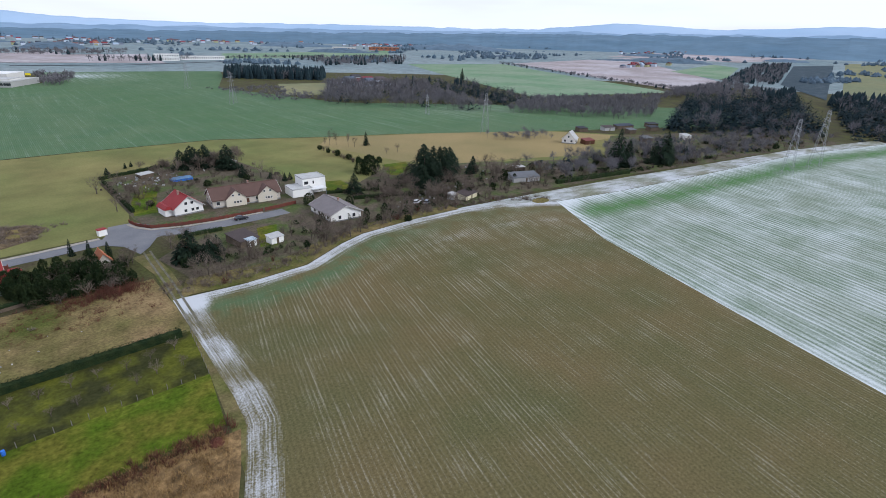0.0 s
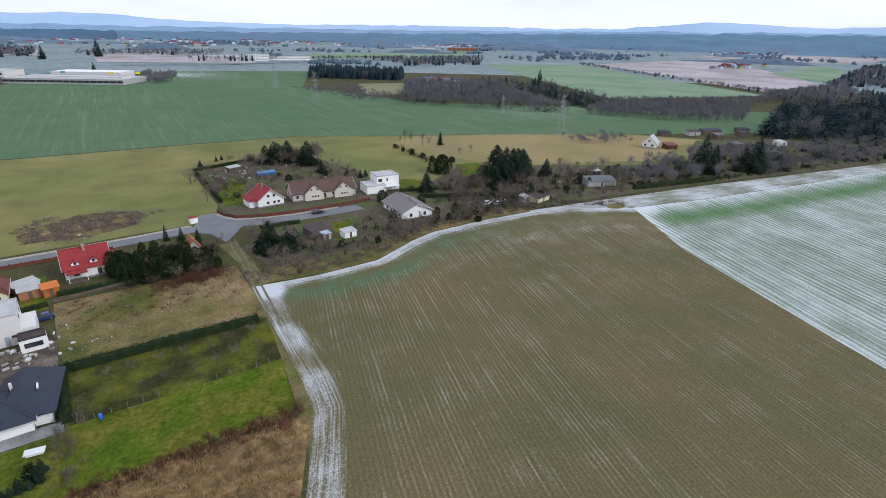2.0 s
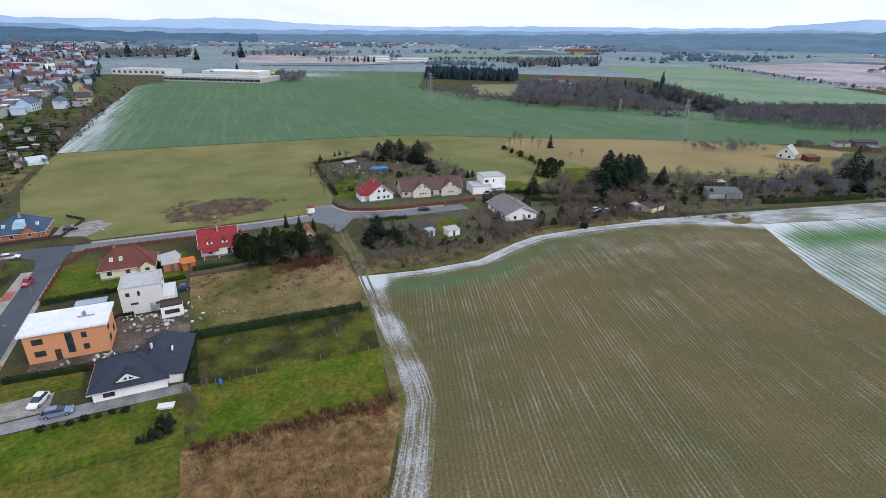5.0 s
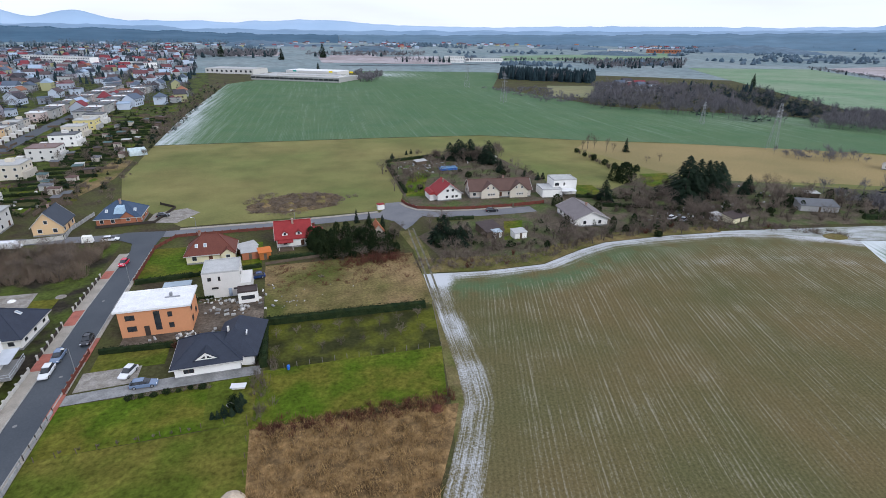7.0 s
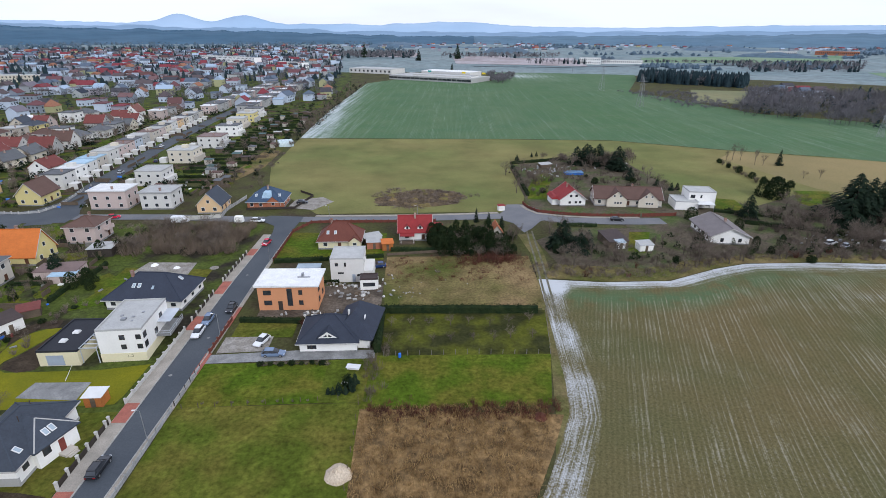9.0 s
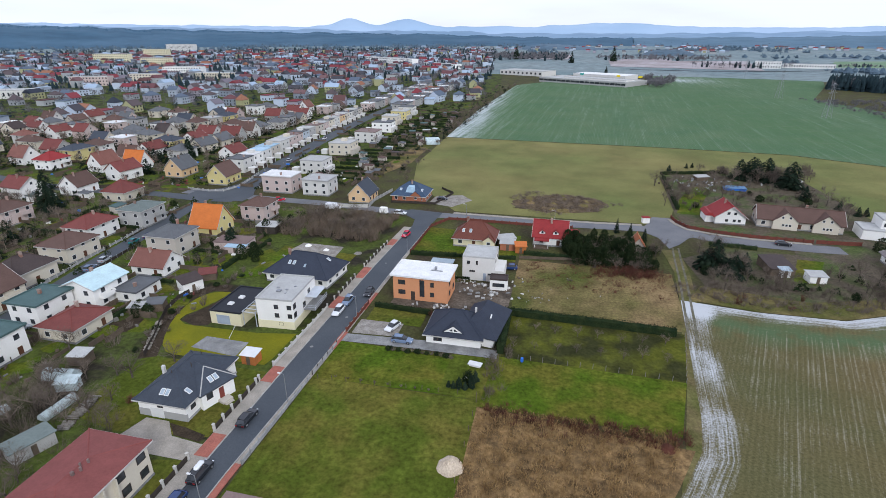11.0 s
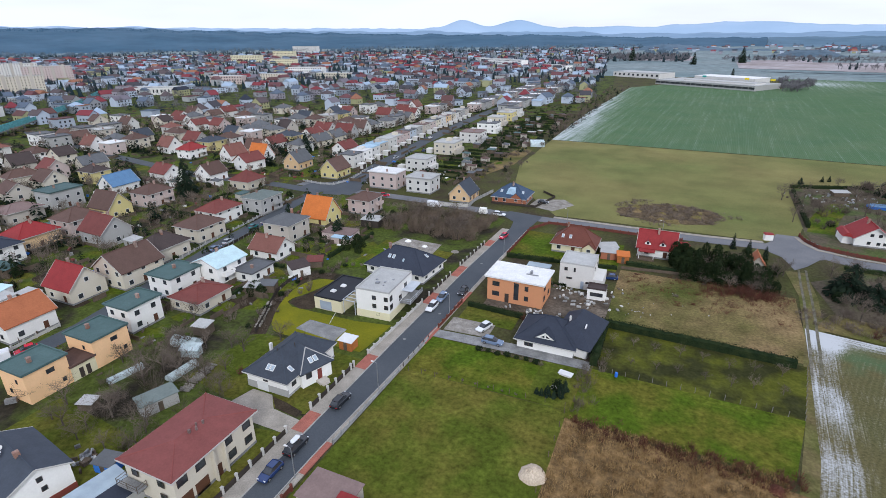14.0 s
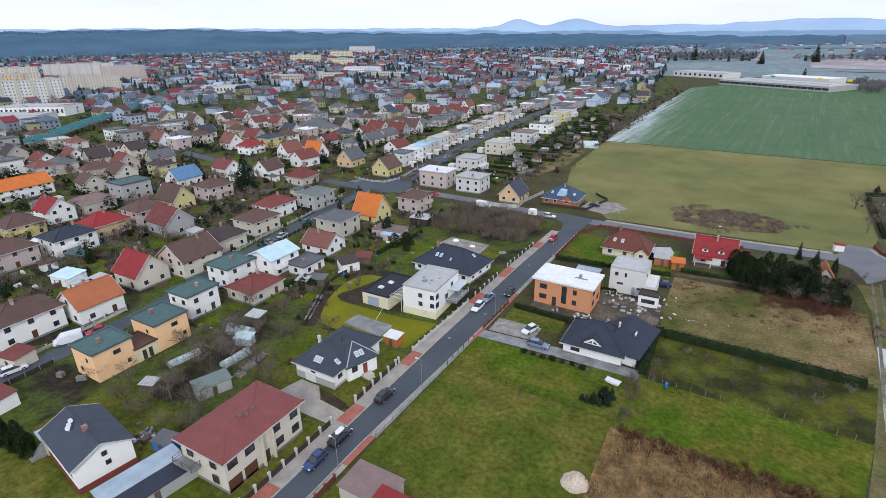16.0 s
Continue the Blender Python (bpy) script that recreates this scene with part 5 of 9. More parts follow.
def conifer_parts(rng, height, width, full=0.7):
    """A dense spruce: sprays of needles on whorls, thick below, pointed above, with an uneven outline."""
    trunk, crown = bmesh.new(), bmesh.new()
    tube(trunk, (0, 0, -0.2), (0, 0, height * 0.95), height * 0.016 + 0.05, 0.03, 6)
    swell = [(rng.uniform(0, 6.3), rng.uniform(0.05, 0.16)) for _ in range(4)]
    for k in range(760):
        f = rng.random() ** 1.5
        a = rng.uniform(0, 2 * math.pi)
        lump = 1 + sum(q * math.cos((j + 2) * a + p + f * 9) for j, (p, q) in enumerate(swell))
        reach = (width * 0.5 * (1 - f) ** full * min(1.0, 0.72 + f * 3) + 0.08) * lump
        r = reach * math.sqrt(rng.uniform(0.35, 1.12))
        out = Vector((math.cos(a), math.sin(a), rng.uniform(-0.75, -0.15))).normalized()
        ln = (0.34 * reach + 0.32) * rng.uniform(0.7, 1.3)
        tuft(crown, Vector((math.cos(a) * r, math.sin(a) * r, height * (0.04 + 0.96 * f) - 0.18 * r)), out, ln, ln * rng.uniform(0.22, 0.36), rng)
    tuft(crown, Vector((0, 0, height * 0.985)), Vector((0.05, 0, 1)).normalized(), height * 0.08, 0.12, rng)
    return trunk, crown


def bush_bm(rng, height, width, n=26):
    bm = bmesh.new()
    for k in range(n):
        a = rng.uniform(0, 2 * math.pi)
        tip = Vector((math.cos(a) * width * 0.5 * rng.uniform(0.2, 1), math.sin(a) * width * 0.5 * rng.uniform(0.2, 1), height * rng.uniform(0.6, 1)))
        base = Vector((tip.x * 0.25, tip.y * 0.25, -0.1))
        tube(bm, base, tip, 0.03, 0.012, 3)
        for j in range(9):
            p = base.lerp(tip, rng.uniform(0.3, 1))
            d = Vector((rng.gauss(0, 1), rng.gauss(0, 1), rng.gauss(0.5, 0.6))).normalized() * height * 0.32 * rng.random()
            tube(bm, p, p + d, 0.018, 0.008, 3)
    return bm


def leaf_bush_bm(rng, height, width, n=420, size=0.16):
    """A dense evergreen shrub of small leaf tufts round a leafy core."""
    bm = bmesh.new()
    for k in range(n):
        d = Vector((rng.gauss(0, 1), rng.gauss(0, 1), rng.gauss(0, 1))).normalized()
        rr = rng.uniform(0.55, 1.08)
        c = Vector((d.x * width / 2 * rr, d.y * width / 2 * rr, height * 0.48 + d.z * height * 0.5 * rr))
        c.z = max(0.05, c.z)
        s = size * rng.uniform(0.7, 1.6)
        v = [bm.verts.new(c + Vector((rng.gauss(0, 1), rng.gauss(0, 1), rng.gauss(0, 1))).normalized() * s) for _ in range(4)]
        for q in ((0, 1, 2), (0, 3, 1)):
            bm.faces.new([v[i] for i in q])
    return bm


def column_bm(rng, n=760):
    """A tall evergreen, widest near the ground, its outline uneven; 2 m by 2 m before scaling."""
    bm = bmesh.new()
    lean = [(rng.uniform(0, 6.3), rng.uniform(0.1, 0.3)) for _ in range(5)]
    for k in range(n):
        f, a = rng.random() ** 1.25, rng.uniform(0, 2 * math.pi)
        bulge = 1 + sum(q * math.cos((j + 2) * a + p + f * 3) for j, (p, q) in enumerate(lean)) * 0.5
        r = max(0.05, math.sqrt(1 - f ** 2.2) * min(1.0, 0.8 + f * 2)) * bulge * rng.uniform(0.75, 1.05)
        c = Vector((math.cos(a) * r, math.sin(a) * r, 2.0 * f))
        v = [bm.verts.new(c + Vector((rng.gauss(0, 1), rng.gauss(0, 1), rng.gauss(0, 0.8))).normalized() * rng.uniform(0.08, 0.17)) for _ in range(4)]
        for q in ((0, 1, 2), (0, 3, 1)):
            bm.faces.new([v[i] for i in q])
    return bm


TREES = {}
for k in range(4):
    TREES["bare", k] = tuple(mesh_of(nm, b, M["bark"] if nm == "trunk" else M["twigs"]) for nm, b in zip(("trunk", "crown"), bare_crown(random.Random(10 + k), 8.0, 0.8 + 0.12 * k)))
for k in range(3):
    TREES["conifer", k] = tuple(mesh_of(nm, b, M["bark"] if nm == "trunk" else M["needles"]) for nm, b in zip(("trunk", "crown"), conifer_parts(random.Random(20 + k), 10.0, (5.8, 7.0, 5.0)[k])))
BUSH = {"twigs": [mesh_of("bush", bush_bm(random.Random(40 + k), 2.0, 2.4), M["twigs"]) for k in range(3)],
        "redtwigs": [mesh_of("bush", bush_bm(random.Random(50 + k), 1.6, 2.2), M["redtwigs"]) for k in range(2)],
        "thuja": [mesh_of("shrub", leaf_bush_bm(random.Random(60 + k), 2.0, 2.0), M["thuja"]) for k in range(2)],
        "column": [mesh_of("shrub", column_bm(random.Random(66 + k)), M["thuja"]) for k in range(3)]}


def tree(kind, x, y, height, wide=1.0, rng=random, label="", group="", category="tree"):
    k = rng.randrange(4 if kind == "bare" else 3)
    base = 8.0 if kind == "bare" else 10.0
    s = height / base
    root = thing("bare_tree" if kind == "bare" else "conifer", pose(x, y, gz(x, y), 0, 0, rng.uniform(0, 360)) @ Matrix.Diagonal((s * wide, s * wide, s, 1)), label or ("leafless garden tree with fine brown twigs" if kind == "bare" else "dark green conifer with drooping branches"), category, group)
    for nm, me in zip(("trunk", "crown"), TREES[kind, k]):
        part(nm, me, None, root)
    return root


def bush(kind, x, y, height, width, rng=random, label="", group=""):
    me = rng.choice(BUSH[kind])
    base = {"twigs": (2.0, 2.4), "redtwigs": (1.6, 2.2), "thuja": (2.0, 2.0), "column": (2.0, 2.0)}[kind]
    ob = part("shrub", me, None, None, at=pose(x, y, gz(x, y), 0, 0, rng.uniform(0, 360)) @ Matrix.Diagonal((width / base[1], width / base[1], height / base[0], 1)))
    return tagged(ob, label or {"twigs": "leafless brown shrub with fine twigs", "redtwigs": "reddish leafless bramble shrub", "thuja": "dense dark green evergreen shrub", "column": "tall columnar dark evergreen"}[kind], "shrub", group)


R = random.Random(5)
# Conifers by the cottages, then single trees.
for x, y, h, w in ((149, 163, 17, 1.4), (153, 168, 16, 1.4), (157, 166, 15, 1.5), (162, 167, 14, 1.5), (167, 169, 13, 1.5), (150, 160, 12, 1.6), (172, 171, 12, 1.5), (177, 175, 10, 1.5), (145, 159, 9, 1.7), (160, 161, 9, 1.7), (116.5, 169, 8.5, 1.5),
                   (182, 165, 7.5, 1.1), (178, 163, 5, 1.4), (249, 126, 19, 0.95), (252, 122, 14, 1.1), (275, 113, 17, 1.1), (281, 115, 13, 1.1), (271, 117, 12, 1.2), (95, 239, 11.5, 1.6), (90, 252, 10, 1.7), (83, 250, 10.5, 1.7), (79, 252, 9, 1.7), (86, 254, 9, 1.8), (94, 221, 6, 1.4), (44, 145, 8.5, 1.5), (48, 141, 6, 1.4), (52, 146, 5, 1.4),
                   (51, 261, 3, 1.2), (60, 268, 2.6, 1.2), (63, 270, 2.6, 1.2), (102, 211, 3.4, 1.0), (105, 204, 3.6, 1.0), (108, 205, 3.2, 1.0), (179, 246, 8, 0.7)):
    tree("conifer", x, y, h, w, R, group="garden conifers")
for x, y, h, w in ((-183, 148, 14.5, 1.15), (-120, 136, 7, 1), (-96, 130, 6, 1.3), (-98, 134, 5, 1.2), (20, 168, 5.2, 0.55), (24, 166, 4.5, 0.6), (28, 163, 4, 0.9), (-190, 236, 11, 0.9), (-228, 158, 7, 1.1)):
    tree("conifer", x, y, h, w, R, group="garden conifers")
for k in range(120):
    x, y = R.uniform(40, 160), R.choice((R.uniform(128, 148), R.uniform(196, 256), R.uniform(132, 180)))
    if 86 < x < 112 and 140 < y < 195 or 40 < x < 95 and 158 < y < 197 or y > 196 and x > 110 or 54 < x < 72 and 138 < y < 152:
        continue
    tree("bare", x, y, R.uniform(4, 9), 1.15, R, group="bare trees by the cottages")
STRIP_SPOTS = []


def near_edge(x):
    """Southern limit of the allotments above the frosted strip."""
    return 129 - (x - 171) * 0.235


for k in range(170):
    x = R.uniform(150, 440)
    y = 126 - (x - 171) * 0.23 + R.uniform(5, 46)
    if 182 < x < 196 and 132 < y < 146:
        continue
    if x > 205:
        STRIP_SPOTS.append((x, y, R.uniform(5, 10), R.uniform(5, 8), False))
        continue
    tree("bare", x, y, R.uniform(5, 10), 1.2, R, group="bare trees along the strip")
for k in range(46):
    x, y = R.uniform(40, 150), R.choice((R.uniform(130, 150), R.uniform(198, 255)))
    if 86 < x < 112 and 140 < y < 195 or y > 196 and x > 110 or 54 < x < 72 and 138 < y < 152:
        continue
    bush("thuja" if R.random() < 0.5 else "twigs", x, y, R.uniform(1, 3), R.uniform(1.5, 3.2), R, group="garden shrubs by the cottages")
for k in range(28):
    x = R.uniform(160, 420)
    y = 126 - (x - 171) * 0.23 + R.uniform(4, 40)
    bush("thuja" if R.random() < 0.6 else "twigs", x, y, R.uniform(1.2, 3.5), R.uniform(2, 4), R, group="allotment shrubs along the strip")
for x, y, h in ((174, 221, 5.0), (181.5, 220.7, 5.5), (163, 259, 10.5), (166, 257, 9), (168, 248, 9.5), (171, 246, 8), (158, 256, 7)):
    tree("bare", x, y, h, 0.9 if h < 6 else 0.55, R, group="trees behind the meadow plot")
for k in range(16):
    p = along([(152.5, 251.6), (151, 233), (149, 214), (158, 206)], k / 15)
    bush("twigs" if k % 3 else "thuja", p.x + R.uniform(-1, 1), p.y, R.uniform(1.6, 3.6), R.uniform(2.4, 4), R, group="hedge of the meadow plot")
for x, y, h, w in ((141, 192, 8.5, 8.0), (144.5, 196, 7.5, 7.0), (138.5, 195, 6.5, 6.0), (95.4, 168, 4.5, 4.2), (106.5, 158, 3.6, 3.4)):
    bush("column", x, y, h, w, R, "broad dark rounded evergreen beside a meadow plot", "evergreens of the meadow plot")
for k in range(26):
    STRIP_SPOTS.append((R.uniform(256, 290), R.uniform(192, 221), R.uniform(4, 7), R.uniform(4, 7), False))
for k in range(24):
    tree("bare", R.uniform(62, 104), R.uniform(236, 258), R.uniform(5, 9), 1.1, R, group="bare trees behind the cottages")
for k in range(38):
    tree("bare", R.uniform(-96, -69), R.uniform(36, 74), R.uniform(3.5, 7), 1.35, R, group="old garden fruit trees")
for k in range(40):
    tree("bare", R.uniform(-88, -56), R.uniform(142, 166), R.uniform(4, 7), 1.25, R, group="thicket by the junction")
for k in range(16):
    tree("bare", -6 + (k % 8) * 4.3 + R.uniform(-0.5, 0.5), 94 + (k // 8) * 6 + R.uniform(-0.6, 0.6), R.uniform(2.2, 3.2), 1.2, R, "small leafless fruit tree in the orchard", "orchard trees")
for k in range(44):
    x = R.uniform(4, 27)
    bush("column", x, 141.5 + 13 * R.random(), R.uniform(3.5, 6.5), R.uniform(2.6, 4.0), R, "tall dense dark green evergreen in the thicket", "evergreens of the thicket")
for k in range(26):
    tree("bare", R.uniform(8, 32), R.uniform(137, 156), R.uniform(3.5, 6), 1.3, R, "leafless tree in the thicket by the track", group="bare trees of the thicket")
for k in range(14):
    bush("thuja", R.uniform(5, 29), R.uniform(139, 157), R.uniform(2, 4), R.uniform(2.5, 4), R, group="overgrown shrubs by the track")
for k in range(12):
    bush("redtwigs", -9 + 2.7 * k + R.uniform(-0.4, 0.4), 71.5 + R.uniform(-1.2, 1.2), R.uniform(0.8, 1.6), R.uniform(1.4, 2.4), R, group="brambles along the reeds")
for k in range(30):
    x = R.uniform(38, 168)
    n = along(NORTH, min(1, max(0, (x - 33) / 142)))
    bush("twigs" if R.random() < 0.7 else "redtwigs", n.x, n.y + R.uniform(2.5, 9), R.uniform(0.8, 2.2), R.uniform(1.5, 3.0), R, group="scrub on the bank")
for k in range(4):
    bush("redtwigs" if k % 3 == 0 else "twigs", R.uniform(-7, 30), R.uniform(108, 139), R.uniform(0.4, 1.0), R.uniform(1, 2), R, group="weeds on the waste ground")


def hedge(name, x0, y0, x1, y1, width, height, label, mat="thuja", seed=1):
    """A clipped hedge: a lumpy core with leaf tufts standing out of it."""
    rng = random.Random(seed)
    a, b = Vector((x0, y0)), Vector((x1, y1))
    ln = (b - a).length
    root = thing(name, pose(x0, y0, 0, 0, 0, math.degrees(math.atan2(y1 - y0, x1 - x0))), label, "hedge")
    bm = bmesh.new()
    n = max(2, int(ln / 0.8))
    prev = None
    for k in range(n + 1):
        w, h = width / 2 * rng.uniform(0.8, 1.05), height * rng.uniform(0.88, 1.02)
        cur = [bm.verts.new(p) for p in ((k * ln / n, -w, -0.1), (k * ln / n, -w * 0.95, h * 0.85), (k * ln / n, 0, h), (k * ln / n, w * 0.95, h * 0.85), (k * ln / n, w, -0.1))]
        if prev:
            for j in range(4):
                bm.faces.new((prev[j], cur[j], cur[j + 1], prev[j + 1]))
        else:
            bm.faces.new(cur)
        prev = cur
    bm.faces.new(prev[::-1])
    part("core", bm, M[mat], root)
    bm = bmesh.new()
    for k in range(int(ln * height * 22)):
        s, t = rng.uniform(0, ln), rng.uniform(-1, 1)
        if abs(t) < 0.55:
            c = Vector((s, t * width * 0.8, height * rng.uniform(0.92, 1.06)))
        else:
            c = Vector((s, math.copysign(width / 2 * rng.uniform(0.9, 1.1), t), rng.uniform(0.05, height)))
        v = [bm.verts.new(c + Vector((rng.gauss(0, 1), rng.gauss(0, 1), rng.gauss(0, 1))).normalized() * rng.uniform(0.1, 0.2)) for _ in range(4)]
        for q in ((0, 1, 2), (0, 3, 1)):
            bm.faces.new([v[i] for i in q])
    part("foliage", bm, M[mat], root)
    return root


hedge("hedge", -8, 106.6, 27.5, 105.2, 1.5, 1.9, "long clipped dark green hedge behind the orchard", seed=2)
hedge("hedge", -8.6, 90, -8.6, 106, 1.6, 2.4, "tall evergreen hedge beside the bungalow", seed=3)
hedge("hedge", -40, 103.6, -24, 102.4, 1.0, 1.3, "low dark hedge in front of the brick house", seed=4)
hedge("hedge", -40.5, 136, -27, 137.2, 1.2, 1.3, "clipped hedge round a garden", seed=5)
hedge("hedge", -27, 137.2, -10, 139, 1.2, 1.0, "clipped hedge round a garden", seed=6)
hedge("hedge", -8, 143.5, 5, 142.5, 1.2, 1.3, "clipped hedge below the red-roofed house", seed=7)
hedge("hedge", 195, 126, 240, 115, 2.0, 2.0, "tall hedge along the frosted strip", seed=8)


# ---- dry reeds ----
def reeds():
    rng = random.Random(9)
    verts, faces = [], []
    for k in range(34000):
        x, y = rng.uniform(-10.3, 22), rng.uniform(31, 73)
        if x > 8 + (y - 30) * 0.36 + rng.uniform(-1, 0.5):
            continue
        clump = noise.noise((x * 0.55, y * 0.55, 5)) + 0.5 * noise.noise((x * 1.4, y * 1.4, 2))
        if clump < rng.uniform(-0.7, 0.15):
            continue
        h = rng.uniform(0.35, 0.8) * (1 + 0.6 * clump)
        a = rng.uniform(0, 2 * math.pi)
        lx, ly = rng.gauss(0, 0.28), rng.gauss(0, 0.28)
        dx, dy = math.cos(a) * 0.03, math.sin(a) * 0.03
        n = len(verts)
        verts += [(x - dx, y - dy, 0), (x + dx, y + dy, 0), (x + lx * 0.5 + dx, y + ly * 0.5 + dy, h * 0.75), (x + lx * 0.5 - dx, y + ly * 0.5 - dy, h * 0.75), (x + lx * 1.2, y + ly * 1.2, h)]
        faces += [(n, n + 1, n + 2, n + 3), (n + 3, n + 2, n + 4)]
    me = bpy.data.meshes.new("reeds")
    me.from_pydata(verts, [], faces)
    me.materials.append(M["reed"])
    tagged(new("reeds", me), "dry straw-coloured reeds standing in a fallow plot", "reeds", kind="stuff")


reeds()


# ---- the town ----
PROTO = []
rng = random.Random(3)
for k in range(30):
    kind = ("gable", "hip", "gable", "flat", "gable", "hip")[k % 6]
    wall = rng.choice(("white", "offwhite", "cream", "offwhite", "grey", "pink", "beige", "white", "cream", "yellow" if k % 2 else "peach"))
    roof = rng.choice(("brown", "darkbrown", "darkred", "redbrown", "slate", "grey", "red" if k % 3 == 0 else "brown", "orange" if k % 5 == 1 else "darkbrown")) if kind != "flat" else rng.choice(("lightgrey", "grey", "white"))
    rh = {"gable": rng.uniform(3.2, 4.8), "hip": rng.uniform(2.0, 3.0), "flat": 0}[kind]
    h = {"gable": rng.uniform(3.4, 5.6), "hip": rng.uniform(4.6, 6.0), "flat": rng.uniform(5.8, 7.0)}[kind]
    PROTO.append(dict(L=rng.uniform(9, 13.5), W=rng.uniform(8, 10.5), h=h, kind=kind, rh=rh, wall=wall, roof=roof, label=f"{wall} rendered town house with {SHAPE[kind]} {TONE.get(roof, roof)} roof"))
made = {}


def town_house(k, x, y, axis, rot):
    m = pose(x, y, gz(x, y), 0, 0, rot + (90 if axis == "y" else 0))
    if k not in made:
        p = PROTO[k]
        made[k] = house(x, y, axis, p["L"], p["W"], p["h"], p["kind"], p["rh"], p["wall"], p["roof"], p["label"], rot=rot, name="town_house", gap=5.2, plinth=False, door=False, group="houses of the town", ww=1.5, wh=1.5)
    else:
        copy_thing(made[k], m)


R = random.Random(11)
GARDEN_TREES = []
# Flat-roofed houses in rows along the third street, garages towards it on one side, gardens behind on the other.
THIRD = [(-130, 190), (-134, 216), (-137, 240), (-142, 287), (-146, 340), (-149, 400), (-150, 467), (-150, 640)]


def third_x(y):
    for (x0, y0), (x1, y1) in zip(THIRD, THIRD[1:]):
        if y <= y1:
            return x0 + (x1 - x0) * (y - y0) / (y1 - y0)
    return -150.0


def row_house(x, y, L, W, h, wall, roof, seed, garage_side):
    """A terraced cube house: main block, low terrace, garage towards the street."""
    q = house(x, y, "x", L, W, h, "flat", 0, wall, roof, f"{wall} terraced house with flat {TONE.get(roof, roof)} roof in a street row", group="flat-roofed street row", plinth=False, gap=3.4, chimney=seed % 3 == 0, door=False, over=0.12, seed=seed, ww=1.2, wh=1.2)
    g = garage_side
    put(q, "garage", min(g * (L / 2 + 1.6), g * (L / 2 + 4.8)), max(g * (L / 2 + 1.6), g * (L / 2 + 4.8)), -W / 2 + 0.4, -W / 2 + 4.0, -0.2, 2.5, "w_offwhite")
    put(q, "garage_door", min(g * (L / 2 + 4.78), g * (L / 2 + 4.86)), max(g * (L / 2 + 4.78), g * (L / 2 + 4.86)), -W / 2 + 0.9, -W / 2 + 3.5, 0.0, 2.1, "darkframe", "dark garage door")
    put(q, "terrace", -g * L / 2 - 1.6 if g > 0 else L / 2, -g * L / 2 if g > 0 else L / 2 + 1.6, -W / 2 + 0.5, W / 2 - 1.0, -0.2, 3.0, ("w_grey", "w_offwhite", "w_beige")[seed % 3])
    if seed % 2:
        put(q, "stair_hut", -1.6, 1.2, 0.5, 3.2, h - 0.2, h + 1.6, ("w_beige", "w_offwhite", "w_cream")[seed % 3])


ROW_WALLS = ("offwhite", "white", "offwhite", "beige", "offwhite", "pink", "pink", "blue", "grey", "beige", "pink", "cream", "offwhite", "peach", "cream", "offwhite", "grey", "beige")
ROW_ROOFS = ("grey", "white", "paleblue", "paleblue", "lightgrey", "lightgrey", "pinkbrown", "grey", "lightgrey", "pinkbrown", "lightgrey", "grey", "lightgrey", "pinkbrown", "lightgrey", "grey", "lightgrey", "grey")
for n in range(18):
    y = 217.5 + n * 10.4 + (3.0 if n >= 4 else 0) + (4.0 if n >= 9 else 0)
    x = third_x(y) - 13.6
    TAKEN.append((x, y, 7))
    row_house(x, y, 8.6, 9.2, 5.8 if n % 4 else 6.2, ROW_WALLS[n], ROW_ROOFS[n], n, 1)
for n, (x, y, L, W) in enumerate(((-111.5, 223, 11, 11), (-115.5, 265, 12, 12), (-114.5, 301, 13, 12), (-117, 337, 13, 11), (-121, 366, 11, 11), (-122, 392, 12, 12), (-124, 417, 12, 11))):
    TAKEN.append((x, y, 8))
    row_house(x, y, L, W, 6.2, ("offwhite", "cream", "offwhite", "white", "cream", "yellow", "offwhite")[n], ("lightgrey", "lightgrey", "pinkbrown", "grey", "lightgrey", "lightgrey", "grey")[n], n + 40, -1)
for n in range(18):
    y = 432 + n * 12
    for side in (-14, 15):
        TAKEN.append((third_x(y) + side, y, 7))
        town_house(3 if (n + (side > 0)) % 3 else 9, third_x(y) + side, y, "x", 0)
for k in range(12):
    TAKEN.append((-379.6 - 10.5 * k, 188.3 + 13 * k, 16))
count = 0
for row in range(0, 17):
    for n in range(0, 48):
        x = -163 - row * 24.5 + R.uniform(-3, 3) - (6 if row % 2 else 0)
        y = 40 + n * 15.2 + R.uniform(-3, 3)
        r = math.hypot(x, y)
        if r > 480 or y < 0.30 * abs(x) - 10 or r < 160 or (y < 150 and x > -150):
            continue
        if any(math.hypot(x - a, y - b) < c + 6 for a, b, c in TAKEN) or R.random() < 0.19 or abs(y - 182) < 9:
            GARDEN_TREES.extend((x + R.uniform(-6, 6), y + R.uniform(-6, 6)) for q in range(4) if abs(y - 182) > 14)
            continue
        count += 1
        town_house(R.randrange(len(PROTO)), x, y, R.choice("xyx"), R.gauss(0, 4) - 4)
        for q in range(13):
            GARDEN_TREES.append((x + R.uniform(-13, 13), y + R.uniform(6.5, 10) * R.choice((-1, 1))))


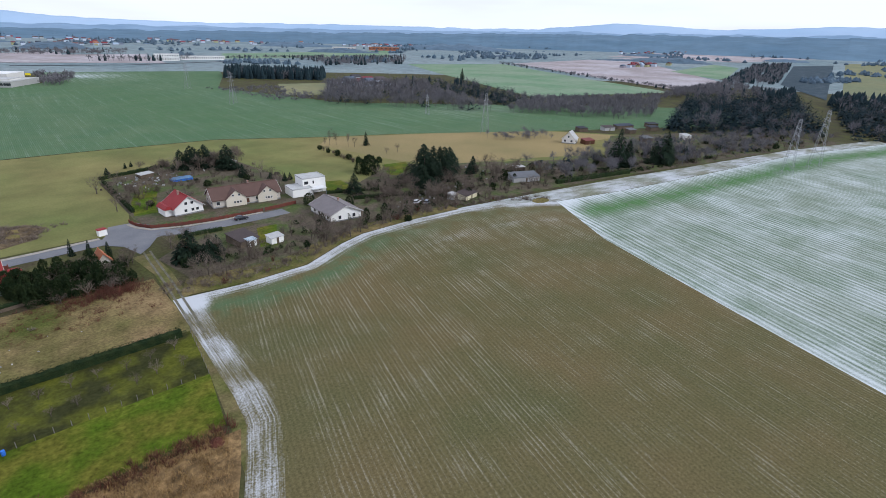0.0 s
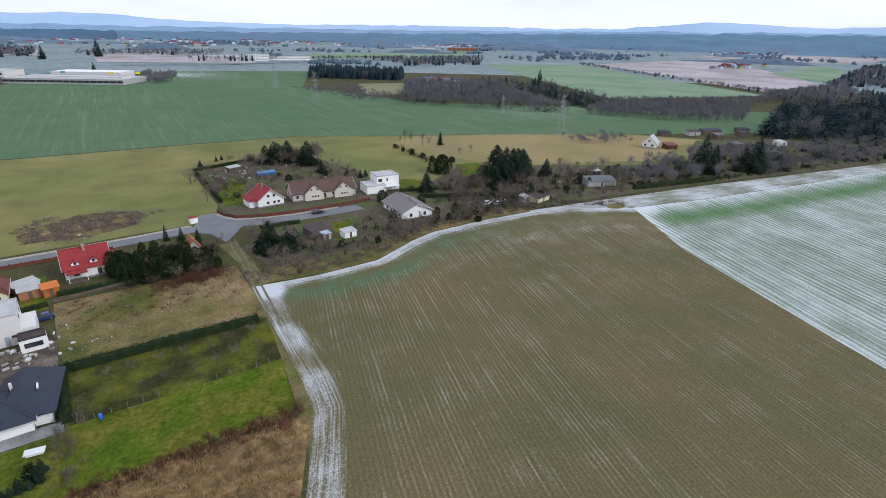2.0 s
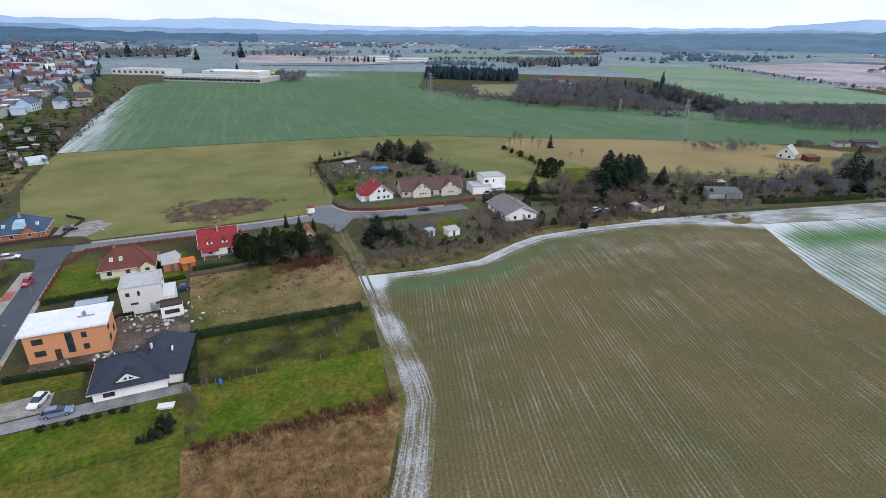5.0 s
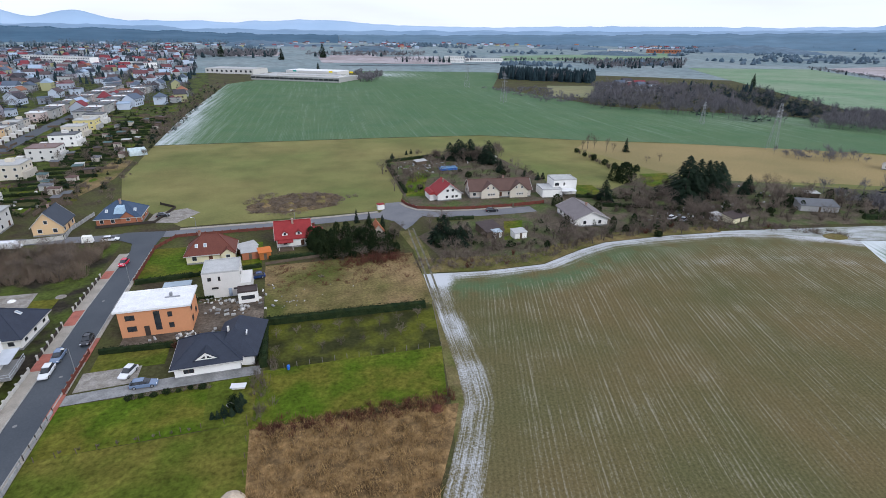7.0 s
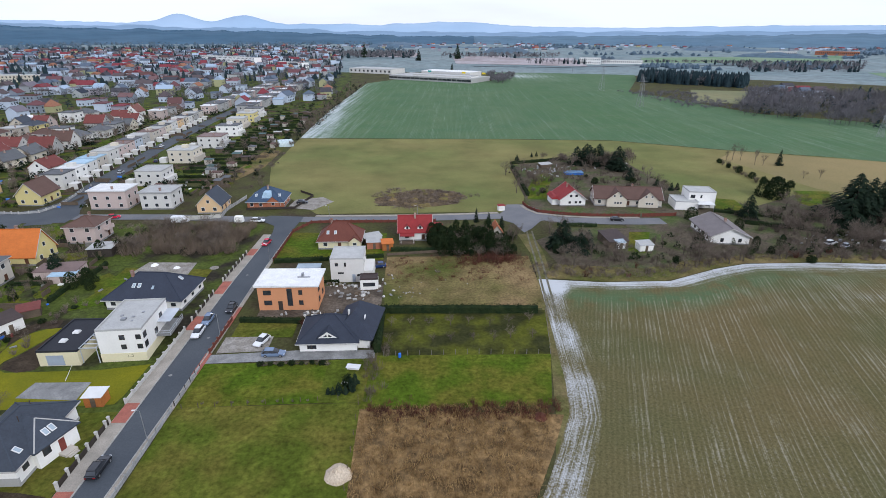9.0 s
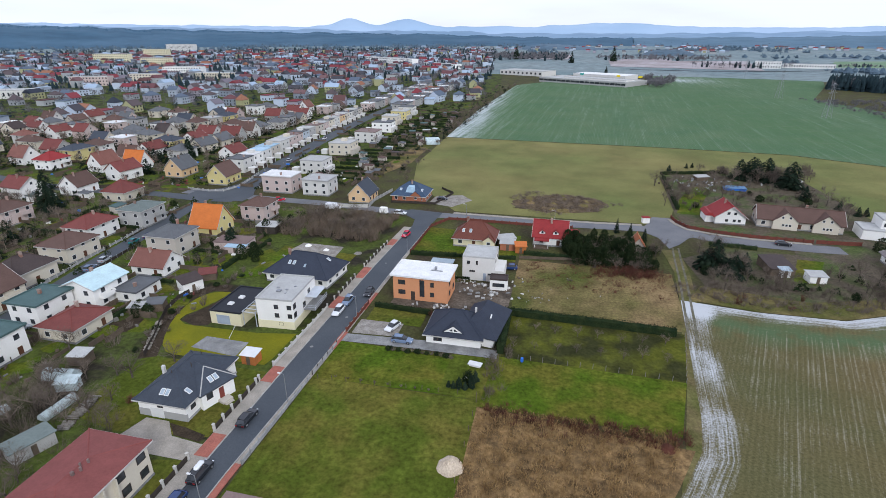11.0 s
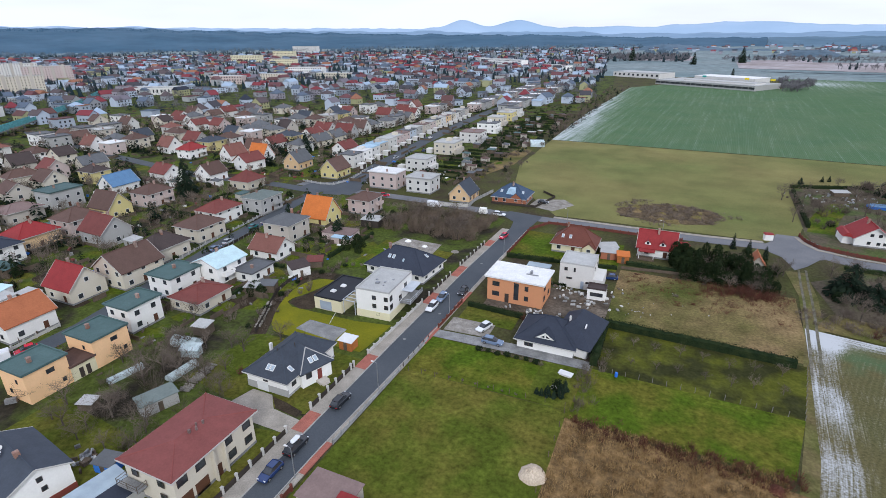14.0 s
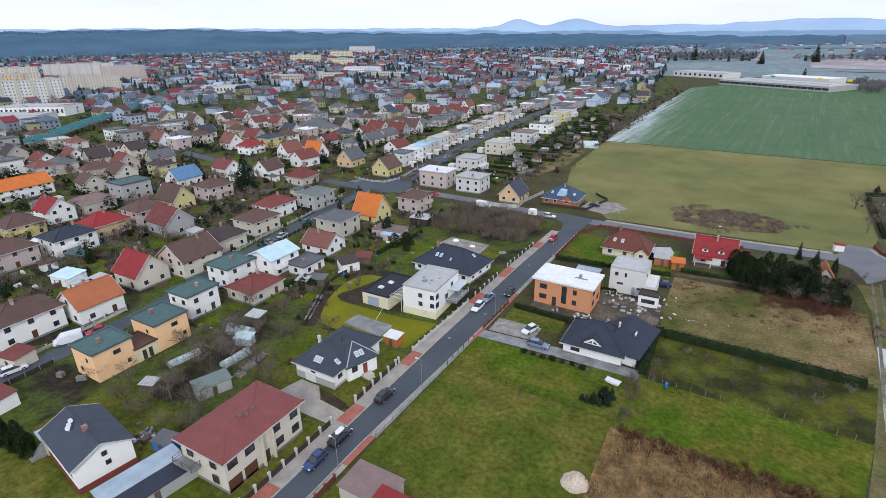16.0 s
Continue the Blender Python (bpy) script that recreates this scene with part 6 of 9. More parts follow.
def island_material(name, colours, single=False):
    m = bpy.data.materials.new(name)
    m.use_nodes = True
    n, l = m.node_tree.nodes, m.node_tree.links
    g, r = n.new("ShaderNodeObjectInfo" if single else "ShaderNodeNewGeometry"), n.new("ShaderNodeValToRGB")
    r.color_ramp.interpolation = "CONSTANT"
    while len(r.color_ramp.elements) < len(colours):
        r.color_ramp.elements.new(0.5)
    for k, c in enumerate(colours):
        r.color_ramp.elements[k].position, r.color_ramp.elements[k].color = k / len(colours), (*c, 1)
    l.new(g.outputs["Random" if single else "Random Per Island"], r.inputs["Fac"])
    l.new(r.outputs["Color"], n["Principled BSDF"].inputs["Base Color"])
    n["Principled BSDF"].inputs["Roughness"].default_value, n["Principled BSDF"].inputs["Specular IOR Level"].default_value = 0.85, 0.1
    return m


# House colours multiplied towards blue, which paints distance haze into them.
HAZED_WALLS = [tuple(a * b for a, b in zip(WALLS[k], (0.60, 0.69, 0.84))) for k in ("white", "cream", "offwhite", "white", "pink", "beige", "grey", "yellow", "white")]
HAZED_ROOFS = [tuple(a * b + 0.018 for a, b in zip(ROOFS[k], (0.72, 0.92, 1.2))) for k in ("brown", "darkred", "grey", "brown", "darkbrown", "lightgrey", "grey", "redbrown", "darkbrown", "brown", "grey", "red", "lightgrey", "red", "black", "red", "grey", "darkred", "umber", "pinkbrown", "terracotta", "red")]
M["town_wall"], M["town_roof"] = island_material("haze_tinted_town_walls", HAZED_WALLS), island_material("haze_tinted_town_roofs", HAZED_ROOFS)
M["suburb_wall"], M["suburb_roof"] = island_material("haze_tinted_suburb_walls", HAZED_WALLS, True), island_material("haze_tinted_suburb_roofs", HAZED_ROOFS, True)
SUBURB = []
for k in range(12):
    rng = random.Random(300 + k)
    L, W, h, rh = rng.uniform(9, 16), rng.uniform(8, 11), rng.uniform(4.5, 7.5), rng.uniform(2.5, 4.5)
    kind = ("gable", "hip", "gable", "flat")[k % 4]
    panes = bmesh.new()
    for f in range(int(h // 2.7)):
        for side, span, off in ((0, L, W), (1, W, L)):
            for i in range(int(span // 3.4)):
                c = (i - (span // 3.4 - 1) / 2) * 3.3
                if side == 0:
                    box(panes, c - 0.6, c + 0.6, -off / 2 - 0.06, -off / 2 + 0.02, 1.0 + f * 2.7, 2.4 + f * 2.7)
                else:
                    box(panes, off / 2 - 0.02, off / 2 + 0.06, c - 0.6, c + 0.6, 1.0 + f * 2.7, 2.4 + f * 2.7)
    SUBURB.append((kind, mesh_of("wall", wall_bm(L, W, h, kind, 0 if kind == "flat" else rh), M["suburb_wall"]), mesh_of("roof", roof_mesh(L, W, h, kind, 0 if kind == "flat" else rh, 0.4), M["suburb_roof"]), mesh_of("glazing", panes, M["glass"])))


def distant_town():
    rng = random.Random(21)
    walls, roofs, gaps = bmesh.new(), bmesh.new(), bmesh.new()
    for k in range(1750):
        a = radians(rng.uniform(4, 74))
        r = math.sqrt(rng.uniform(475 ** 2, 1750 ** 2))
        x, y = -math.sin(a) * r, math.cos(a) * r
        if x > -95 - (y - 640) * 0.12:
            continue
        if r < 680:
            kind, wall, roof, panes = rng.choice(SUBURB)
            root = thing("distant_house", pose(x, y, gz(x, y), 0, 0, rng.choice((0, 90)) + rng.gauss(0, 7)), f"small rendered town house with {SHAPE[kind]} roof among other houses", "house", "outer houses of the town")
            for nm, me in (("wall", wall), ("roof", roof), ("glazing", panes)):
                ob = part(nm, me, None, root)
                if nm == "glazing":
                    tagged(ob, kind="stuff")
            continue
        L, W, h, rh = rng.uniform(9, 18), rng.uniform(8, 11), rng.uniform(4.5, 8), rng.uniform(2.5, 4.5)
        t = Matrix.Translation((x, y, gz(x, y))) @ Matrix.Rotation(rng.choice((0, math.pi / 2)) + rng.gauss(0, 0.12), 4, "Z")
        n0 = len(walls.verts)
        box(walls, -L / 2, L / 2, -W / 2, W / 2, 0, h)
        walls.verts.ensure_lookup_table()
        for v in walls.verts[n0:]:
            v.co = t @ v.co
        n0 = len(roofs.verts)
        flat = rng.random() < 0.25
        p = [roofs.verts.new(q) for q in ((-L / 2 - 0.3, -W / 2 - 0.3, h), (L / 2 + 0.3, -W / 2 - 0.3, h), (L / 2 + 0.3, W / 2 + 0.3, h), (-L / 2 - 0.3, W / 2 + 0.3, h), (-L / 2 - 0.3 + (0 if not flat else 0.1), 0, h + (0.3 if flat else rh)), (L / 2 + 0.3, 0, h + (0.3 if flat else rh)))]
        for q in ((0, 1, 5, 4), (2, 3, 4, 5), (1, 2, 5), (3, 0, 4), (3, 2, 1, 0)):
            roofs.faces.new([p[i] for i in q])
        for v in p:
            v.co = t @ v.co
        n0 = len(gaps.verts)
        for sgn in (-1, 1):
            for f in range(int(h // 2.7)):
                for i in range(int(L // 3.5)):
                    s = (i - (L // 3.5 - 1) / 2) * 3.4
                    q = [gaps.verts.new(t @ Vector((s + dx, sgn * (W / 2 + 0.06), 1.0 + f * 2.7 + dz))) for dx, dz in ((-0.6, 0), (0.6, 0), (0.6, 1.4), (-0.6, 1.4))]
                    gaps.faces.new(q if sgn < 0 else q[::-1])
    root = thing("distant_houses", Matrix.Identity(4), "mass of small distant town houses with red and brown roofs", "houses", kind="stuff")
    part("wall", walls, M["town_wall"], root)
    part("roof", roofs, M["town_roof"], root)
    part("glazing", gaps, M["glass"], root)


distant_town()


# ---- woods, merged ----
def add_far_conifer(verts, faces, x, y, z, h, w, rng):
    """A conifer seen from far: ragged tiers; nearer ones are made of needle sprays."""
    n = len(verts)
    if math.hypot(x, y) < 720:
        for i in range(64 if math.hypot(x, y) < 380 else 36):
            f, a = rng.random() ** 1.4, rng.uniform(0, 2 * math.pi)
            reach = w * 0.66 * (1 - f) ** 0.62 * min(1.0, 0.75 + 2 * f) + 0.1
            r, e = reach * math.sqrt(rng.uniform(0.3, 1.15)), (0.50 * reach + 0.4) * rng.uniform(0.7, 1.3)
            c, s, zz = math.cos(a), math.sin(a), z + h * (0.03 + 0.97 * f) - 0.2 * r
            n = len(verts)
            verts += [(x + c * (r - e * 0.5), y + s * (r - e * 0.5), zz + 0.25 * e), (x + c * r - s * e * 0.36, y + s * r + c * e * 0.36, zz), (x + c * r + s * e * 0.36, y + s * r - c * e * 0.36, zz), (x + c * (r + e * 0.5), y + s * (r + e * 0.5), zz - 0.25 * e)]
            faces += [(n, n + 1, n + 3), (n, n + 3, n + 2), (n + 1, n + 2, n + 3)]
        return
    k = 7
    for t, (zz, rr) in enumerate(((0.0, 0.9), (0.34, 0.80), (0.28, 1.0), (0.62, 0.50), (0.55, 0.68), (1.0, 0.03))):
        a0 = rng.uniform(0, 1)
        for i in range(k):
            a = 2 * math.pi * i / k + a0
            q = rr * w / 2 * rng.uniform(0.65, 1.25)
            verts.append((x + math.cos(a) * q, y + math.sin(a) * q, z + h * zz + rng.uniform(-0.06, 0.06) * h * (t < 5)))
    for t in (0, 2, 4):
        for i in range(k):
            faces.append((n + t * k + i, n + t * k + (i + 1) % k, n + (t + 1) * k + (i + 1) % k, n + (t + 1) * k + i))


def add_far_bare(verts, faces, x, y, z, h, w, rng):
    """A leafless tree seen from far: a trunk and a rounded, airy cloud of rising twigs."""
    dist = math.hypot(x, y)
    blades, thick = (130, 0.010) if dist < 330 else (64, 0.016) if dist < 560 else (34, 0.026) if dist < 1000 else (18, 0.042)
    n = len(verts)
    t = 0.014 * h + 0.03
    verts += [(x - t, y, z), (x + t, y, z), (x + t * 0.4, y, z + h * 0.6), (x - t * 0.4, y, z + h * 0.6), (x, y - t, z), (x, y + t, z), (x, y + t * 0.4, z + h * 0.6), (x, y - t * 0.4, z + h * 0.6)]
    faces += [(n, n + 1, n + 2, n + 3), (n + 4, n + 5, n + 6, n + 7)]
    lobes = [(rng.uniform(-0.20, 0.20) * w, rng.uniform(-0.20, 0.20) * w, h * rng.uniform(0.44, 0.70), rng.uniform(0.26, 0.36)) for _ in range(4)]
    for i in range(blades):
        lx, ly, lz, lr = lobes[i % 4]
        d = Vector((rng.gauss(0, 1), rng.gauss(0, 1), rng.gauss(0.25, 0.8))).normalized()
        r = rng.uniform(0.15, 1.0) ** 0.6
        p = Vector((x + lx + d.x * lr * w * r, y + ly + d.y * lr * w * r, z + max(0.06 * h, lz + d.z * lr * h * 0.8 * r)))
        e = (d * 0.7 + Vector((rng.gauss(0, 0.35), rng.gauss(0, 0.35), 0.7 + rng.gauss(0, 0.3)))).normalized() * (0.07 * w + 0.05 * h)
        s = e.cross(Vector((rng.gauss(0, 1), rng.gauss(0, 1), rng.gauss(0, 1)))).normalized() * thick * w
        n = len(verts)
        verts += [tuple(p - e - s), tuple(p - e + s), tuple(p + e + s * 0.3), tuple(p + e - s * 0.3)]
        faces.append((n, n + 1, n + 2, n + 3))


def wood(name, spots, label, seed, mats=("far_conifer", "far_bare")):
    """spots: (x, y, height, width, conifer or not)."""
    rng = random.Random(seed)
    sets = {True: ([], []), False: ([], [])}
    for x, y, h, w, con in spots:
        (add_far_conifer if con else add_far_bare)(*sets[con], x, y, gz(x, y) - 0.3, h, w, rng)
    root = thing(name, Matrix.Identity(4), label, "wood", kind="stuff")
    for con, nm in ((True, "conifers"), (False, "bare_trees")):
        if sets[con][0]:
            me = bpy.data.meshes.new(nm)
            me.from_pydata(*[sets[con][0], [], sets[con][1]])
            me.materials.append(M[mats[0] if con else mats[1]])
            part(nm, me, None, root)


def scatter(quad, n, seed, h, w, share):
    rng = random.Random(seed)
    a, b, c, d = [Vector(p) for p in quad]
    out = []
    for k in range(n):
        u, v = rng.random(), rng.random()
        p = a.lerp(b, u).lerp(d.lerp(c, u), v)
        con = rng.random() < share
        hh = rng.uniform(*h)
        out.append((p.x, p.y, hh, hh * rng.uniform(*w) * (0.55 if con else 1.0), con))
    return out


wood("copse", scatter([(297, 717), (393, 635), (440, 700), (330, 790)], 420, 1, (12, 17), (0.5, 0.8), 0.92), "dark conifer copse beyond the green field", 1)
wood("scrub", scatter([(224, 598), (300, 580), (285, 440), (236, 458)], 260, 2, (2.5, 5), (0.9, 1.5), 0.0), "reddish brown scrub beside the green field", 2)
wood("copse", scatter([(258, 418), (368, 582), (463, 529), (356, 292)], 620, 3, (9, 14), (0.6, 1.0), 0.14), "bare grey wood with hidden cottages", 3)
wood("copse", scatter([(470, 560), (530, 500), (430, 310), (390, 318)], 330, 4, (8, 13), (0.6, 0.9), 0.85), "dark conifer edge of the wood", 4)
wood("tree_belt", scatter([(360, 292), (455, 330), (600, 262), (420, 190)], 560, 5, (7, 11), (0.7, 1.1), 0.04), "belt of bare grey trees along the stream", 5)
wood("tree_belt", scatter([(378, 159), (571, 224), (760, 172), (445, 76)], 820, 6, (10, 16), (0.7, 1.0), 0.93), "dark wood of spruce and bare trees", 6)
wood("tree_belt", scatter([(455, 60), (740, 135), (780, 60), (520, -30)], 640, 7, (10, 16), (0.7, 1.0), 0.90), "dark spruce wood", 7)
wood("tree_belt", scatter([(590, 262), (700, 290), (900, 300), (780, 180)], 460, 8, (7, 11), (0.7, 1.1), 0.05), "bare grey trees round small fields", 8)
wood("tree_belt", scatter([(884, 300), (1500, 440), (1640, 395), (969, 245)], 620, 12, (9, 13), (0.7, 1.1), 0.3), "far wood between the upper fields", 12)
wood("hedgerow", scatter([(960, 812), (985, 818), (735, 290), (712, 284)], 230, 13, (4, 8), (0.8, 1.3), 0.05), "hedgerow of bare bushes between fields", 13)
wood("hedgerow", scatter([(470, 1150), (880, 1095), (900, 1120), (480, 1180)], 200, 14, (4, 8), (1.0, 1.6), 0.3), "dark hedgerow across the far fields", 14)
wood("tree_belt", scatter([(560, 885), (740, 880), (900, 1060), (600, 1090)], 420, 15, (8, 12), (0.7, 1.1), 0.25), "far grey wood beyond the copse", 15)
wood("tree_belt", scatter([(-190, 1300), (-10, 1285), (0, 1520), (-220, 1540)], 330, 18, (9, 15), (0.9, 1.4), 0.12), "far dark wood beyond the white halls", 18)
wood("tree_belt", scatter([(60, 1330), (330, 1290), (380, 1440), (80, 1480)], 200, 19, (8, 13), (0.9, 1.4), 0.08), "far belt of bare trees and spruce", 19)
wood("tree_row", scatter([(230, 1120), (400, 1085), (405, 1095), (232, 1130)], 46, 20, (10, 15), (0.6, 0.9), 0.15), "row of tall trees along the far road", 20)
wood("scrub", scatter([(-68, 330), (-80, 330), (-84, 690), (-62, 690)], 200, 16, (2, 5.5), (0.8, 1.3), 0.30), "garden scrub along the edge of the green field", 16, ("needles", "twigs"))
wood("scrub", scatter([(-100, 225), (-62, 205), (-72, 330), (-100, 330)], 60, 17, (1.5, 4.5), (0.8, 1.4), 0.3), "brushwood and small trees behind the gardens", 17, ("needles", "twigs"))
wood("garden_trees", [(x, y, R.uniform(3.5, 8), R.uniform(3.0, 5.5), R.random() < 0.34) for x, y in GARDEN_TREES], "leafless garden trees and dark conifers between the town's houses", 9, ("needles", "twigs"))
def clumps(name, spots, mat, label, seed, leaves=26):
    """Rounded evergreen bushes made of small leafy tufts."""
    rng = random.Random(seed)
    verts, faces = [], []
    for x, y, h, w in spots:
        for i in range(leaves):
            d = Vector((rng.gauss(0, 1), rng.gauss(0, 1), abs(rng.gauss(0, 1)))).normalized() * rng.uniform(0.6, 1.05)
            c = Vector((x + d.x * w / 2, y + d.y * w / 2, gz(x, y) + 0.1 + d.z * h))
            n = len(verts)
            verts += [tuple(c + Vector((rng.gauss(0, 1), rng.gauss(0, 1), rng.gauss(0, 0.8))).normalized() * w * rng.uniform(0.12, 0.24)) for _ in range(4)]
            faces += [(n, n + 1, n + 2), (n, n + 3, n + 1), (n, n + 2, n + 3), (n + 1, n + 3, n + 2)]
    me = bpy.data.meshes.new(name)
    me.from_pydata(verts, [], faces)
    me.materials.append(mat)
    tagged(new(name, me), label, "shrubs", kind="stuff")


R = random.Random(61)
spots = []
for k in range(2600):
    a, r = radians(R.uniform(7, 73)), math.sqrt(R.uniform(150 ** 2, 500 ** 2))
    x, y = -math.sin(a) * r, math.cos(a) * r
    if x > -86 or (166 < y < 188) or (y > 186 and abs(x - third_x(y)) < 6) or any(math.hypot(x - p, y - q) < c - 1.5 for p, q, c in TAKEN):
        continue
    spots.append((x, y, R.uniform(0.8, 2.6), R.uniform(1.2, 3.0)))
clumps("garden_evergreens", spots, M["thuja"], "dark evergreen bushes between the town's houses", 62)
R = random.Random(31)
spots = []
for k in range(7600):
    a, r = radians(R.uniform(4, 74)), math.sqrt(R.uniform(520 ** 2, 1900 ** 2))
    con = R.random() < 0.5
    spots.append((-math.sin(a) * r, math.cos(a) * r, R.uniform(6, 12), R.uniform(6, 11) * (0.6 if con else 1), con))
spots = [s for s in spots if s[0] < -90 - (s[1] - 640) * 0.12]
wood("garden_trees", spots, "trees between the far town's houses", 10)
spots = []
for k in range(15000):
    a, r = R.uniform(-90, 78), 1080 + 1500 * R.random() ** 1.2
    x, y = -math.sin(radians(a)) * r, math.cos(radians(a)) * r
    if noise.noise((a * 0.11, r * 0.0060, 4)) + 0.4 * noise.noise((a * 0.4, r * 0.02, 9)) < (0.16 if a < 2 else 0.05) or (a > 4 and r < 1800):
        continue
    if 690 < x < 1620 and 240 < y < 860 or 460 < x < 1110 and 1080 < y < 1390 and r < 1600 or -150 < x < 390 and 1030 < y < 1600 and r < 1650:
        continue
    spots.append((x, y, R.uniform(6, 11), R.uniform(8, 15), R.random() < 0.7))
# These trees wear the wood colours that have haze mixed in.
wood("far_woods", spots, "scattered far woods and field trees", 11, ("mid_wood", "mid_wood_hazed"))


def ridge(name, r, a0, a1, profile, mat, label, step=0.4, rough=4.0, depth=160, seed=0, grain=0.9):
    """A long far rise of land; profile(a) gives its top in metres at the bearing a."""
    bm = bmesh.new()
    prev = None
    n = int((a1 - a0) / step)
    for k in range(n + 1):
        a = a0 + k * step
        top = profile(a) + rough * noise.fractal((a * grain, seed, 0), 1.0, 2.0, 5)
        s, c = -math.sin(radians(a)), math.cos(radians(a))
        z0 = gz(r, 0)
        cur = [bm.verts.new((s * rr, c * rr, z)) for rr, z in ((r - depth, gz(r - depth, 0) - 2), (r - depth * 0.55, z0 + (top - z0) * 0.5), (r, top), (r + depth, z0 - 8))]
        if prev:
            for j in range(3):
                bm.faces.new((prev[j], prev[j + 1], cur[j + 1], cur[j]))
        prev = cur
    bmesh.ops.recalc_face_normals(bm, faces=bm.faces[:])
    for f in bm.faces:
        f.smooth = True
    return tagged(part(name, bm, mat), label, "hills", kind="structure")


def hill_line(a):
    bump = lambda c, w, h: h * math.exp(-((a - c) / w) ** 2)
    base = 60 + 4500 * math.tan(radians(0.75))
    return base + bump(22, 1.7, 62) + bump(16.4, 2.0, 58) + bump(-4, 4, 26) + bump(60, 20, 20) + bump(-62, 6, 55) + bump(-82, 12, 60) + bump(-20, 9, -16)


def between(table, a):
    """Straight-line reading of a short table of (bearing, value)."""
    for (a0, v0), (a1, v1) in zip(table, table[1:]):
        if a <= a1:
            return v0 + (v1 - v0) * max(0.0, (a - a0) / (a1 - a0))
    return table[-1][1]


FOREST_RISE = ((-100, 0.70), (-68, 0.55), (-55, 0.38), (-32, -0.05), (-15, -0.25), (0, -0.35), (8, -0.15), (15, 0.05), (28, 0.20), (44, 0.55), (55, 0.90), (67, 0.75), (90, 0.75))


def forest_top(a):
    return 60 + 3100 * math.tan(radians(between(FOREST_RISE, a)))


# Each farther layer has a paler blue base colour, painted in for haze.
ridge("hills_backdrop", 4600, -100, 90, hill_line, M["hill"], "hills on the horizon with pale blue haze painted in", 0.35, 12.0, 380, 1, 0.35)
ridge("near_hills_backdrop", 3900, -100, 90, lambda a: 60 + 3900 * math.tan(radians(between(FOREST_RISE, a) * 0.7 + 0.30)), M["near_hill"], "forested hills before the horizon, tinted blue for haze", 0.25, 16.0, 500, 4, 0.22)
ridge("forest_backdrop", 3100, -100, -6, forest_top, M["hazed_forest"], "forest below the hills with blue haze painted in", 0.12, 9.0, 900, 2, 0.5)
ridge("forest_backdrop", 3100, -6, 90, forest_top, M["horizon_wood"], "long forest below the hills, tinted blue-green for haze", 0.12, 9.0, 900, 2, 0.5)


def wood_line(base, amp, freq, cut, seed):
    """Tops of broken woods: swells that dip below the land between them."""
    return lambda a: base - 8 + max(0.0, noise.noise((a * freq, seed, 0.5)) + cut) * amp


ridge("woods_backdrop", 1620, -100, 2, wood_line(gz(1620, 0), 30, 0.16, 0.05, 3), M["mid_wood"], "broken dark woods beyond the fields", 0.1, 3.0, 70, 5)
ridge("woods_backdrop", 1980, -100, 34, wood_line(gz(1980, 0), 36, 0.13, 0.12, 7), M["mid_wood_hazed"], "woods before the forest, tinted bluish for haze", 0.1, 3.5, 90, 6)


def forest_cover():
    """Crowns that roughen the forested rise below the hills."""
    rng = random.Random(44)
    verts, faces = [], []
    for k in range(1400):
        a, f = rng.uniform(-6, 80), rng.uniform(0.8, 1.0)
        r = 2210 + 860 * f
        top = forest_top(a) + 9.0 * noise.fractal((a * 0.5, 2, 0), 1.0, 2.0, 5)
        z0 = gz(3100, 0)
        z = gz(2200, 0) + (z0 + (top - z0) * 0.5 - gz(2200, 0)) * min(1, f / 0.45) if f < 0.45 else z0 + (top - z0) * (0.5 + 0.5 * (f - 0.45) / 0.55)
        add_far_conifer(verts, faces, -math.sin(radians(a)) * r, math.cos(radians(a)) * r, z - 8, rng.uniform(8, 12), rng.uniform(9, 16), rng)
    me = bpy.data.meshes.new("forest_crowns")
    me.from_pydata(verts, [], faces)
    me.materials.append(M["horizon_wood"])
    tagged(new("forest_crowns", me), "crowns of the distant forest, tinted blue-green for haze", "forest", kind="stuff")


forest_cover()


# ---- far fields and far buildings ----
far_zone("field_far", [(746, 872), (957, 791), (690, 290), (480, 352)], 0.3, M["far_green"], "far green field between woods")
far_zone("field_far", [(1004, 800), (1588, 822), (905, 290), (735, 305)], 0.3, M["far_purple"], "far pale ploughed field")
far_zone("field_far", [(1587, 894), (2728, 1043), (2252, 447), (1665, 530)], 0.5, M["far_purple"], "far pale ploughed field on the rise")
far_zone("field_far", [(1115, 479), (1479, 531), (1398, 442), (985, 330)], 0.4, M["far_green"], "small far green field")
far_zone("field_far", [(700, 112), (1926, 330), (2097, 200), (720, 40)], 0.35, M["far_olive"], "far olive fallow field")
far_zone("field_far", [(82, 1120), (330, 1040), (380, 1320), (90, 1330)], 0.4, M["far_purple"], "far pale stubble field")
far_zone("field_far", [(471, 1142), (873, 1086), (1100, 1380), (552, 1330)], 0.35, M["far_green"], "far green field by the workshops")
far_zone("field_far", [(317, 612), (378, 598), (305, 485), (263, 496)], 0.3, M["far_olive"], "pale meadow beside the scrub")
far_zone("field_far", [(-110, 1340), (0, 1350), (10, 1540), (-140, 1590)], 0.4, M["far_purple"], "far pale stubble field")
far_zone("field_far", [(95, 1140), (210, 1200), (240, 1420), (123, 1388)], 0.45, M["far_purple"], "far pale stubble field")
far_zone("nursery_ground", [(985, 245), (1620, 385), (1780, 330), (770, 140)], 0.6, material("dark_netting", (0.030, 0.050, 0.062), (0.055, 0.075, 0.085), scale=0.06, fine=0.5, strength=0.5), "dark netted plant nursery")
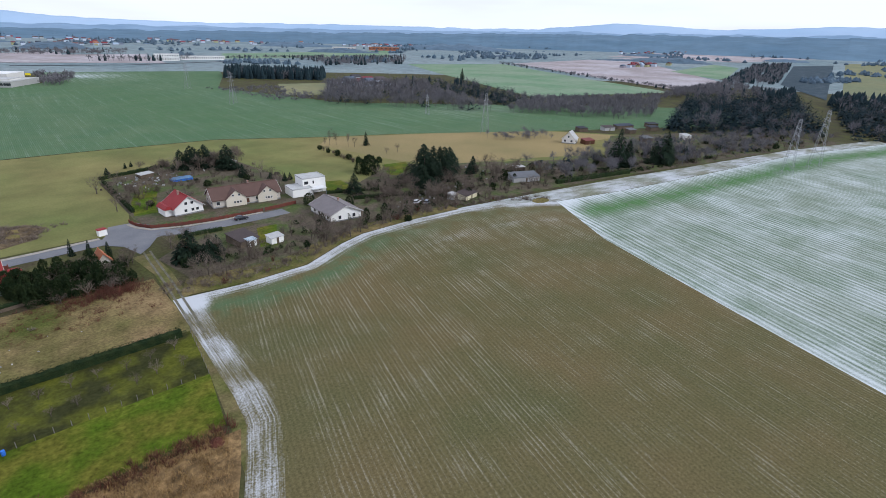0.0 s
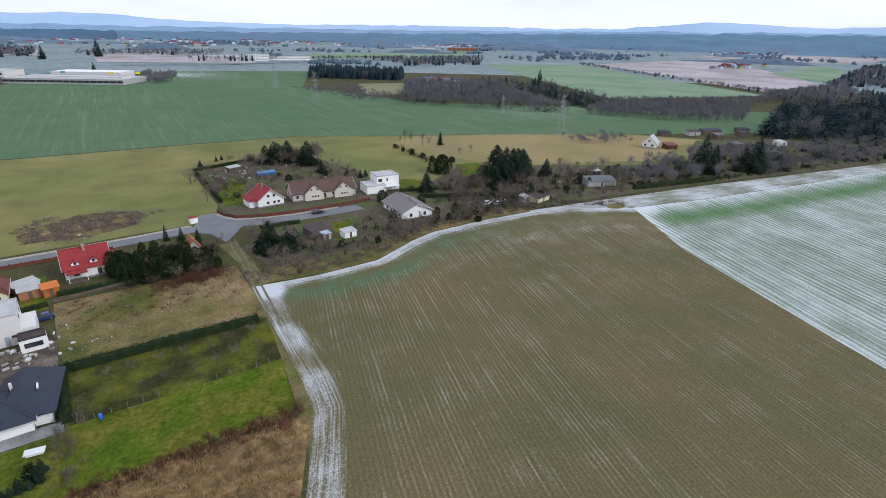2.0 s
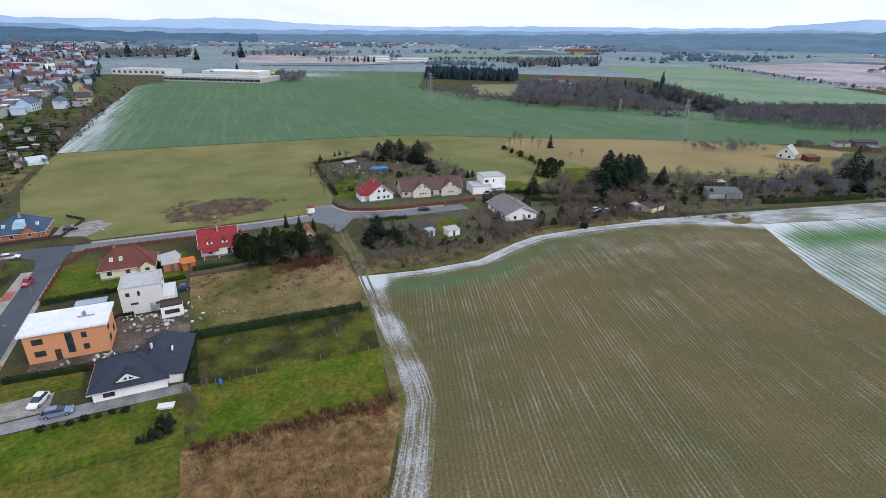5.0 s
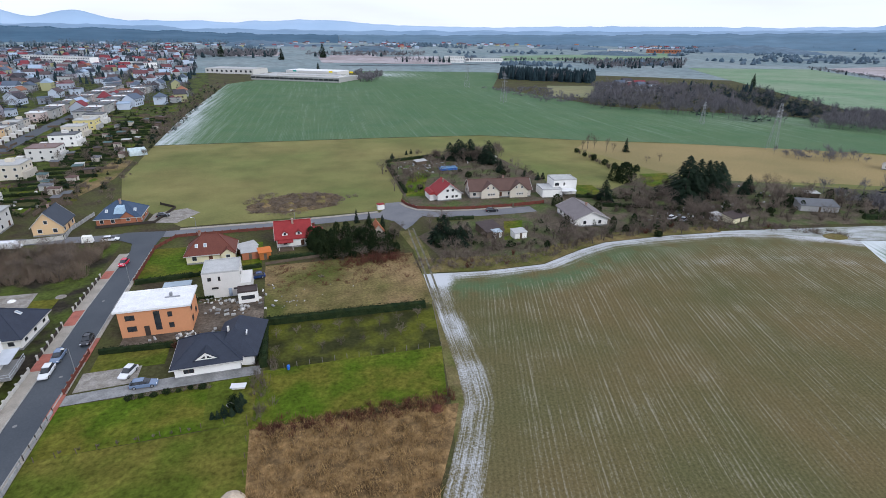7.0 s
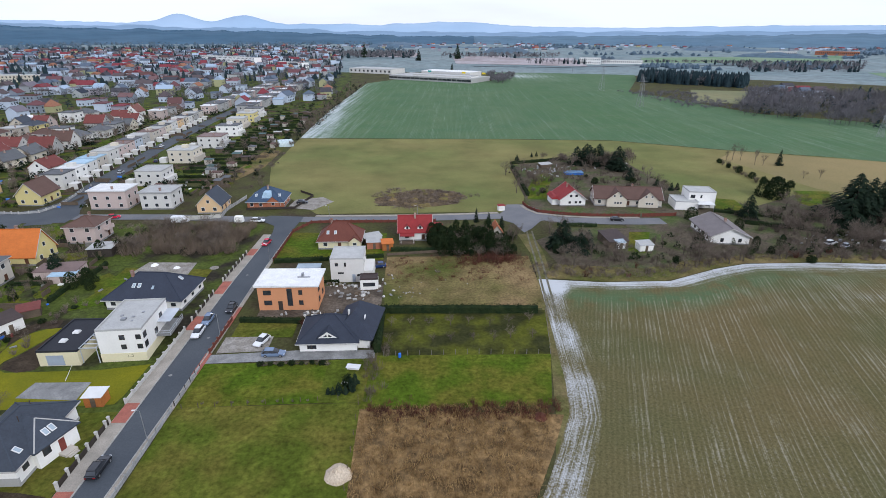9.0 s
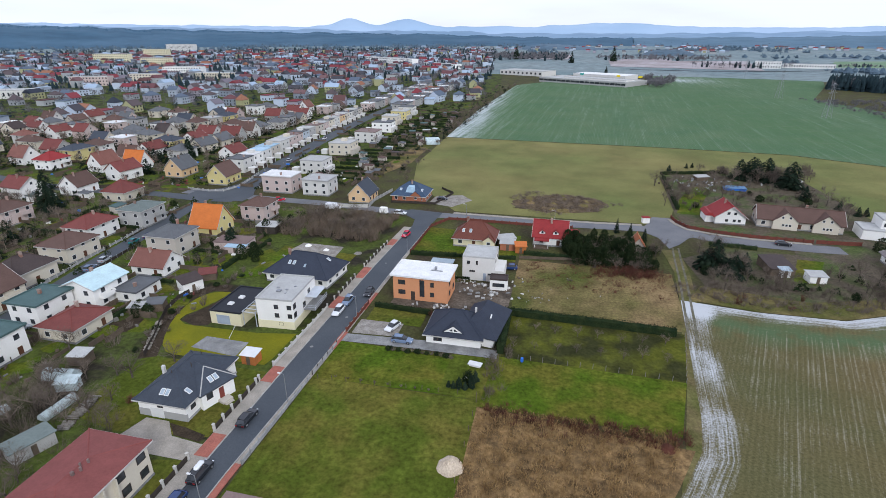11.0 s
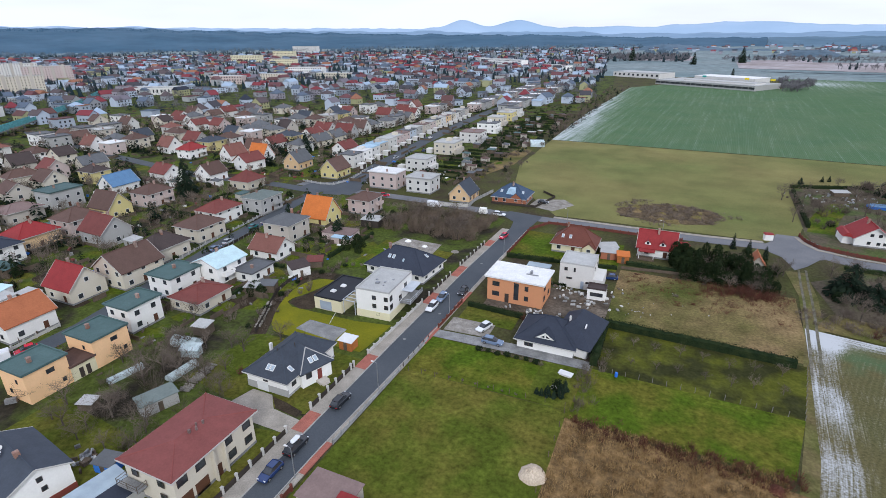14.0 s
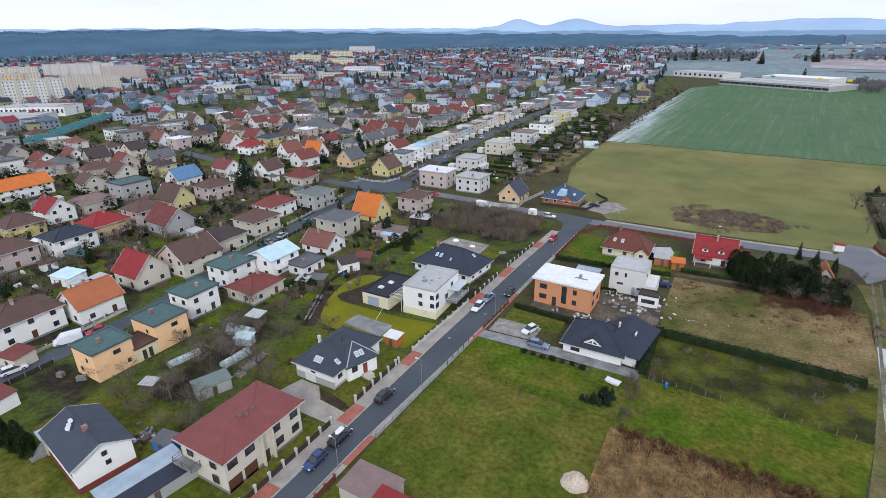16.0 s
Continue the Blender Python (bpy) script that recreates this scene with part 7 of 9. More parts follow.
strip("road_far", [(110, 1040), (260, 1012), (440, 1054), (700, 1060), (1000, 1180)], 9.0, 0.6, M["asphalt"], "far main road across the fields")


def block(name, x, y, rot, L, W, h, wall, roof, label, category, floors=2, step=3.4, group="", wide=0.2, band=""):
    """A large building: walls, flat roof with parapet, and a row of windows to each storey."""
    root = thing(name, pose(x, y, gz(x, y), 0, 0, rot), label, category, group)
    bm = bmesh.new()
    box(bm, -L / 2, L / 2, -W / 2, W / 2, -0.5, h)
    part("wall", bm, M["w_" + wall], root)
    part("roof", roof_mesh(L, W, h, "flat", 0, 0.1), M["r_" + roof], root)
    n = max(1, int(L // step))
    fh = h / max(1, floors)
    for f in range(floors):
        bm = bmesh.new()
        for sgn in (-1, 1):
            for k in range(n):
                s = (k - (n - 1) / 2) * L / n
                box(bm, s - step * wide, s + step * wide, sgn * W / 2 - 0.08, sgn * W / 2 + 0.08, f * fh + fh * 0.34, f * fh + fh * 0.76)
        tagged(part("glazing", bm, M["glass"], root), kind="stuff")
    if band:
        for k in range(int(L // 13)):
            s = (k - (L // 13 - 1) / 2) * 13.0
            bm = bmesh.new()
            box(bm, s - 1.6, s + 1.6, -W / 2 - 0.7, W / 2 + 0.7, -0.5, h + (1.8 if k % 2 else 0.5))
            part("stair_tower", bm, M["w_" + band], root)
    return root


for x, y, L, wall, fl in ((-645, 272, 62, "offwhite", 8), (-668, 250, 30, "cream", 8), (-712, 372, 62, "cream", 7), (-842, 490, 60, "pink", 8), (-985, 485, 70, "offwhite", 8), (-960, 395, 60, "cream", 8),
                          (-955, 520, 40, "offwhite", 8), (-800, 330, 50, "cream", 8), (-760, 300, 40, "peach", 8)):
    block("apartment_block", x, y, 60, L, 12, fl * 3.0, wall, "lightgrey", "tall prefabricated apartment block with rows of windows", "apartments", fl, 3.25, "apartment blocks", 0.16, "beige" if wall != "beige" else "white")
for x, y, rot, L, W, h, wall, label, fl in ((-360, 1100, -37, 165, 16, 13, "white", "long white school building", 3), (-230, 1010, -37, 90, 16, 9, "white", "long white hall beside the school", 2), (-935, 985, 10, 75, 16, 18, "paleyellow", "cream slab block", 5),
                                             (-800, 950, 10, 60, 14, 14, "paleyellow", "cream slab block", 4), (-980, 1170, 10, 60, 16, 20, "paleyellow", "cream slab block", 5), (-600, 770, 15, 60, 20, 12, "white", "white office building with window bands", 3),
                                             (-590, 580, 15, 48, 14, 11, "pink", "long pink apartment house", 3), (-545, 622, 15, 36, 13, 12, "cream", "cream apartment house", 4), (-500, 720, 12, 70, 18, 8, "cream", "long low red-roofed building", 2),
                                             (-545, 236, 30, 60, 26, 8, "white", "white storage hall", 1), (-505, 200, 30, 50, 24, 7, "offwhite", "grey storage hall", 1), (-560, 440, 30, 55, 22, 8, "offwhite", "pale workshop hall", 1),
                                             (-1130, 1455, 0, 90, 20, 22, "offwhite", "far pale hospital block", 6), (355, 1110, -20, 42, 26, 12, "white", "white and red industrial building", 2), (425, 1120, -15, 80, 20, 7, "white", "long white workshop", 1),
                                             (1100, 1400, -40, 95, 24, 10, "brick", "long red industrial hall", 1), (970, 1430, -35, 70, 20, 9, "offwhite", "far pale farm building", 1)):
    block("large_building", x, y, rot, L, W, h, wall, "lightgrey", label + " with flat roof", "building", fl, 4.0)
block("store", 32, 752, -33, 128, 56, 5.5, "grey", "lightgrey", "long pale retail store beside the green field", "store", 1, 7.0, wide=0.47)
block("store", 52, 800, -33, 80, 36, 8.5, "offwhite", "white", "taller white hall of the retail park", "store", 0, 9.0)
block("store", 40, 742, -33, 90, 22, 7, "offwhite", "lightgrey", "white front hall of the retail park", "store", 1, 6.0, wide=0.42)
block("store", -62, 890, -30, 80, 40, 7, "offwhite", "lightgrey", "grey low retail hall", "store", 1, 8.0)
for x, y, c, label in ((20, 782, "teal", "green store sign box"), (66, 752, "yellow", "yellow store sign box"), (92, 740, "yellow", "yellow store sign box")):
    root = thing("store_sign", pose(x, y, 8.3, 0, 0, -33), label + " on the roof edge", "sign", "store signs")
    bm = bmesh.new()
    box(bm, -2.5, 2.5, -0.4, 0.4, 0, 2.2)
    part("panel", bm, material("sign_" + label.split()[0], (0.05, 0.33, 0.28) if c == "teal" else (0.75, 0.60, 0.04), (0.04, 0.30, 0.26) if c == "teal" else (0.7, 0.55, 0.04)), root)
R = random.Random(77)
for x, y, h in ((-122, 1340, 30), (7, 1222, 24), (98, 1290, 32), (60, 905, 14), (-140, 640, 14), (585, 560, 16)):
    tree("conifer", x, y, h, 0.9, R, "tall dark conifer standing above the roofs", "single tall conifers")
wood("copse", scatter([(96, 700), (120, 700), (150, 820), (110, 840)], 120, 55, (6, 11), (0.7, 1.1), 0.02), "bare trees round the store", 55)
TEAL = material("teal_panels", (0.10, 0.30, 0.31), (0.13, 0.36, 0.36), fine=0.8)
LINE = [(-372, 150), (-410, 196), (-457.6, 252), (-520, 325), (-600, 400)]
root = thing("noise_screen", Matrix.Identity(4), "teal glazed noise screen on a raised deck beside the railway", "barrier")
for nm, off, z0, z1, mat in (("deck", 0.0, 3.0, 3.8, M["concrete"]), ("screen", -2.6, 3.8, 6.4, None), ("screen", 2.6, 3.8, 6.4, None)):
    bm = bmesh.new()
    for k in range(40):
        a, b = along(LINE, k / 40), along(LINE, (k + (0.94 if off else 1.0)) / 40)
        d = (b - a).normalized()
        side = Vector((-d.y, d.x))
        w = 0.12 if off else 3.0
        c = [p + side * (off + e) for p, e in ((a, -w), (b, -w), (b, w), (a, w))]
        solid(bm, [(p.x, p.y, z0) for p in c], [(p.x, p.y, z1) for p in c])
        if not off and k % 3 == 0:
            box(bm, a.x - 0.5, a.x + 0.5, a.y - 0.5, a.y + 0.5, 0, 3.0)
    bmesh.ops.recalc_face_normals(bm, faces=bm.faces[:])
    tagged(part(nm, bm, mat or TEAL, root), kind="stuff")


def pylon(x, y, h, label="steel lattice power pylon with three arms"):
    root = thing("pylon", pose(x, y, gz(x, y), 0, 0, 25), label, "pylon", "power pylons")
    bm = bmesh.new()
    b, t = h * 0.09, h * 0.018
    for sx, sy in ((-1, -1), (1, -1), (1, 1), (-1, 1)):
        tube(bm, (sx * b, sy * b, 0), (sx * t, sy * t, h), 0.09, 0.07, 4)
    part("leg", bm, M["metal"], root)
    bm = bmesh.new()
    n = 9
    for k in range(n):
        f, g = k / n, (k + 1) / n
        w0, w1 = b + (t - b) * f, b + (t - b) * g
        for s in (-1, 1):
            tube(bm, (-w0, s * w0, h * f), (w1, s * w1, h * g), 0.04, 0.04, 3)
            tube(bm, (w0, s * w0, h * f), (-w1, s * w1, h * g), 0.04, 0.04, 3)
            tube(bm, (s * w0, -w0, h * f), (s * w1, w1, h * g), 0.04, 0.04, 3)
    part("bracing", bm, M["metal"], root)
    for z, w in ((0.72, 0.17), (0.83, 0.22), (0.94, 0.13)):
        bm = bmesh.new()
        tube(bm, (-h * w, 0, h * z), (h * w, 0, h * z), 0.12, 0.12, 4)
        tube(bm, (-h * w, 0, h * z), (0, 0, h * (z + 0.05)), 0.07, 0.07, 4)
        tube(bm, (h * w, 0, h * z), (0, 0, h * (z + 0.05)), 0.07, 0.07, 4)
        part("arm", bm, M["metal"], root)


for x, y, h in ((304, 63, 27), (330, 57, 30), (210, 606, 27), (198, 466, 26), (266, 232, 26), (253, 876, 26), (293, 318, 16)):
    pylon(x, y, h)
# A village far off, and the cottages in the wood.
def specks(name, spots, label, seed):
    rng = random.Random(seed)
    walls, roofs = bmesh.new(), bmesh.new()
    for cx, cy, n, sx, sy in spots:
        for k in range(n):
            x, y = cx + rng.gauss(0, sx), cy + rng.gauss(0, sy)
            L, W, h = rng.uniform(8, 16), rng.uniform(7, 11), rng.uniform(3.5, 7)
            z = gz(x, y)
            box(walls, x - L / 2, x + L / 2, y - W / 2, y + W / 2, z - 1, z + h)
            box(roofs, x - L / 2 - 0.4, x + L / 2 + 0.4, y - W / 2 - 0.4, y + W / 2 + 0.4, z + h, z + h + 3, top=(0.4, W / 2))
    root = thing(name, Matrix.Identity(4), label, "houses", kind="stuff")
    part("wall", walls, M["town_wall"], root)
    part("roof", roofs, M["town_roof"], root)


specks("far_village", [(500, 2050, 26, 160, 60), (800, 1900, 14, 140, 60), (200, 2150, 18, 130, 60), (1280, 1650, 25, 80, 40), (1230, 600, 16, 60, 14), (1900, 900, 20, 120, 40), (300, 1750, 25, 120, 40), (-200, 1900, 40, 150, 60)], "far villages of pale houses", 3)
specks("wood_cottages", [(400, 555, 5, 14, 12), (430, 575, 4, 16, 10), (420, 530, 4, 18, 10)], "pale cottages hidden in the bare wood", 4)


# ---- cars ----
PAINT = {k: material("car_paint_" + k, c, tuple(v * 0.9 for v in c), strength=0.04, rough=0.25, spec=0.6) for k, c in
         {"white": (0.72, 0.73, 0.74), "black": (0.018, 0.020, 0.024), "blue": (0.018, 0.042, 0.13), "red": (0.55, 0.02, 0.05), "silver": (0.42, 0.45, 0.48), "navy": (0.03, 0.05, 0.10), "teal": (0.02, 0.16, 0.17), "greyblue": (0.16, 0.22, 0.32)}.items()}
M["tyre"] = material("tyre_rubber", (0.02, 0.02, 0.02), (0.03, 0.03, 0.03), strength=0.1)
M["rim"] = material("alloy_rim", (0.45, 0.46, 0.47), (0.4, 0.4, 0.41), strength=0.05, rough=0.35, metal=0.6)
M["redlight"] = material("red_lamp_glass", (0.35, 0.01, 0.01), (0.3, 0.01, 0.01), rough=0.2, strength=0.05)
M["clearlight"] = material("clear_lamp_glass", (0.7, 0.72, 0.75), (0.6, 0.62, 0.65), rough=0.15, strength=0.05)
WHEEL = {}


def wheel_meshes():
    if not WHEEL:
        bm = bmesh.new()
        tube(bm, (0, -0.1, 0), (0, 0.1, 0), 0.32, 0.32, 14)
        bm.faces.new([v for v in bm.verts if v.co.y < 0][::-1])
        bmesh.ops.bevel(bm, geom=[e for e in bm.edges if abs(e.verts[0].co.y - e.verts[1].co.y) < 0.01], offset=0.03, segments=1, affect="EDGES")
        WHEEL["tyre"] = mesh_of("tyre", bm, M["tyre"])
        bm = bmesh.new()
        tube(bm, (0, -0.115, 0), (0, 0.115, 0), 0.19, 0.19, 10)
        bm.faces.new([v for v in bm.verts if v.co.y < 0][::-1])
        WHEEL["rim"] = mesh_of("rim", bm, M["rim"])
    return WHEEL


def section_body(stations):
    """A closed body lofted through cross-sections along x: (x, half width, bottom, shoulder, top, top half width)."""
    bm = bmesh.new()
    rings = []
    for x, w, z0, z1, z2, wt in stations:
        rings.append([bm.verts.new((x, y, z)) for y, z in ((-w * 0.94, z0), (-w, z0 + 0.12), (-w, z1), (-wt, z2), (wt, z2), (w, z1), (w, z0 + 0.12), (w * 0.94, z0))])
    for a, b in zip(rings, rings[1:]):
        for k in range(8):
            bm.faces.new((a[k], a[(k + 1) % 8], b[(k + 1) % 8], b[k]))
    bm.faces.new(rings[0][::-1])
    bm.faces.new(rings[-1])
    bmesh.ops.recalc_face_normals(bm, faces=bm.faces[:])
    return bm


def car(x, y, rot, paint, label, kind="hatch", z=0.125):
    """rot: where its nose points."""
    root = thing("van" if kind == "van" else "car", pose(x, y, z, 0, 0, rot), label, "van" if kind == "van" else "car", "parked cars")
    L, H = {"hatch": (4.2, 1.48), "estate": (4.6, 1.5), "suv": (4.6, 1.7), "van": (5.4, 2.3)}[kind]
    f, b, w = L / 2, -L / 2, 0.88 if kind != "van" else 0.98
    belt = H * 0.60
    if kind == "van":
        part("body", section_body([(b, w * 0.97, 0.3, 1.9, H, w * 0.86), (b + 0.1, w, 0.25, 1.95, H, w * 0.88), (f - 1.7, w, 0.25, 1.9, H, w * 0.86), (f - 0.75, w, 0.25, 1.15, 1.3, w * 0.82), (f - 0.1, w * 0.92, 0.28, 0.8, 0.95, w * 0.7), (f, w * 0.85, 0.35, 0.6, 0.7, w * 0.6)]), PAINT[paint], root)
        part("windscreen", section_body([(f - 1.72, w * 0.88, 1.5, 1.9, H - 0.1, w * 0.8), (f - 0.80, w * 0.84, 1.22, 1.28, 1.34, w * 0.78)]), M["glass"], root)
    else:
        part("body", section_body([(b, w * 0.86, 0.35, belt * 0.86, belt * 0.92, w * 0.7), (b + 0.12, w * 0.95, 0.25, belt * 0.95, belt, w * 0.8), (b + L * 0.3, w, 0.22, belt, belt + 0.03, w * 0.84), (f - L * 0.32, w, 0.22, belt * 0.97, belt, w * 0.84), (f - 0.25, w * 0.93, 0.25, belt * 0.74, belt * 0.82, w * 0.72), (f, w * 0.8, 0.36, belt * 0.55, belt * 0.62, w * 0.62)]), PAINT[paint], root)
        rear = 0.15 if kind != "hatch" else 0.3
        part("cabin", section_body([(b + rear, w * 0.84, belt - 0.06, belt - 0.02, belt, w * 0.8), (b + rear + 0.5, w * 0.87, belt - 0.06, belt, H - 0.07, w * 0.68), (f - L * 0.46, w * 0.87, belt - 0.06, belt, H - 0.06, w * 0.68), (f - L * 0.27, w * 0.84, belt - 0.08, belt - 0.04, belt, w * 0.78)]), M["glass"], root, "dark glazed cabin")
        part("roof", section_body([(b + rear + 0.45, w * 0.67, H - 0.09, H - 0.05, H - 0.03, w * 0.6), (b + rear + 0.9, w * 0.70, H - 0.09, H - 0.03, H, w * 0.62), (f - L * 0.47, w * 0.69, H - 0.09, H - 0.04, H - 0.01, w * 0.62)]), PAINT[paint], root)
    wm = wheel_meshes()
    for sx in (b + 0.8, f - 0.85):
        for sy in (-w + 0.08, w - 0.08):
            q = part("wheel", wm["tyre"], None, root, at=pose(sx, sy, 0.32))
            part("rim", wm["rim"], None, q)
    for sy in (-0.62, 0.62):
        for nm, xx, mm in (("headlight", f - 0.12, "clearlight"), ("tail_light", b + 0.02, "redlight")):
            bm = bmesh.new()
            box(bm, xx - 0.05, xx + 0.05, sy - 0.16, sy + 0.16, belt * 0.66, belt * 0.80)
            part(nm, bm, M[mm], root)
    return root


for x, y, rot, paint, kind, label in ((-47.5, 61, 90, "black", "estate", "black estate car parked at the kerb"), (-47.6, 48.9, 90, "black", "suv", "black car with white roof box at the kerb"), (-47.7, 43.2, 270, "blue", "hatch", "dark blue hatchback parked at the kerb"),
                                       (-47.3, 98.6, 270, "white", "estate", "white estate car parked at the kerb"), (-47.1, 103.8, 270, "greyblue", "estate", "grey-blue car parked at the kerb"), (-43.6, 109, 270, "black", "hatch", "dark teal car driving down the street"),
                                       (-46.2, 150, 262, "red", "hatch", "bright red hatchback in the street"), (-32.8, 94.6, 250, "white", "hatch", "white hatchback on a gravel bay"), (-29.2, 89.9, 0, "greyblue", "estate", "grey-blue estate car on the drive"),
                                       (-118, 43.5, 245, "white", "van", "white delivery van in the side street"), (-116.6, 48.6, 250, "red", "hatch", "red car parked behind a van"), (-116, 32.5, 80, "white", "estate", "white estate car in the side street"),
                                       (-43.5, 191, 10, "black", "hatch", "black car on the gravel corner"), (-80.3, 170.9, 0, "white", "van", "white van parked on the lane"), (-54.5, 170.8, 0, "white", "estate", "small white car beside the corner house"), (-105, 176.2, 20, "red", "hatch", "red car beside the pink house"),
                                       (-126, 131, 100, "blue", "hatch", "blue car in the side street"), (-123.8, 106, 100, "greyblue", "hatch", "grey-blue car in the side street"), (-124.6, 112, 100, "silver", "hatch", "silver car in the side street"), (-127.2, 126, 100, "teal", "hatch", "green car in the side street"),
                                       (-11, 131.8, 190, "blue", "hatch", "bright blue car beside the cube house"), (69, 167.5, -5, "black", "estate", "dark car in the cul-de-sac"), (-111, 63.5, 70, "white", "hatch", "white car beside a garden fence"), (-112, 76, 60, "silver", "hatch", "silver car on a short drive"),
                                       (127.5, 143.5, 20, "white", "estate", "white car among the cottage gardens"), (130.5, 141, 30, "silver", "hatch", "silver car among the cottage gardens"), (-176, 110, 60, "blue", "hatch", "blue car on a house drive"), (-135, 240, 95, "silver", "hatch", "silver car in the terraced street"), (-129, 262, 95, "navy", "hatch", "dark car in the terraced street"), (-143, 300, 95, "white", "hatch", "white car in the terraced street")):
    car(x, y, rot, paint, label, kind, 0.128 if abs(x + 46) < 5 or x < -60 else 0.1)
    if "roof box" in label:
        bm = section_body([(-0.9, 0.2, 1.74, 1.85, 1.9, 0.15), (-0.6, 0.42, 1.74, 1.95, 2.05, 0.34), (0.7, 0.42, 1.74, 1.95, 2.05, 0.34), (1.0, 0.2, 1.74, 1.84, 1.88, 0.15)])
        part("roof_box", bm, PAINT["white"], bpy.data.objects["car.001"], "white roof box")

# ---- fences ----
M["fencegrey"] = material("old_grey_post", (0.20, 0.19, 0.165), (0.15, 0.14, 0.125), scale=0.8, strength=0.15)
M["fencepost"] = material("pale_fence_pier", (0.52, 0.50, 0.45), (0.42, 0.41, 0.38), scale=0.8, strength=0.15)
M["fencedark"] = material("dark_fence_panel", (0.045, 0.038, 0.032), (0.06, 0.05, 0.042), scale=0.8, strength=0.15)
M["fencered"] = material("red_brown_fence", (0.17, 0.055, 0.04), (0.13, 0.05, 0.038), scale=0.8, strength=0.2)
M["slabfence"] = material("grey_slab_fence", (0.36, 0.36, 0.35), (0.27, 0.27, 0.265), scale=0.4, fine=3.0, strength=0.2)
SLAT = {}


def fence(line, label, step=2.6, pier=(0.35, 1.5), panel=1.0, mats=("fencepost", "fencedark"), base=0.0, thin=0.06, gap=0.15):
    """Piers along a line with a panel in each bay; every pier and panel is a part."""
    root = thing("fence", pose(*line[0], 0), label, "fence")
    o = Vector(line[0])
    key = (pier, mats[0])
    if key not in SLAT:
        bm = bmesh.new()
        box(bm, -pier[0] / 2, pier[0] / 2, -pier[0] / 2, pier[0] / 2, -0.1, pier[1])
        if pier[0] > 0.2:
            box(bm, -pier[0] * 0.62, pier[0] * 0.62, -pier[0] * 0.62, pier[0] * 0.62, pier[1], pier[1] + 0.08)
        SLAT[key] = mesh_of("pier", bm, M[mats[0]])
    for a, b in zip(line, line[1:]):
        a, b = Vector(a) - o, Vector(b) - o
        n = max(1, round((b - a).length / step))
        d = (b - a) / n
        ang = math.degrees(math.atan2(d.y, d.x))
        for k in range(n + 1):
            p = a + d * k
            if k < n or b == Vector(line[-1]) - o:
                part("post", SLAT[key], None, root, at=pose(p.x, p.y, base, 0, 0, ang))
            if k < n and panel:
                ln = round(d.length - pier[0], 1)
                pk = (ln, panel, mats[1], thin)
                if pk not in SLAT:
                    bm = bmesh.new()
                    box(bm, 0, ln, -thin / 2, thin / 2, gap, gap + panel)
                    SLAT[pk] = mesh_of("panel", bm, M[mats[1]])
                part("panel", SLAT[pk], None, root, at=pose(p.x + d.x / d.length * pier[0] / 2, p.y + d.y / d.length * pier[0] / 2, base, 0, 0, ang))
    return root


fence(stretch(FENCE_W, 24, 51), "cream piers with dark timber panels along the pavement")
fence(stretch(FENCE_W, 57.5, 71), "cream piers with dark timber panels along the pavement", 2.4)
fence(stretch(FENCE_W, 76, 100), "pale wall panels between low piers", 2.4, (0.3, 1.2), 0.95, ("fencepost", "fencepost"), thin=0.14, gap=0.0)
fence(stretch(FENCE_W, 104, 117), "pale piers with dark panels along the pavement", 2.4, (0.3, 1.3), 0.9)
fence(stretch(FENCE_W, 124, 142), "pale piers with green wire panels along the pavement", 2.6, (0.3, 1.3), 0.9)
fence(stretch(FENCE_E, 52, 74), "grey slab fence with slim steel posts", 2.3, (0.1, 1.15), 0.75, ("metal", "slabfence"), thin=0.12, gap=0.0)
fence(stretch(FENCE_E, 28, 42), "red-brown timber fence with brick piers", 2.0, (0.3, 1.2), 0.9, ("fencered", "fencered"))
fence(stretch(FENCE_E, 75, 86), "low slab wall with dark posts", 2.2, (0.12, 1.2), 0.7, ("fencedark", "slabfence"), thin=0.1, gap=0.0)
fence(stretch(FENCE_E, 91, 104), "dark red hedge fence with piers", 2.2, (0.25, 1.2), 0.8, ("fencered", "fencered"))
fence([(-40.9, 137), (-40.3, 160), (-36, 168.5), (-30, 168.8), (-10, 168.4), (6, 168.6)], "red-brown garden fence along the lane", 2.5, (0.25, 1.2), 0.9, ("fencered", "fencered"))
fence([(-41, 74.3), (-30, 74.9), (-18, 75.4), (-11, 75.6)], "thin wooden posts between two lawns", 3.0, (0.09, 1.1), 0.0, ("wood", "wood"))
fence([(-11, 30), (-11, 52), (-10.8, 74)], "old wooden fence posts beside the reeds", 3.4, (0.1, 1.2), 0.0, ("wood", "wood"))
fence([(-9.6, 88.6), (0, 88.8), (12, 88.8), (26.4, 88.0)], "row of concrete posts of the orchard fence", 2.3, (0.09, 1.2), 0.0, ("fencegrey", "wood"))
fence([(26.4, 88.0), (28, 97), (29.3, 105)], "row of concrete posts of the orchard fence", 2.3, (0.09, 1.2), 0.0, ("fencegrey", "wood"))
fence([(39.8, 187), (40.6, 182.5), (43.5, 177.4), (52, 174.2), (61, 172.4), (66, 172), (78.5, 171.4)], "red-brown fence with piers round the white house", 2.3, (0.3, 1.3), 1.0, ("fencered", "fencered"))
fence([(79.5, 171.4), (86, 171.5), (92, 172)], "red-brown timber fence before the double house", 2.2, (0.15, 1.4), 1.3, ("fencered", "fencered"), gap=0.0)
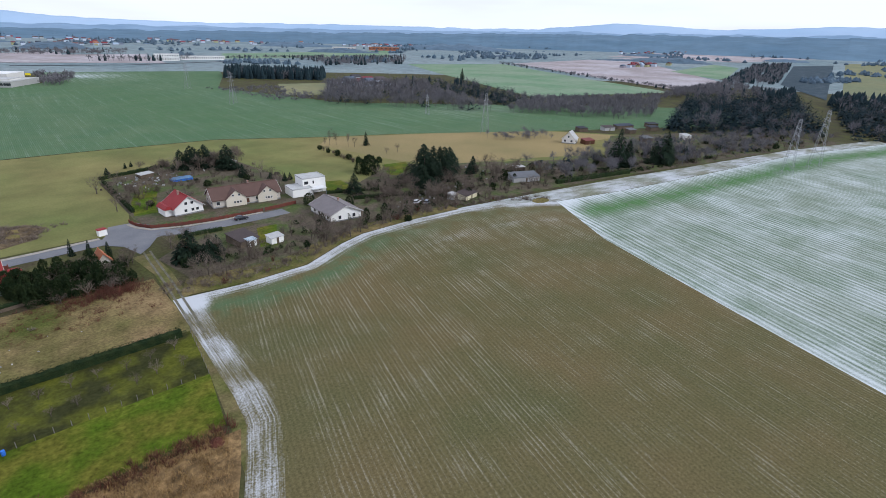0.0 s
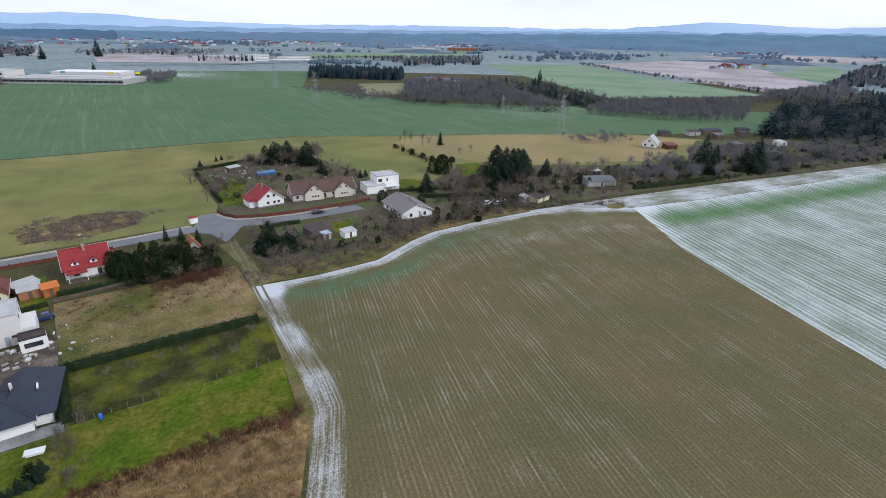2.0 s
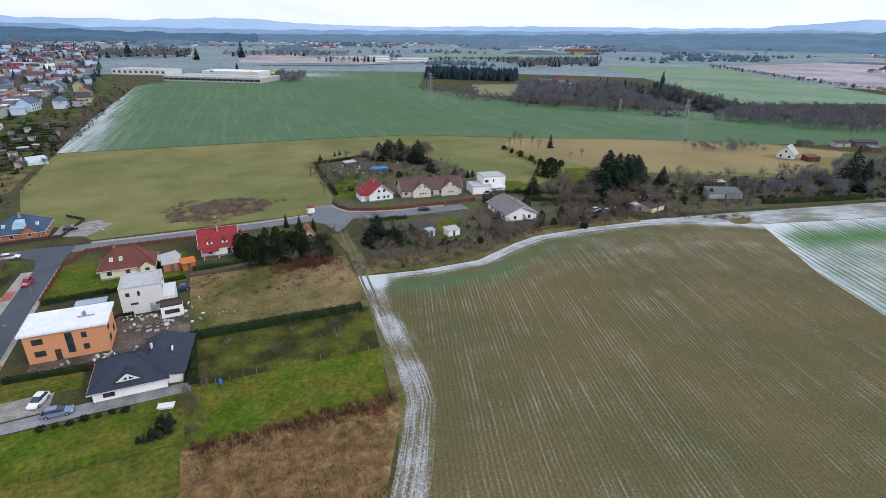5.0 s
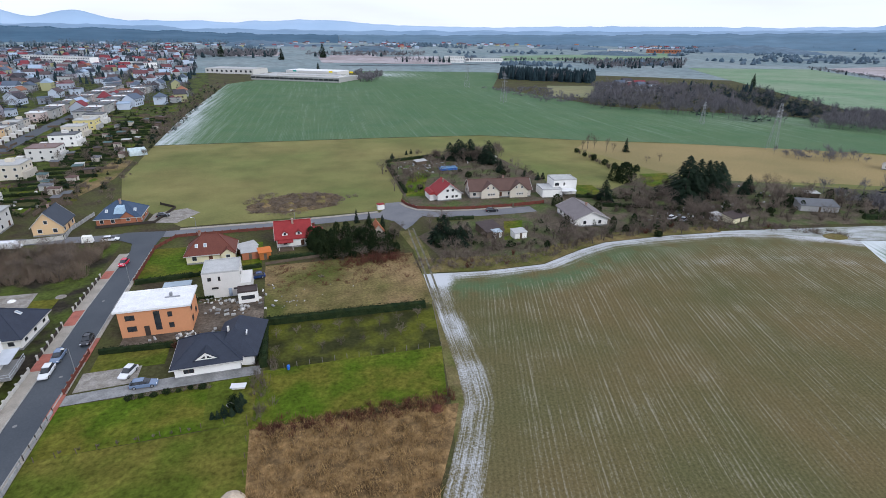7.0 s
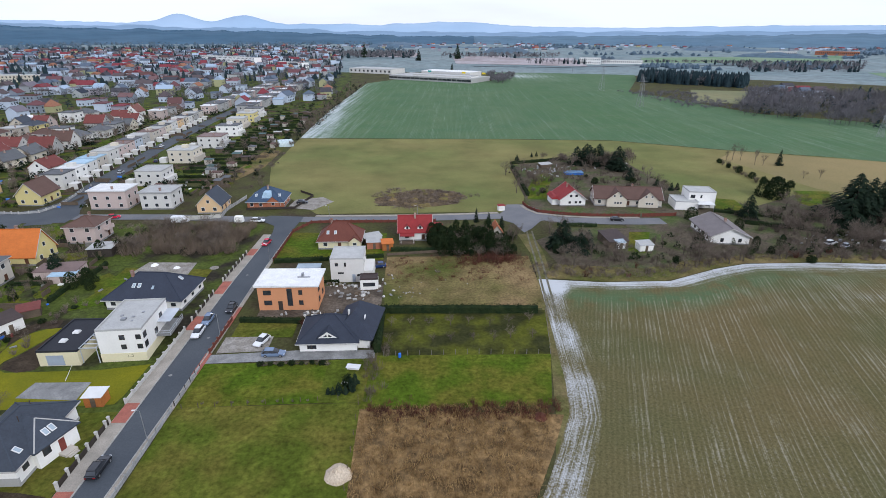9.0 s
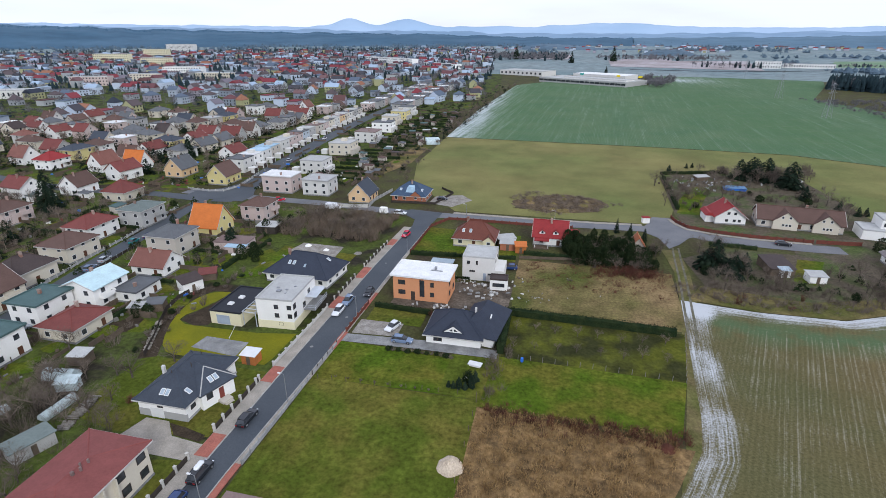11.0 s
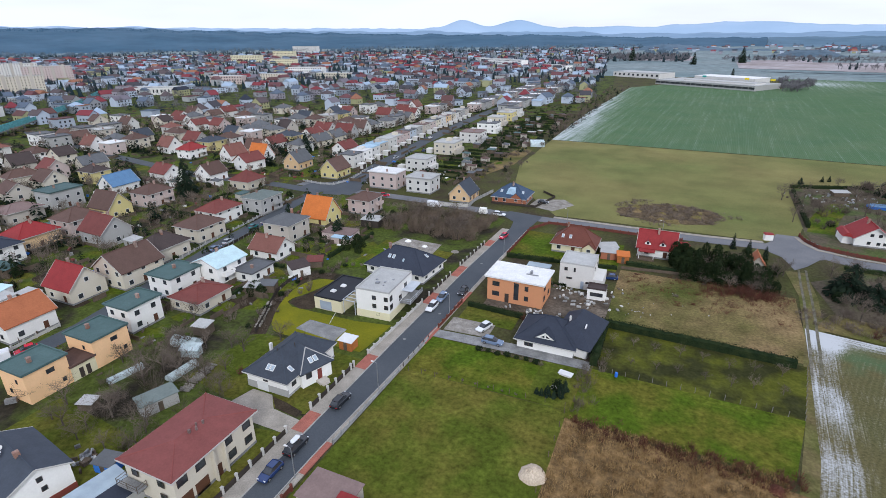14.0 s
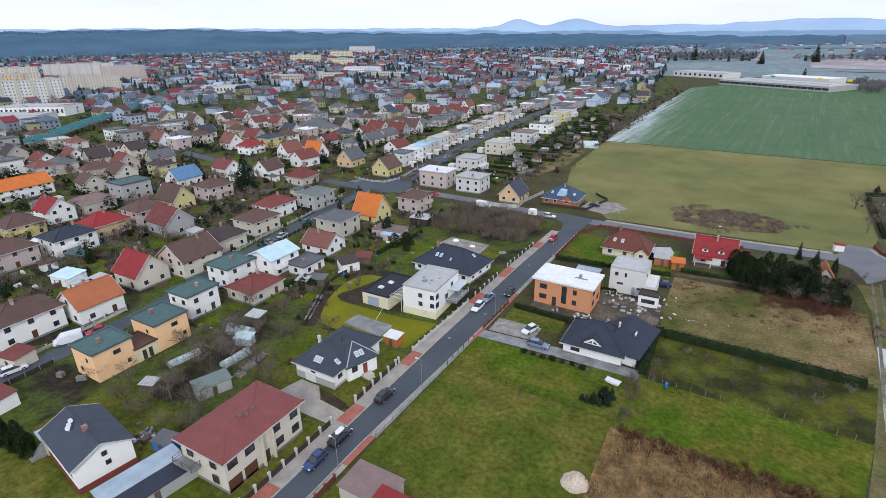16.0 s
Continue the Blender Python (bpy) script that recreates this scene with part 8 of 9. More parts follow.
fence([(-84, 173.6), (-77, 173.7), (-68.5, 175.3)], "pale slab wall along the lane", 2.6, (0.2, 1.6), 1.5, ("fencepost", "fencepost"), thin=0.14, gap=0.0)
fence([(-68.3, 176), (-69, 184), (-66.5, 198.7)], "pale slab wall beside the corner house", 2.6, (0.2, 1.3), 1.2, ("fencepost", "slabfence"), thin=0.12, gap=0.0)
fence([(-151, 183), (-140.5, 181.6), (-134.5, 183), (-132, 191), (-135.5, 212)], "low pale wall round the corner garden", 2.8, (0.22, 1.1), 0.9, ("fencepost", "slabfence"), thin=0.16, gap=0.0)
fence([(-62, 183.5), (-45, 184.5), (-41, 200), (-47, 206)], "dark fence round the brick bungalow", 2.6, (0.15, 1.1), 0.9, ("fencedark", "fencedark"))
fence([(-78.4, 73.5), (-81.5, 80.2), (-84.6, 85.6), (-87.2, 90.9), (-88.3, 96.2), (-87.8, 100.7)], "dark slab fence behind the yellow lawn", 2.6, (0.14, 1.3), 1.1, ("fencedark", "fencedark"), gap=0.0)
fence([(-119, 10), (-119.5, 40), (-121, 58)], "white picket fence along the side street", 2.5, (0.25, 1.1), 0.7, ("fencepost", "fencepost"))
fence([(-111.8, 12), (-112.4, 38)], "dark fence along the side street", 2.5, (0.14, 1.1), 0.8, ("metal", "fencedark"))
fence([(-112.6, 58), (-117, 84), (-121, 100), (-124, 122)], "dark fence along the side street", 2.5, (0.14, 1.1), 0.8, ("metal", "fencedark"))
fence([(-125, 84), (-130, 108), (-133, 132), (-138, 160)], "grey fence along the side street", 2.6, (0.25, 1.1), 0.7, ("fencepost", "slabfence"))
fence([(-9, 139.6), (6, 141.5), (12, 141)], "wooden fence below the red-roofed house", 2.4, (0.1, 1.1), 0.8, ("wood", "wood"))

# ---- sheds, greenhouses and other garden things ----
M["foil"] = material("greenhouse_foil", (0.52, 0.60, 0.60), (0.40, 0.48, 0.48), scale=0.8, strength=0.15, rough=0.35)
M["orangewood"] = material("orange_stained_wood", (0.42, 0.15, 0.045), (0.34, 0.12, 0.04), fine=5.0, strength=0.2)


def shed(x, y, rot, L, W, h, wall, roof, label, rise=0.25, name="shed", door=True):
    """A small hut with a lean-to roof."""
    root = thing(name, pose(x, y, gz(x, y), 0, 0, rot), label, name.replace("_", " "), "garden sheds")
    bm = bmesh.new()
    f = [(-L / 2, -W / 2, -0.1), (L / 2, -W / 2, -0.1), (L / 2, W / 2, -0.1), (-L / 2, W / 2, -0.1)]
    solid(bm, f, [(px, py, h + (rise if py > 0 else 0)) for px, py, _ in f])
    part("wall", bm, M[wall], root)
    bm = bmesh.new()
    f = [(sx * (L / 2 + 0.25), sy * (W / 2 + 0.25), h + 0.01 + (rise if sy > 0 else 0)) for sx, sy in ((-1, -1), (1, -1), (1, 1), (-1, 1))]
    solid(bm, f, [(px, py, pz + 0.1) for px, py, pz in f])
    part("roof", bm, M[roof], root)
    if door:
        bm = bmesh.new()
        box(bm, -0.4, 0.4, -W / 2 - 0.05, -W / 2 + 0.01, 0.05, min(1.9, h - 0.1))
        part("door", bm, M["wood"], root)
    return root


def greenhouse(x, y, rot, L, W, h, label="arched plastic greenhouse tunnel in a garden"):
    root = thing("greenhouse", pose(x, y, 0, 0, 0, rot), label, "greenhouse", "greenhouses")
    bm = bmesh.new()
    prev = None
    n = 8
    for xx in (-L / 2, L / 2):
        cur = [bm.verts.new((xx, -W / 2 * math.cos(math.pi * k / n), h * math.sin(math.pi * k / n))) for k in range(n + 1)]
        bm.faces.new(cur)
        if prev:
            for k in range(n):
                bm.faces.new((prev[k], prev[k + 1], cur[k + 1], cur[k]))
        prev = cur
    bmesh.ops.recalc_face_normals(bm, faces=bm.faces[:])
    part("cover", bm, M["foil"], root)
    for k in range(5):
        bm = bmesh.new()
        xx = -L / 2 + L * k / 4
        for j in range(n):
            a, b = math.pi * j / n, math.pi * (j + 1) / n
            tube(bm, (xx, -W / 2 * math.cos(a) * 1.02, h * math.sin(a) * 1.02), (xx, -W / 2 * math.cos(b) * 1.02, h * math.sin(b) * 1.02), 0.035, 0.035, 4)
        part("hoop", bm, M["metal"], root)


M["sand"] = material("pale_sand", (0.52, 0.43, 0.32), (0.42, 0.34, 0.25), scale=0.8, fine=4.0, strength=0.25, bump=0.05)


def heap(x, y, w, h, mat, label, name="heap", seed=1, lx=1.0):
    """An uneven mound."""
    rng = random.Random(seed)
    bm = bmesh.new()
    n, m = 16, 6
    top = bm.verts.new((0, 0, h))
    prev = None
    for j in range(1, m + 1):
        r = j / m
        cur = [bm.verts.new((math.cos(2 * math.pi * k / n) * w / 2 * r * lx * rng.uniform(0.9, 1.1), math.sin(2 * math.pi * k / n) * w / 2 * r * rng.uniform(0.9, 1.1), h * (1 - r ** 1.6) * rng.uniform(0.8, 1.15) - (0.1 if j == m else 0))) for k in range(n)]
        for k in range(n):
            if prev:
                bm.faces.new((prev[k], cur[k], cur[(k + 1) % n], prev[(k + 1) % n]))
            else:
                bm.faces.new((top, cur[k], cur[(k + 1) % n]))
        prev = cur
    tagged(part(name, bm, M[mat], None, at=pose(x, y, 0.05)), label, name)


def clutter(name, spots, label, mats, seed, size=(0.3, 1.2), high=(0.15, 0.5)):
    """Loose boards, blocks and rubble, each a small leaning block; one object of loose stuff."""
    rng = random.Random(seed)
    bm = bmesh.new()
    for cx, cy, n, sx, sy in spots:
        for k in range(n):
            x, y, s, t, h = rng.gauss(cx, sx), rng.gauss(cy, sy), rng.uniform(*size), rng.uniform(*size) * 0.6, rng.uniform(*high)
            a = rng.uniform(0, math.pi)
            i0 = len(bm.verts)
            box(bm, -s / 2, s / 2, -t / 2, t / 2, 0, h, rng.randrange(len(mats)), (0.04, 0.03))
            bm.verts.ensure_lookup_table()
            m = pose(x, y, 0.04, rng.gauss(0, 7), rng.gauss(0, 7), math.degrees(a))
            for v in bm.verts[i0:]:
                v.co = m @ v.co
    tagged(part(name, bm, tuple(M[k] for k in mats)), label, "clutter", kind="stuff")


shed(-56.2, 76.6, 0, 3.0, 2.4, 2.1, "orangewood", "frame", "small orange timber shed with white roof")
shed(-88.8, 69.0, 10, 3.4, 2.8, 2.2, "wood", "r_lightgrey", "small garden pavilion with pale roof", name="pavilion")
greenhouse(-88.4, 64.0, 8, 6.0, 2.8, 1.9)
greenhouse(-81.0, 56.4, 88, 6.2, 1.9, 1.3, "low glazed cold frame in a garden")
greenhouse(-90.3, 51.4, 80, 6.4, 1.6, 1.1, "low foil tunnel in a garden")
shed(-84.2, 61.6, 20, 3.6, 2.0, 1.7, "foil", "foil", "small glass greenhouse in a garden", 0.4, "glasshouse", False)
shed(-87.4, 42.4, 20, 2.6, 2.0, 1.5, "wood", "r_lightgrey", "low hutch with pale roof in a garden", 0.2)
shed(-76.5, 47.5, 70, 6.0, 3.2, 2.3, "w_grey", "r_greygreen", "old white shed with grey roof under trees")
shed(-70.8, 34.4, 10, 3.2, 2.4, 1.8, "bluetarp", "r_grey", "blue garden shed with grey roof")
shed(-66.6, 27.8, 82, 11.0, 3.6, 2.3, "w_white", "cyanglass", "long glazed veranda shed with white frame", 0.3)
shed(-63.4, 27.4, 82, 12.0, 2.8, 2.2, "w_grey", "r_navy", "long lean-to with dark blue sheet roof", 0.2)
shed(-36.5, 42.5, 0, 7.5, 5.0, 2.4, "w_beige", "r_pinkbrown", "flat-roofed garage with pale gravel roof", 0.1, "garage")
shed(-32, 40.5, 0, 5.0, 4.0, 2.4, "w_beige", "r_red", "garage annex with bright red sheet roof", 0.4, "garage")
shed(-14.2, 150.5, 25, 5.4, 3.2, 2.2, "wood", "r_lightgrey", "timber shed with pale corrugated roof", 0.4)
shed(-13.2, 146.5, 5, 4.4, 3.2, 2.2, "w_brick", "r_lightgrey", "brick shed with pale sheet roof", 0.4)
shed(-9.2, 145.2, 8, 3.2, 3.0, 2.2, "orangewood", "r_orange", "small orange shed with red roof", 0.4)
shed(-94.5, 130, 4, 10.5, 5.5, 2.3, "w_pink", "r_pinkbrown", "pink garage with faded flat roof", 0.2, "garage")
shed(-91.5, 126.3, 4, 6.0, 2.6, 2.0, "w_pink", "r_paleblue", "lean-to with pale blue sheet roof", 0.2, "lean_to")
shed(-91.3, 144.5, 4, 6.5, 5.0, 2.5, "fencedark", "r_lightgrey", "dark open shed with pale flat roof", 0.2, "garage")
shed(-88.5, 108.5, 30, 4.2, 3.2, 1.9, "wood", "r_darkred", "small dark red garden shed", 0.5)
shed(-117, 85, 10, 5, 4, 2.4, "w_white", "r_grey", "white garage with grey roof", 0.2, "garage")
shed(-89, 102, 60, 5, 4, 2.6, "w_white", "r_darkbrown", "small white garden house with brown roof", 0.9)
shed(-90, 91, 20, 4, 3, 2.0, "wood", "r_grey", "little timber shed by the slab fence", 0.3)
shed(-93, 88.5, 15, 3, 2.5, 1.9, "wood", "r_lightgrey", "little timber shed by the slab fence", 0.3)
shed(-118.5, 34.5, 10, 5.0, 4.2, 2.6, "w_cream", "r_darkred", "small cream garage with red roof", 0.3, "garage")
shed(-107.5, 25, 5, 8, 6, 2.6, "w_white", "r_darkred", "white garage with dark red roof", 0.3, "garage")
shed(-150, 60, 10, 7, 5, 2.6, "w_white", "r_cyan", "white carport shed with pale roof", 0.4)
shed(-164, 70, 10, 7, 4, 2.4, "wood", "r_teal", "shed with green sheet roof", 0.4)
shed(60.2, 147.3, 8, 6.2, 8.0, 2.0, "wood", "r_darkbrown", "old allotment hut with dark roof", 0.8)
shed(61.0, 143.4, 8, 2.6, 2.0, 2.0, "frame", "cyanglass", "glazed porch of an allotment hut", 0.3)
shed(67.8, 141.6, 5, 4.2, 3.2, 2.0, "w_white", "r_lightgrey", "small white shed with patched roof", 0.4)
shed(148, 136.5, 12, 8.5, 4.5, 1.9, "w_paleyellow", "r_darkbrown", "low yellow hut with dark roof by the field", 0.9)
shed(142.5, 139, 12, 3.4, 3.0, 2.0, "w_grey", "r_lightgrey", "small grey hut by the field", 0.4)
shed(188, 139, -25, 13, 6.0, 2.2, "w_grey", "r_grey", "low grey hut with three windows", 1.2)
shed(201, 152, -20, 5, 3, 2.0, "wood", "r_lightgrey", "small timber shed in an allotment", 0.3)
shed(98, 243, 10, 4.5, 3.5, 2.6, "w_white", "r_lightgrey", "small white hut with flat roof by the conifers", 0.3)
shed(72, 232, 0, 8, 4, 1.0, "bluetarp", "r_blue", "low blue covered pool in a garden", 0.1, "pool", False)
shed(62, 246, 20, 6, 3, 1.6, "wood", "r_lightgrey", "patched shed with pale roof in a garden", 0.4)
shed(160, 178, 10, 4, 4, 2.2, "w_white", "r_white", "white hut among dark conifers", 0.6)
q = house(285, 178, "x", 8, 8, 3.0, "gable", 4.0, "white", "lightgrey", "small white gabled cottage at the meadow's end", rot=20, chimney=False)
for x, y, L, wall, roof in ((291, 169, 7, "door", "r_darkred"), (329, 197, 7, "wood", "r_black"), (349, 188, 9, "w_grey", "r_darkbrown"), (366, 185, 15, "wood", "r_navy"), (377, 168, 8, "wood", "r_black"), (352, 172, 6, "wood", "r_grey"), (392, 176, 9, "wood", "r_black"), (330, 150, 7, "wood", "r_grey"), (362, 138, 6, "w_offwhite", "r_lightgrey")):
    shed(x, y, -20, L, 5, 2.4, wall, roof, "low allotment hut with dark roof", 0.8)
heap(-12.2, 58.6, 4.4, 1.1, "sand", "pale sandy gravel mound on the lawn", "mound", seed=3)
heap(20.2, 69.5, 2.6, 0.9, "redtwigs", "heap of dark brushwood at the field corner", "brushwood", 4)
heap(168, 115, 6, 0.8, "rough", "low weedy mound between the two fields", "mound", 5, 1.6)
def log_bed(x, y, rot, L, W, n, seed):
    """A long bed of pale split logs laid side by side."""
    rng = random.Random(seed)
    root = thing("log_stack", pose(x, y, 0.05, 0, 0, rot), "long low stack of pale weathered logs by a fence", "log stack", "log stacks")
    for k in range(n):
        bm = bmesh.new()
        r = rng.uniform(0.13, 0.2)
        c = -L / 2 + L * (k + 0.5) / n
        tube(bm, (c + rng.uniform(-0.2, 0.2), -W / 2 * rng.uniform(0.7, 1), r + 0.1 * (k % 3)), (c + rng.uniform(-0.2, 0.2), W / 2 * rng.uniform(0.7, 1), r + 0.1 * (k % 3)), r, r * 0.9, 6)
        part("log", bm, M["gravel"], root)


log_bed(-76.6, 56.2, 100, 8.5, 2.4, 24, 1)
log_bed(-82.2, 80.6, 118, 12, 1.5, 30, 2)
for k in range(46):
    a = R.uniform(0, 2 * math.pi)
    heap(1 + math.cos(a) * 16 * math.sqrt(R.random()), 196.5 + math.sin(a) * 11.5 * math.sqrt(R.random()), R.uniform(2, 5), R.uniform(0.3, 0.9), R.choice(("soil", "rough", "soil")), "low mound of dark soil and weeds", "soil_mound", k + 10)
clutter("building_rubble", [(-15, 118, 26, 3.5, 1.6), (-21, 121, 20, 3, 1.0), (-12, 123, 16, 2, 2), (-24, 106.5, 26, 3.5, 0.8), (-14, 115, 20, 5, 1.2)], "builders' rubble, boards and sacks on the mud", ("concrete", "w_grey", "wood", "w_offwhite"), 5)
clutter("garden_clutter", [(57, 240, 40, 9, 5), (60, 236, 30, 10, 5), (128, 145, 30, 7, 3), (74, 246, 20, 8, 4), (185, 160, 30, 14, 5), (-75.4, 34.6, 34, 1.8, 1.2), (-92, 92, 26, 3, 4), (-100, 60, 20, 6, 5), (-66, 122, 16, 5, 3), (150, 150, 22, 10, 3)], "garden clutter of boards, frames and tubs", ("concrete", "w_grey", "wood", "metal", "wood"), 6, (0.3, 1.3), (0.2, 0.7))
clutter("waste_stones", [(2, 119, 8, 7, 4), (-3, 116, 10, 2, 2)], "pale stones and rubbish in the weeds", ("concrete", "w_grey"), 8, (0.15, 0.5), (0.1, 0.25))


def barrel(x, y, label="blue plastic barrel standing on the grass"):
    bm = bmesh.new()
    tube(bm, (0, 0, 0), (0, 0, 0.45), 0.27, 0.31, 12)
    tube(bm, (0, 0, 0.45), (0, 0, 0.9), 0.31, 0.27, 12)
    tagged(part("barrel", bm, M["bluetarp"], None, at=pose(x, y, 0.06)), label, "barrel")


barrel(-4, 88.2)
shed(-12.8, 84.8, -10, 2.2, 0.9, 0.5, "w_white", "frame", "white garden table on the lawn", 0.02, "garden_table", False)
heap(-14.0, 80.2, 1.3, 0.5, "w_white", "pale boulder among the shrubs", "boulder", 9)
shed(-30, 132.2, 0, 6, 2.4, 0.6, "frame", "cyanglass", "pale blue covered pool behind the brick house", 0.02, "pool", False)
bush("thuja", -13.2, 79.2, 2.6, 2.2, R)
for k, (x, y, h) in enumerate(((-16.5, 77.4, 1.4), (-15.6, 77.2, 1.7), (-14.6, 77.6, 2.4), (-13.4, 77.3, 1.8), (-12.4, 78.2, 3.0), (-12.0, 80.0, 2.6))):
    tree("conifer", x, y, h, 1.0, R, "small dark conifer at the lawn's edge", "small garden conifers")
for k in range(14):
    bush("twigs" if k % 2 else "thuja", -31 + k * 1.0, 86.6 + R.uniform(-0.3, 0.3), R.uniform(0.6, 1.1), R.uniform(1.0, 1.7), R, group="border shrubs by the drive")
for k in range(8):
    bush("twigs", -38 + k * 2.6, 75.4, 0.6, 0.7, R, group="young bushes along the lawn")
for k in range(10):
    bush("thuja", -24.8 + k * 0.45, 122.6, 1.0, 0.5, R, "small clipped cypress by the cube house", "small cypresses")
bush("redtwigs", -25.2, 100.8, 2.6, 3.0, R, "orange-brown leafless shrub on the lawn")
bush("redtwigs", -70.2, 60.5, 1.6, 2.2, R, "rust-red shrub in the bungalow garden")
heap(-74, 99.5, 6.5, 0.5, "bed", "dark planting bed in the yellow lawn", "bed", 31, 0.6)
for k in range(16):
    bush("twigs", -82 + R.uniform(-2, 2), 78 + k * 2.4, R.uniform(0.8, 2.0), R.uniform(1.4, 2.4), R, group="shrubs behind the yellow lawn")
for x, y in ((-43.9, 44), (-43.4, 67), (-42.1, 97), (-41.6, 136), (-30, 169.5), (0, 169.2)):
    root = thing("street_lamp", pose(x, y, 0.15, 0, 0, 180), "slim grey street lamp with short arm", "street lamp", "street lamps")
    bm = bmesh.new()
    tube(bm, (0, 0, 0), (0, 0, 5.6), 0.08, 0.05, 8)
    part("pole", bm, M["metal"], root)
    bm = bmesh.new()
    tube(bm, (0, 0, 5.6), (0.7, 0, 5.8), 0.04, 0.035, 6)
    part("arm", bm, M["metal"], root)
    bm = bmesh.new()
    box(bm, 0.6, 1.2, -0.14, 0.14, 5.74, 5.86, top=(0.05, 0.04))
    part("lamp_head", bm, M["frame"], root)
for x, y in ((-47, 84), (-44.6, 97), (-45.6, 128)):
    bm = bmesh.new()
    tube(bm, (0, 0, 0), (0, 0, 0.012), 0.35, 0.35, 16)
    tagged(part("manhole_cover", bm, M["concrete"], None, at=pose(x, y, 0.122)), "pale round manhole cover in the asphalt", "manhole cover", "manhole covers")
q = thing("sign_hut", pose(30.5, 180.5, 0, 0, 0, 10), "small white and red roadside kiosk box", "kiosk")
put(q, "body", -1.2, 1.2, -0.8, 0.8, 0, 2.0, "w_white")
put(q, "roof", -1.4, 1.4, -1.0, 1.0, 2.0, 2.3, "r_red", "", (0.3, 0.3))

# Hedges, fences and trees that fill the gardens between the older streets.
R = random.Random(91)
for k in range(70):
    x, y = R.uniform(-205, -86), R.uniform(30, 165)
    if any(math.hypot(x - a, y - b) < c for a, b, c in TAKEN) or (-128 < x < -110 and abs(x + 112 + (y - 20) * 0.13) < 6):
        continue
    tree("bare", x, y, R.uniform(3, 6.5), 1.25, R, group="garden fruit trees of the old streets")
for k in range(34):
    x, y = R.uniform(-205, -88), R.uniform(40, 165)
    if any(math.hypot(x - a, y - b) < c - 1 for a, b, c in TAKEN) or abs(x + 112 + (y - 20) * 0.13) < 5:
        continue
    bush("thuja", x, y, R.uniform(1.2, 3), R.uniform(1.5, 3), R, group="evergreen garden shrubs")
for k, (x, y, w, axis) in enumerate([(R.uniform(-225, -140), R.uniform(50, 160), R.uniform(8, 16), R.choice("xxy")) for _ in range(26)] + [(R.uniform(-108, -86), R.uniform(76, 140), R.uniform(6, 12), R.choice("xy")) for _ in range(10)]):
    if x + (w if axis == "x" else 0) > -88 and y < 108:
        continue
    hedge("hedge", x, y, x + (w if axis == "x" else 0), y + (w if axis == "y" else 0), 0.9, R.uniform(0.9, 1.5), "low clipped garden hedge between plots", seed=100 + k)
for k in range(30):
    x, y = R.uniform(-240, -140), R.uniform(50, 175)
    if any(math.hypot(x - a, y - b) < c - 1 for a, b, c in TAKEN):
        continue
    shed(x, y, R.choice((0, 90)) + R.gauss(0, 6), R.uniform(3, 5.5), R.uniform(2.4, 3.6), R.uniform(2, 2.5), R.choice(("wood", "w_white", "w_grey", "w_beige")), R.choice(("r_grey", "r_lightgrey", "r_brown", "r_teal", "r_white")), "small garden shed behind the houses", 0.3)


def plots():
    """Garden paths, beds and grass patches, and fences between the plots of the town."""
    rng = random.Random(17)
    lawn, bed, bars = bmesh.new(), bmesh.new(), bmesh.new()
    for k in range(2600):
        a = radians(rng.uniform(5, 73))
        r = rng.uniform(115, 560)
        x, y = -math.sin(a) * r, math.cos(a) * r
        if x > (-80 if y > 205 else -88) or (x > -150 and 165 < y < 190) or abs(x + 112 + (y - 20) * 0.13) < 5 and y < 175:
            continue
        L, W = rng.uniform(3, 9), rng.uniform(3, 8)
        kind = rng.random()
        z = 0.06 + 0.0004 * (k % 90)
        if kind < 0.50:
            bm = lawn
        elif kind < 0.64:
            bm = bed
        else:
            box(bars, x - L / 2, x + L / 2, y - 0.05, y + 0.05, 0, rng.uniform(0.8, 1.4)) if rng.random() < 0.5 else box(bars, x - 0.05, x + 0.05, y - L / 2, y + L / 2, 0, rng.uniform(0.8, 1.4))
            continue
        n = 7
        bm.faces.new([bm.verts.new((x + math.cos(2 * math.pi * i / n) * L / 2 * rng.uniform(0.75, 1.2), y + math.sin(2 * math.pi * i / n) * W / 2 * rng.uniform(0.75, 1.2), z)) for i in range(n)])
    tagged(part("garden_lawns", lawn, M["brightlawn"]), "patches of bright grass in the town gardens", "lawn", kind="stuff")
    tagged(part("garden_beds", bed, M["bed"]), "dug beds in the town gardens", "bed", kind="stuff")
    tagged(part("garden_fences", bars, M["wood"]), "wooden fences between the town gardens", "fence", kind="stuff")


plots()


# ---- gardens behind the flat-roofed row, the terrace and the yellow lawn ----
R = random.Random(123)
for k in range(34):
    x, y = R.uniform(-106, -80), 212 + k * 6.5
    shed(x, y, R.choice((0, 90)) + R.gauss(0, 6), R.uniform(2.6, 5), R.uniform(2.2, 3.4), R.uniform(1.8, 2.4), R.choice(("wood", "wood", "w_grey", "w_beige")), R.choice(("r_grey", "r_lightgrey", "r_brown", "r_darkbrown", "r_teal")), "small garden shed behind the flat-roofed row", 0.3)
for k in range(26):
    y = 214 + k * 8.5
    hedge("hedge", -107, y, -82 + R.uniform(-4, 4), y + R.uniform(-1, 1), 0.8, R.uniform(0.8, 1.5), "garden hedge between the plots of the row", seed=300 + k)
for k in range(40):
    STRIP_SPOTS.append((R.uniform(-108, -76), R.uniform(205, 420), R.uniform(3, 7), R.uniform(3.5, 6), R.random() < 0.35))
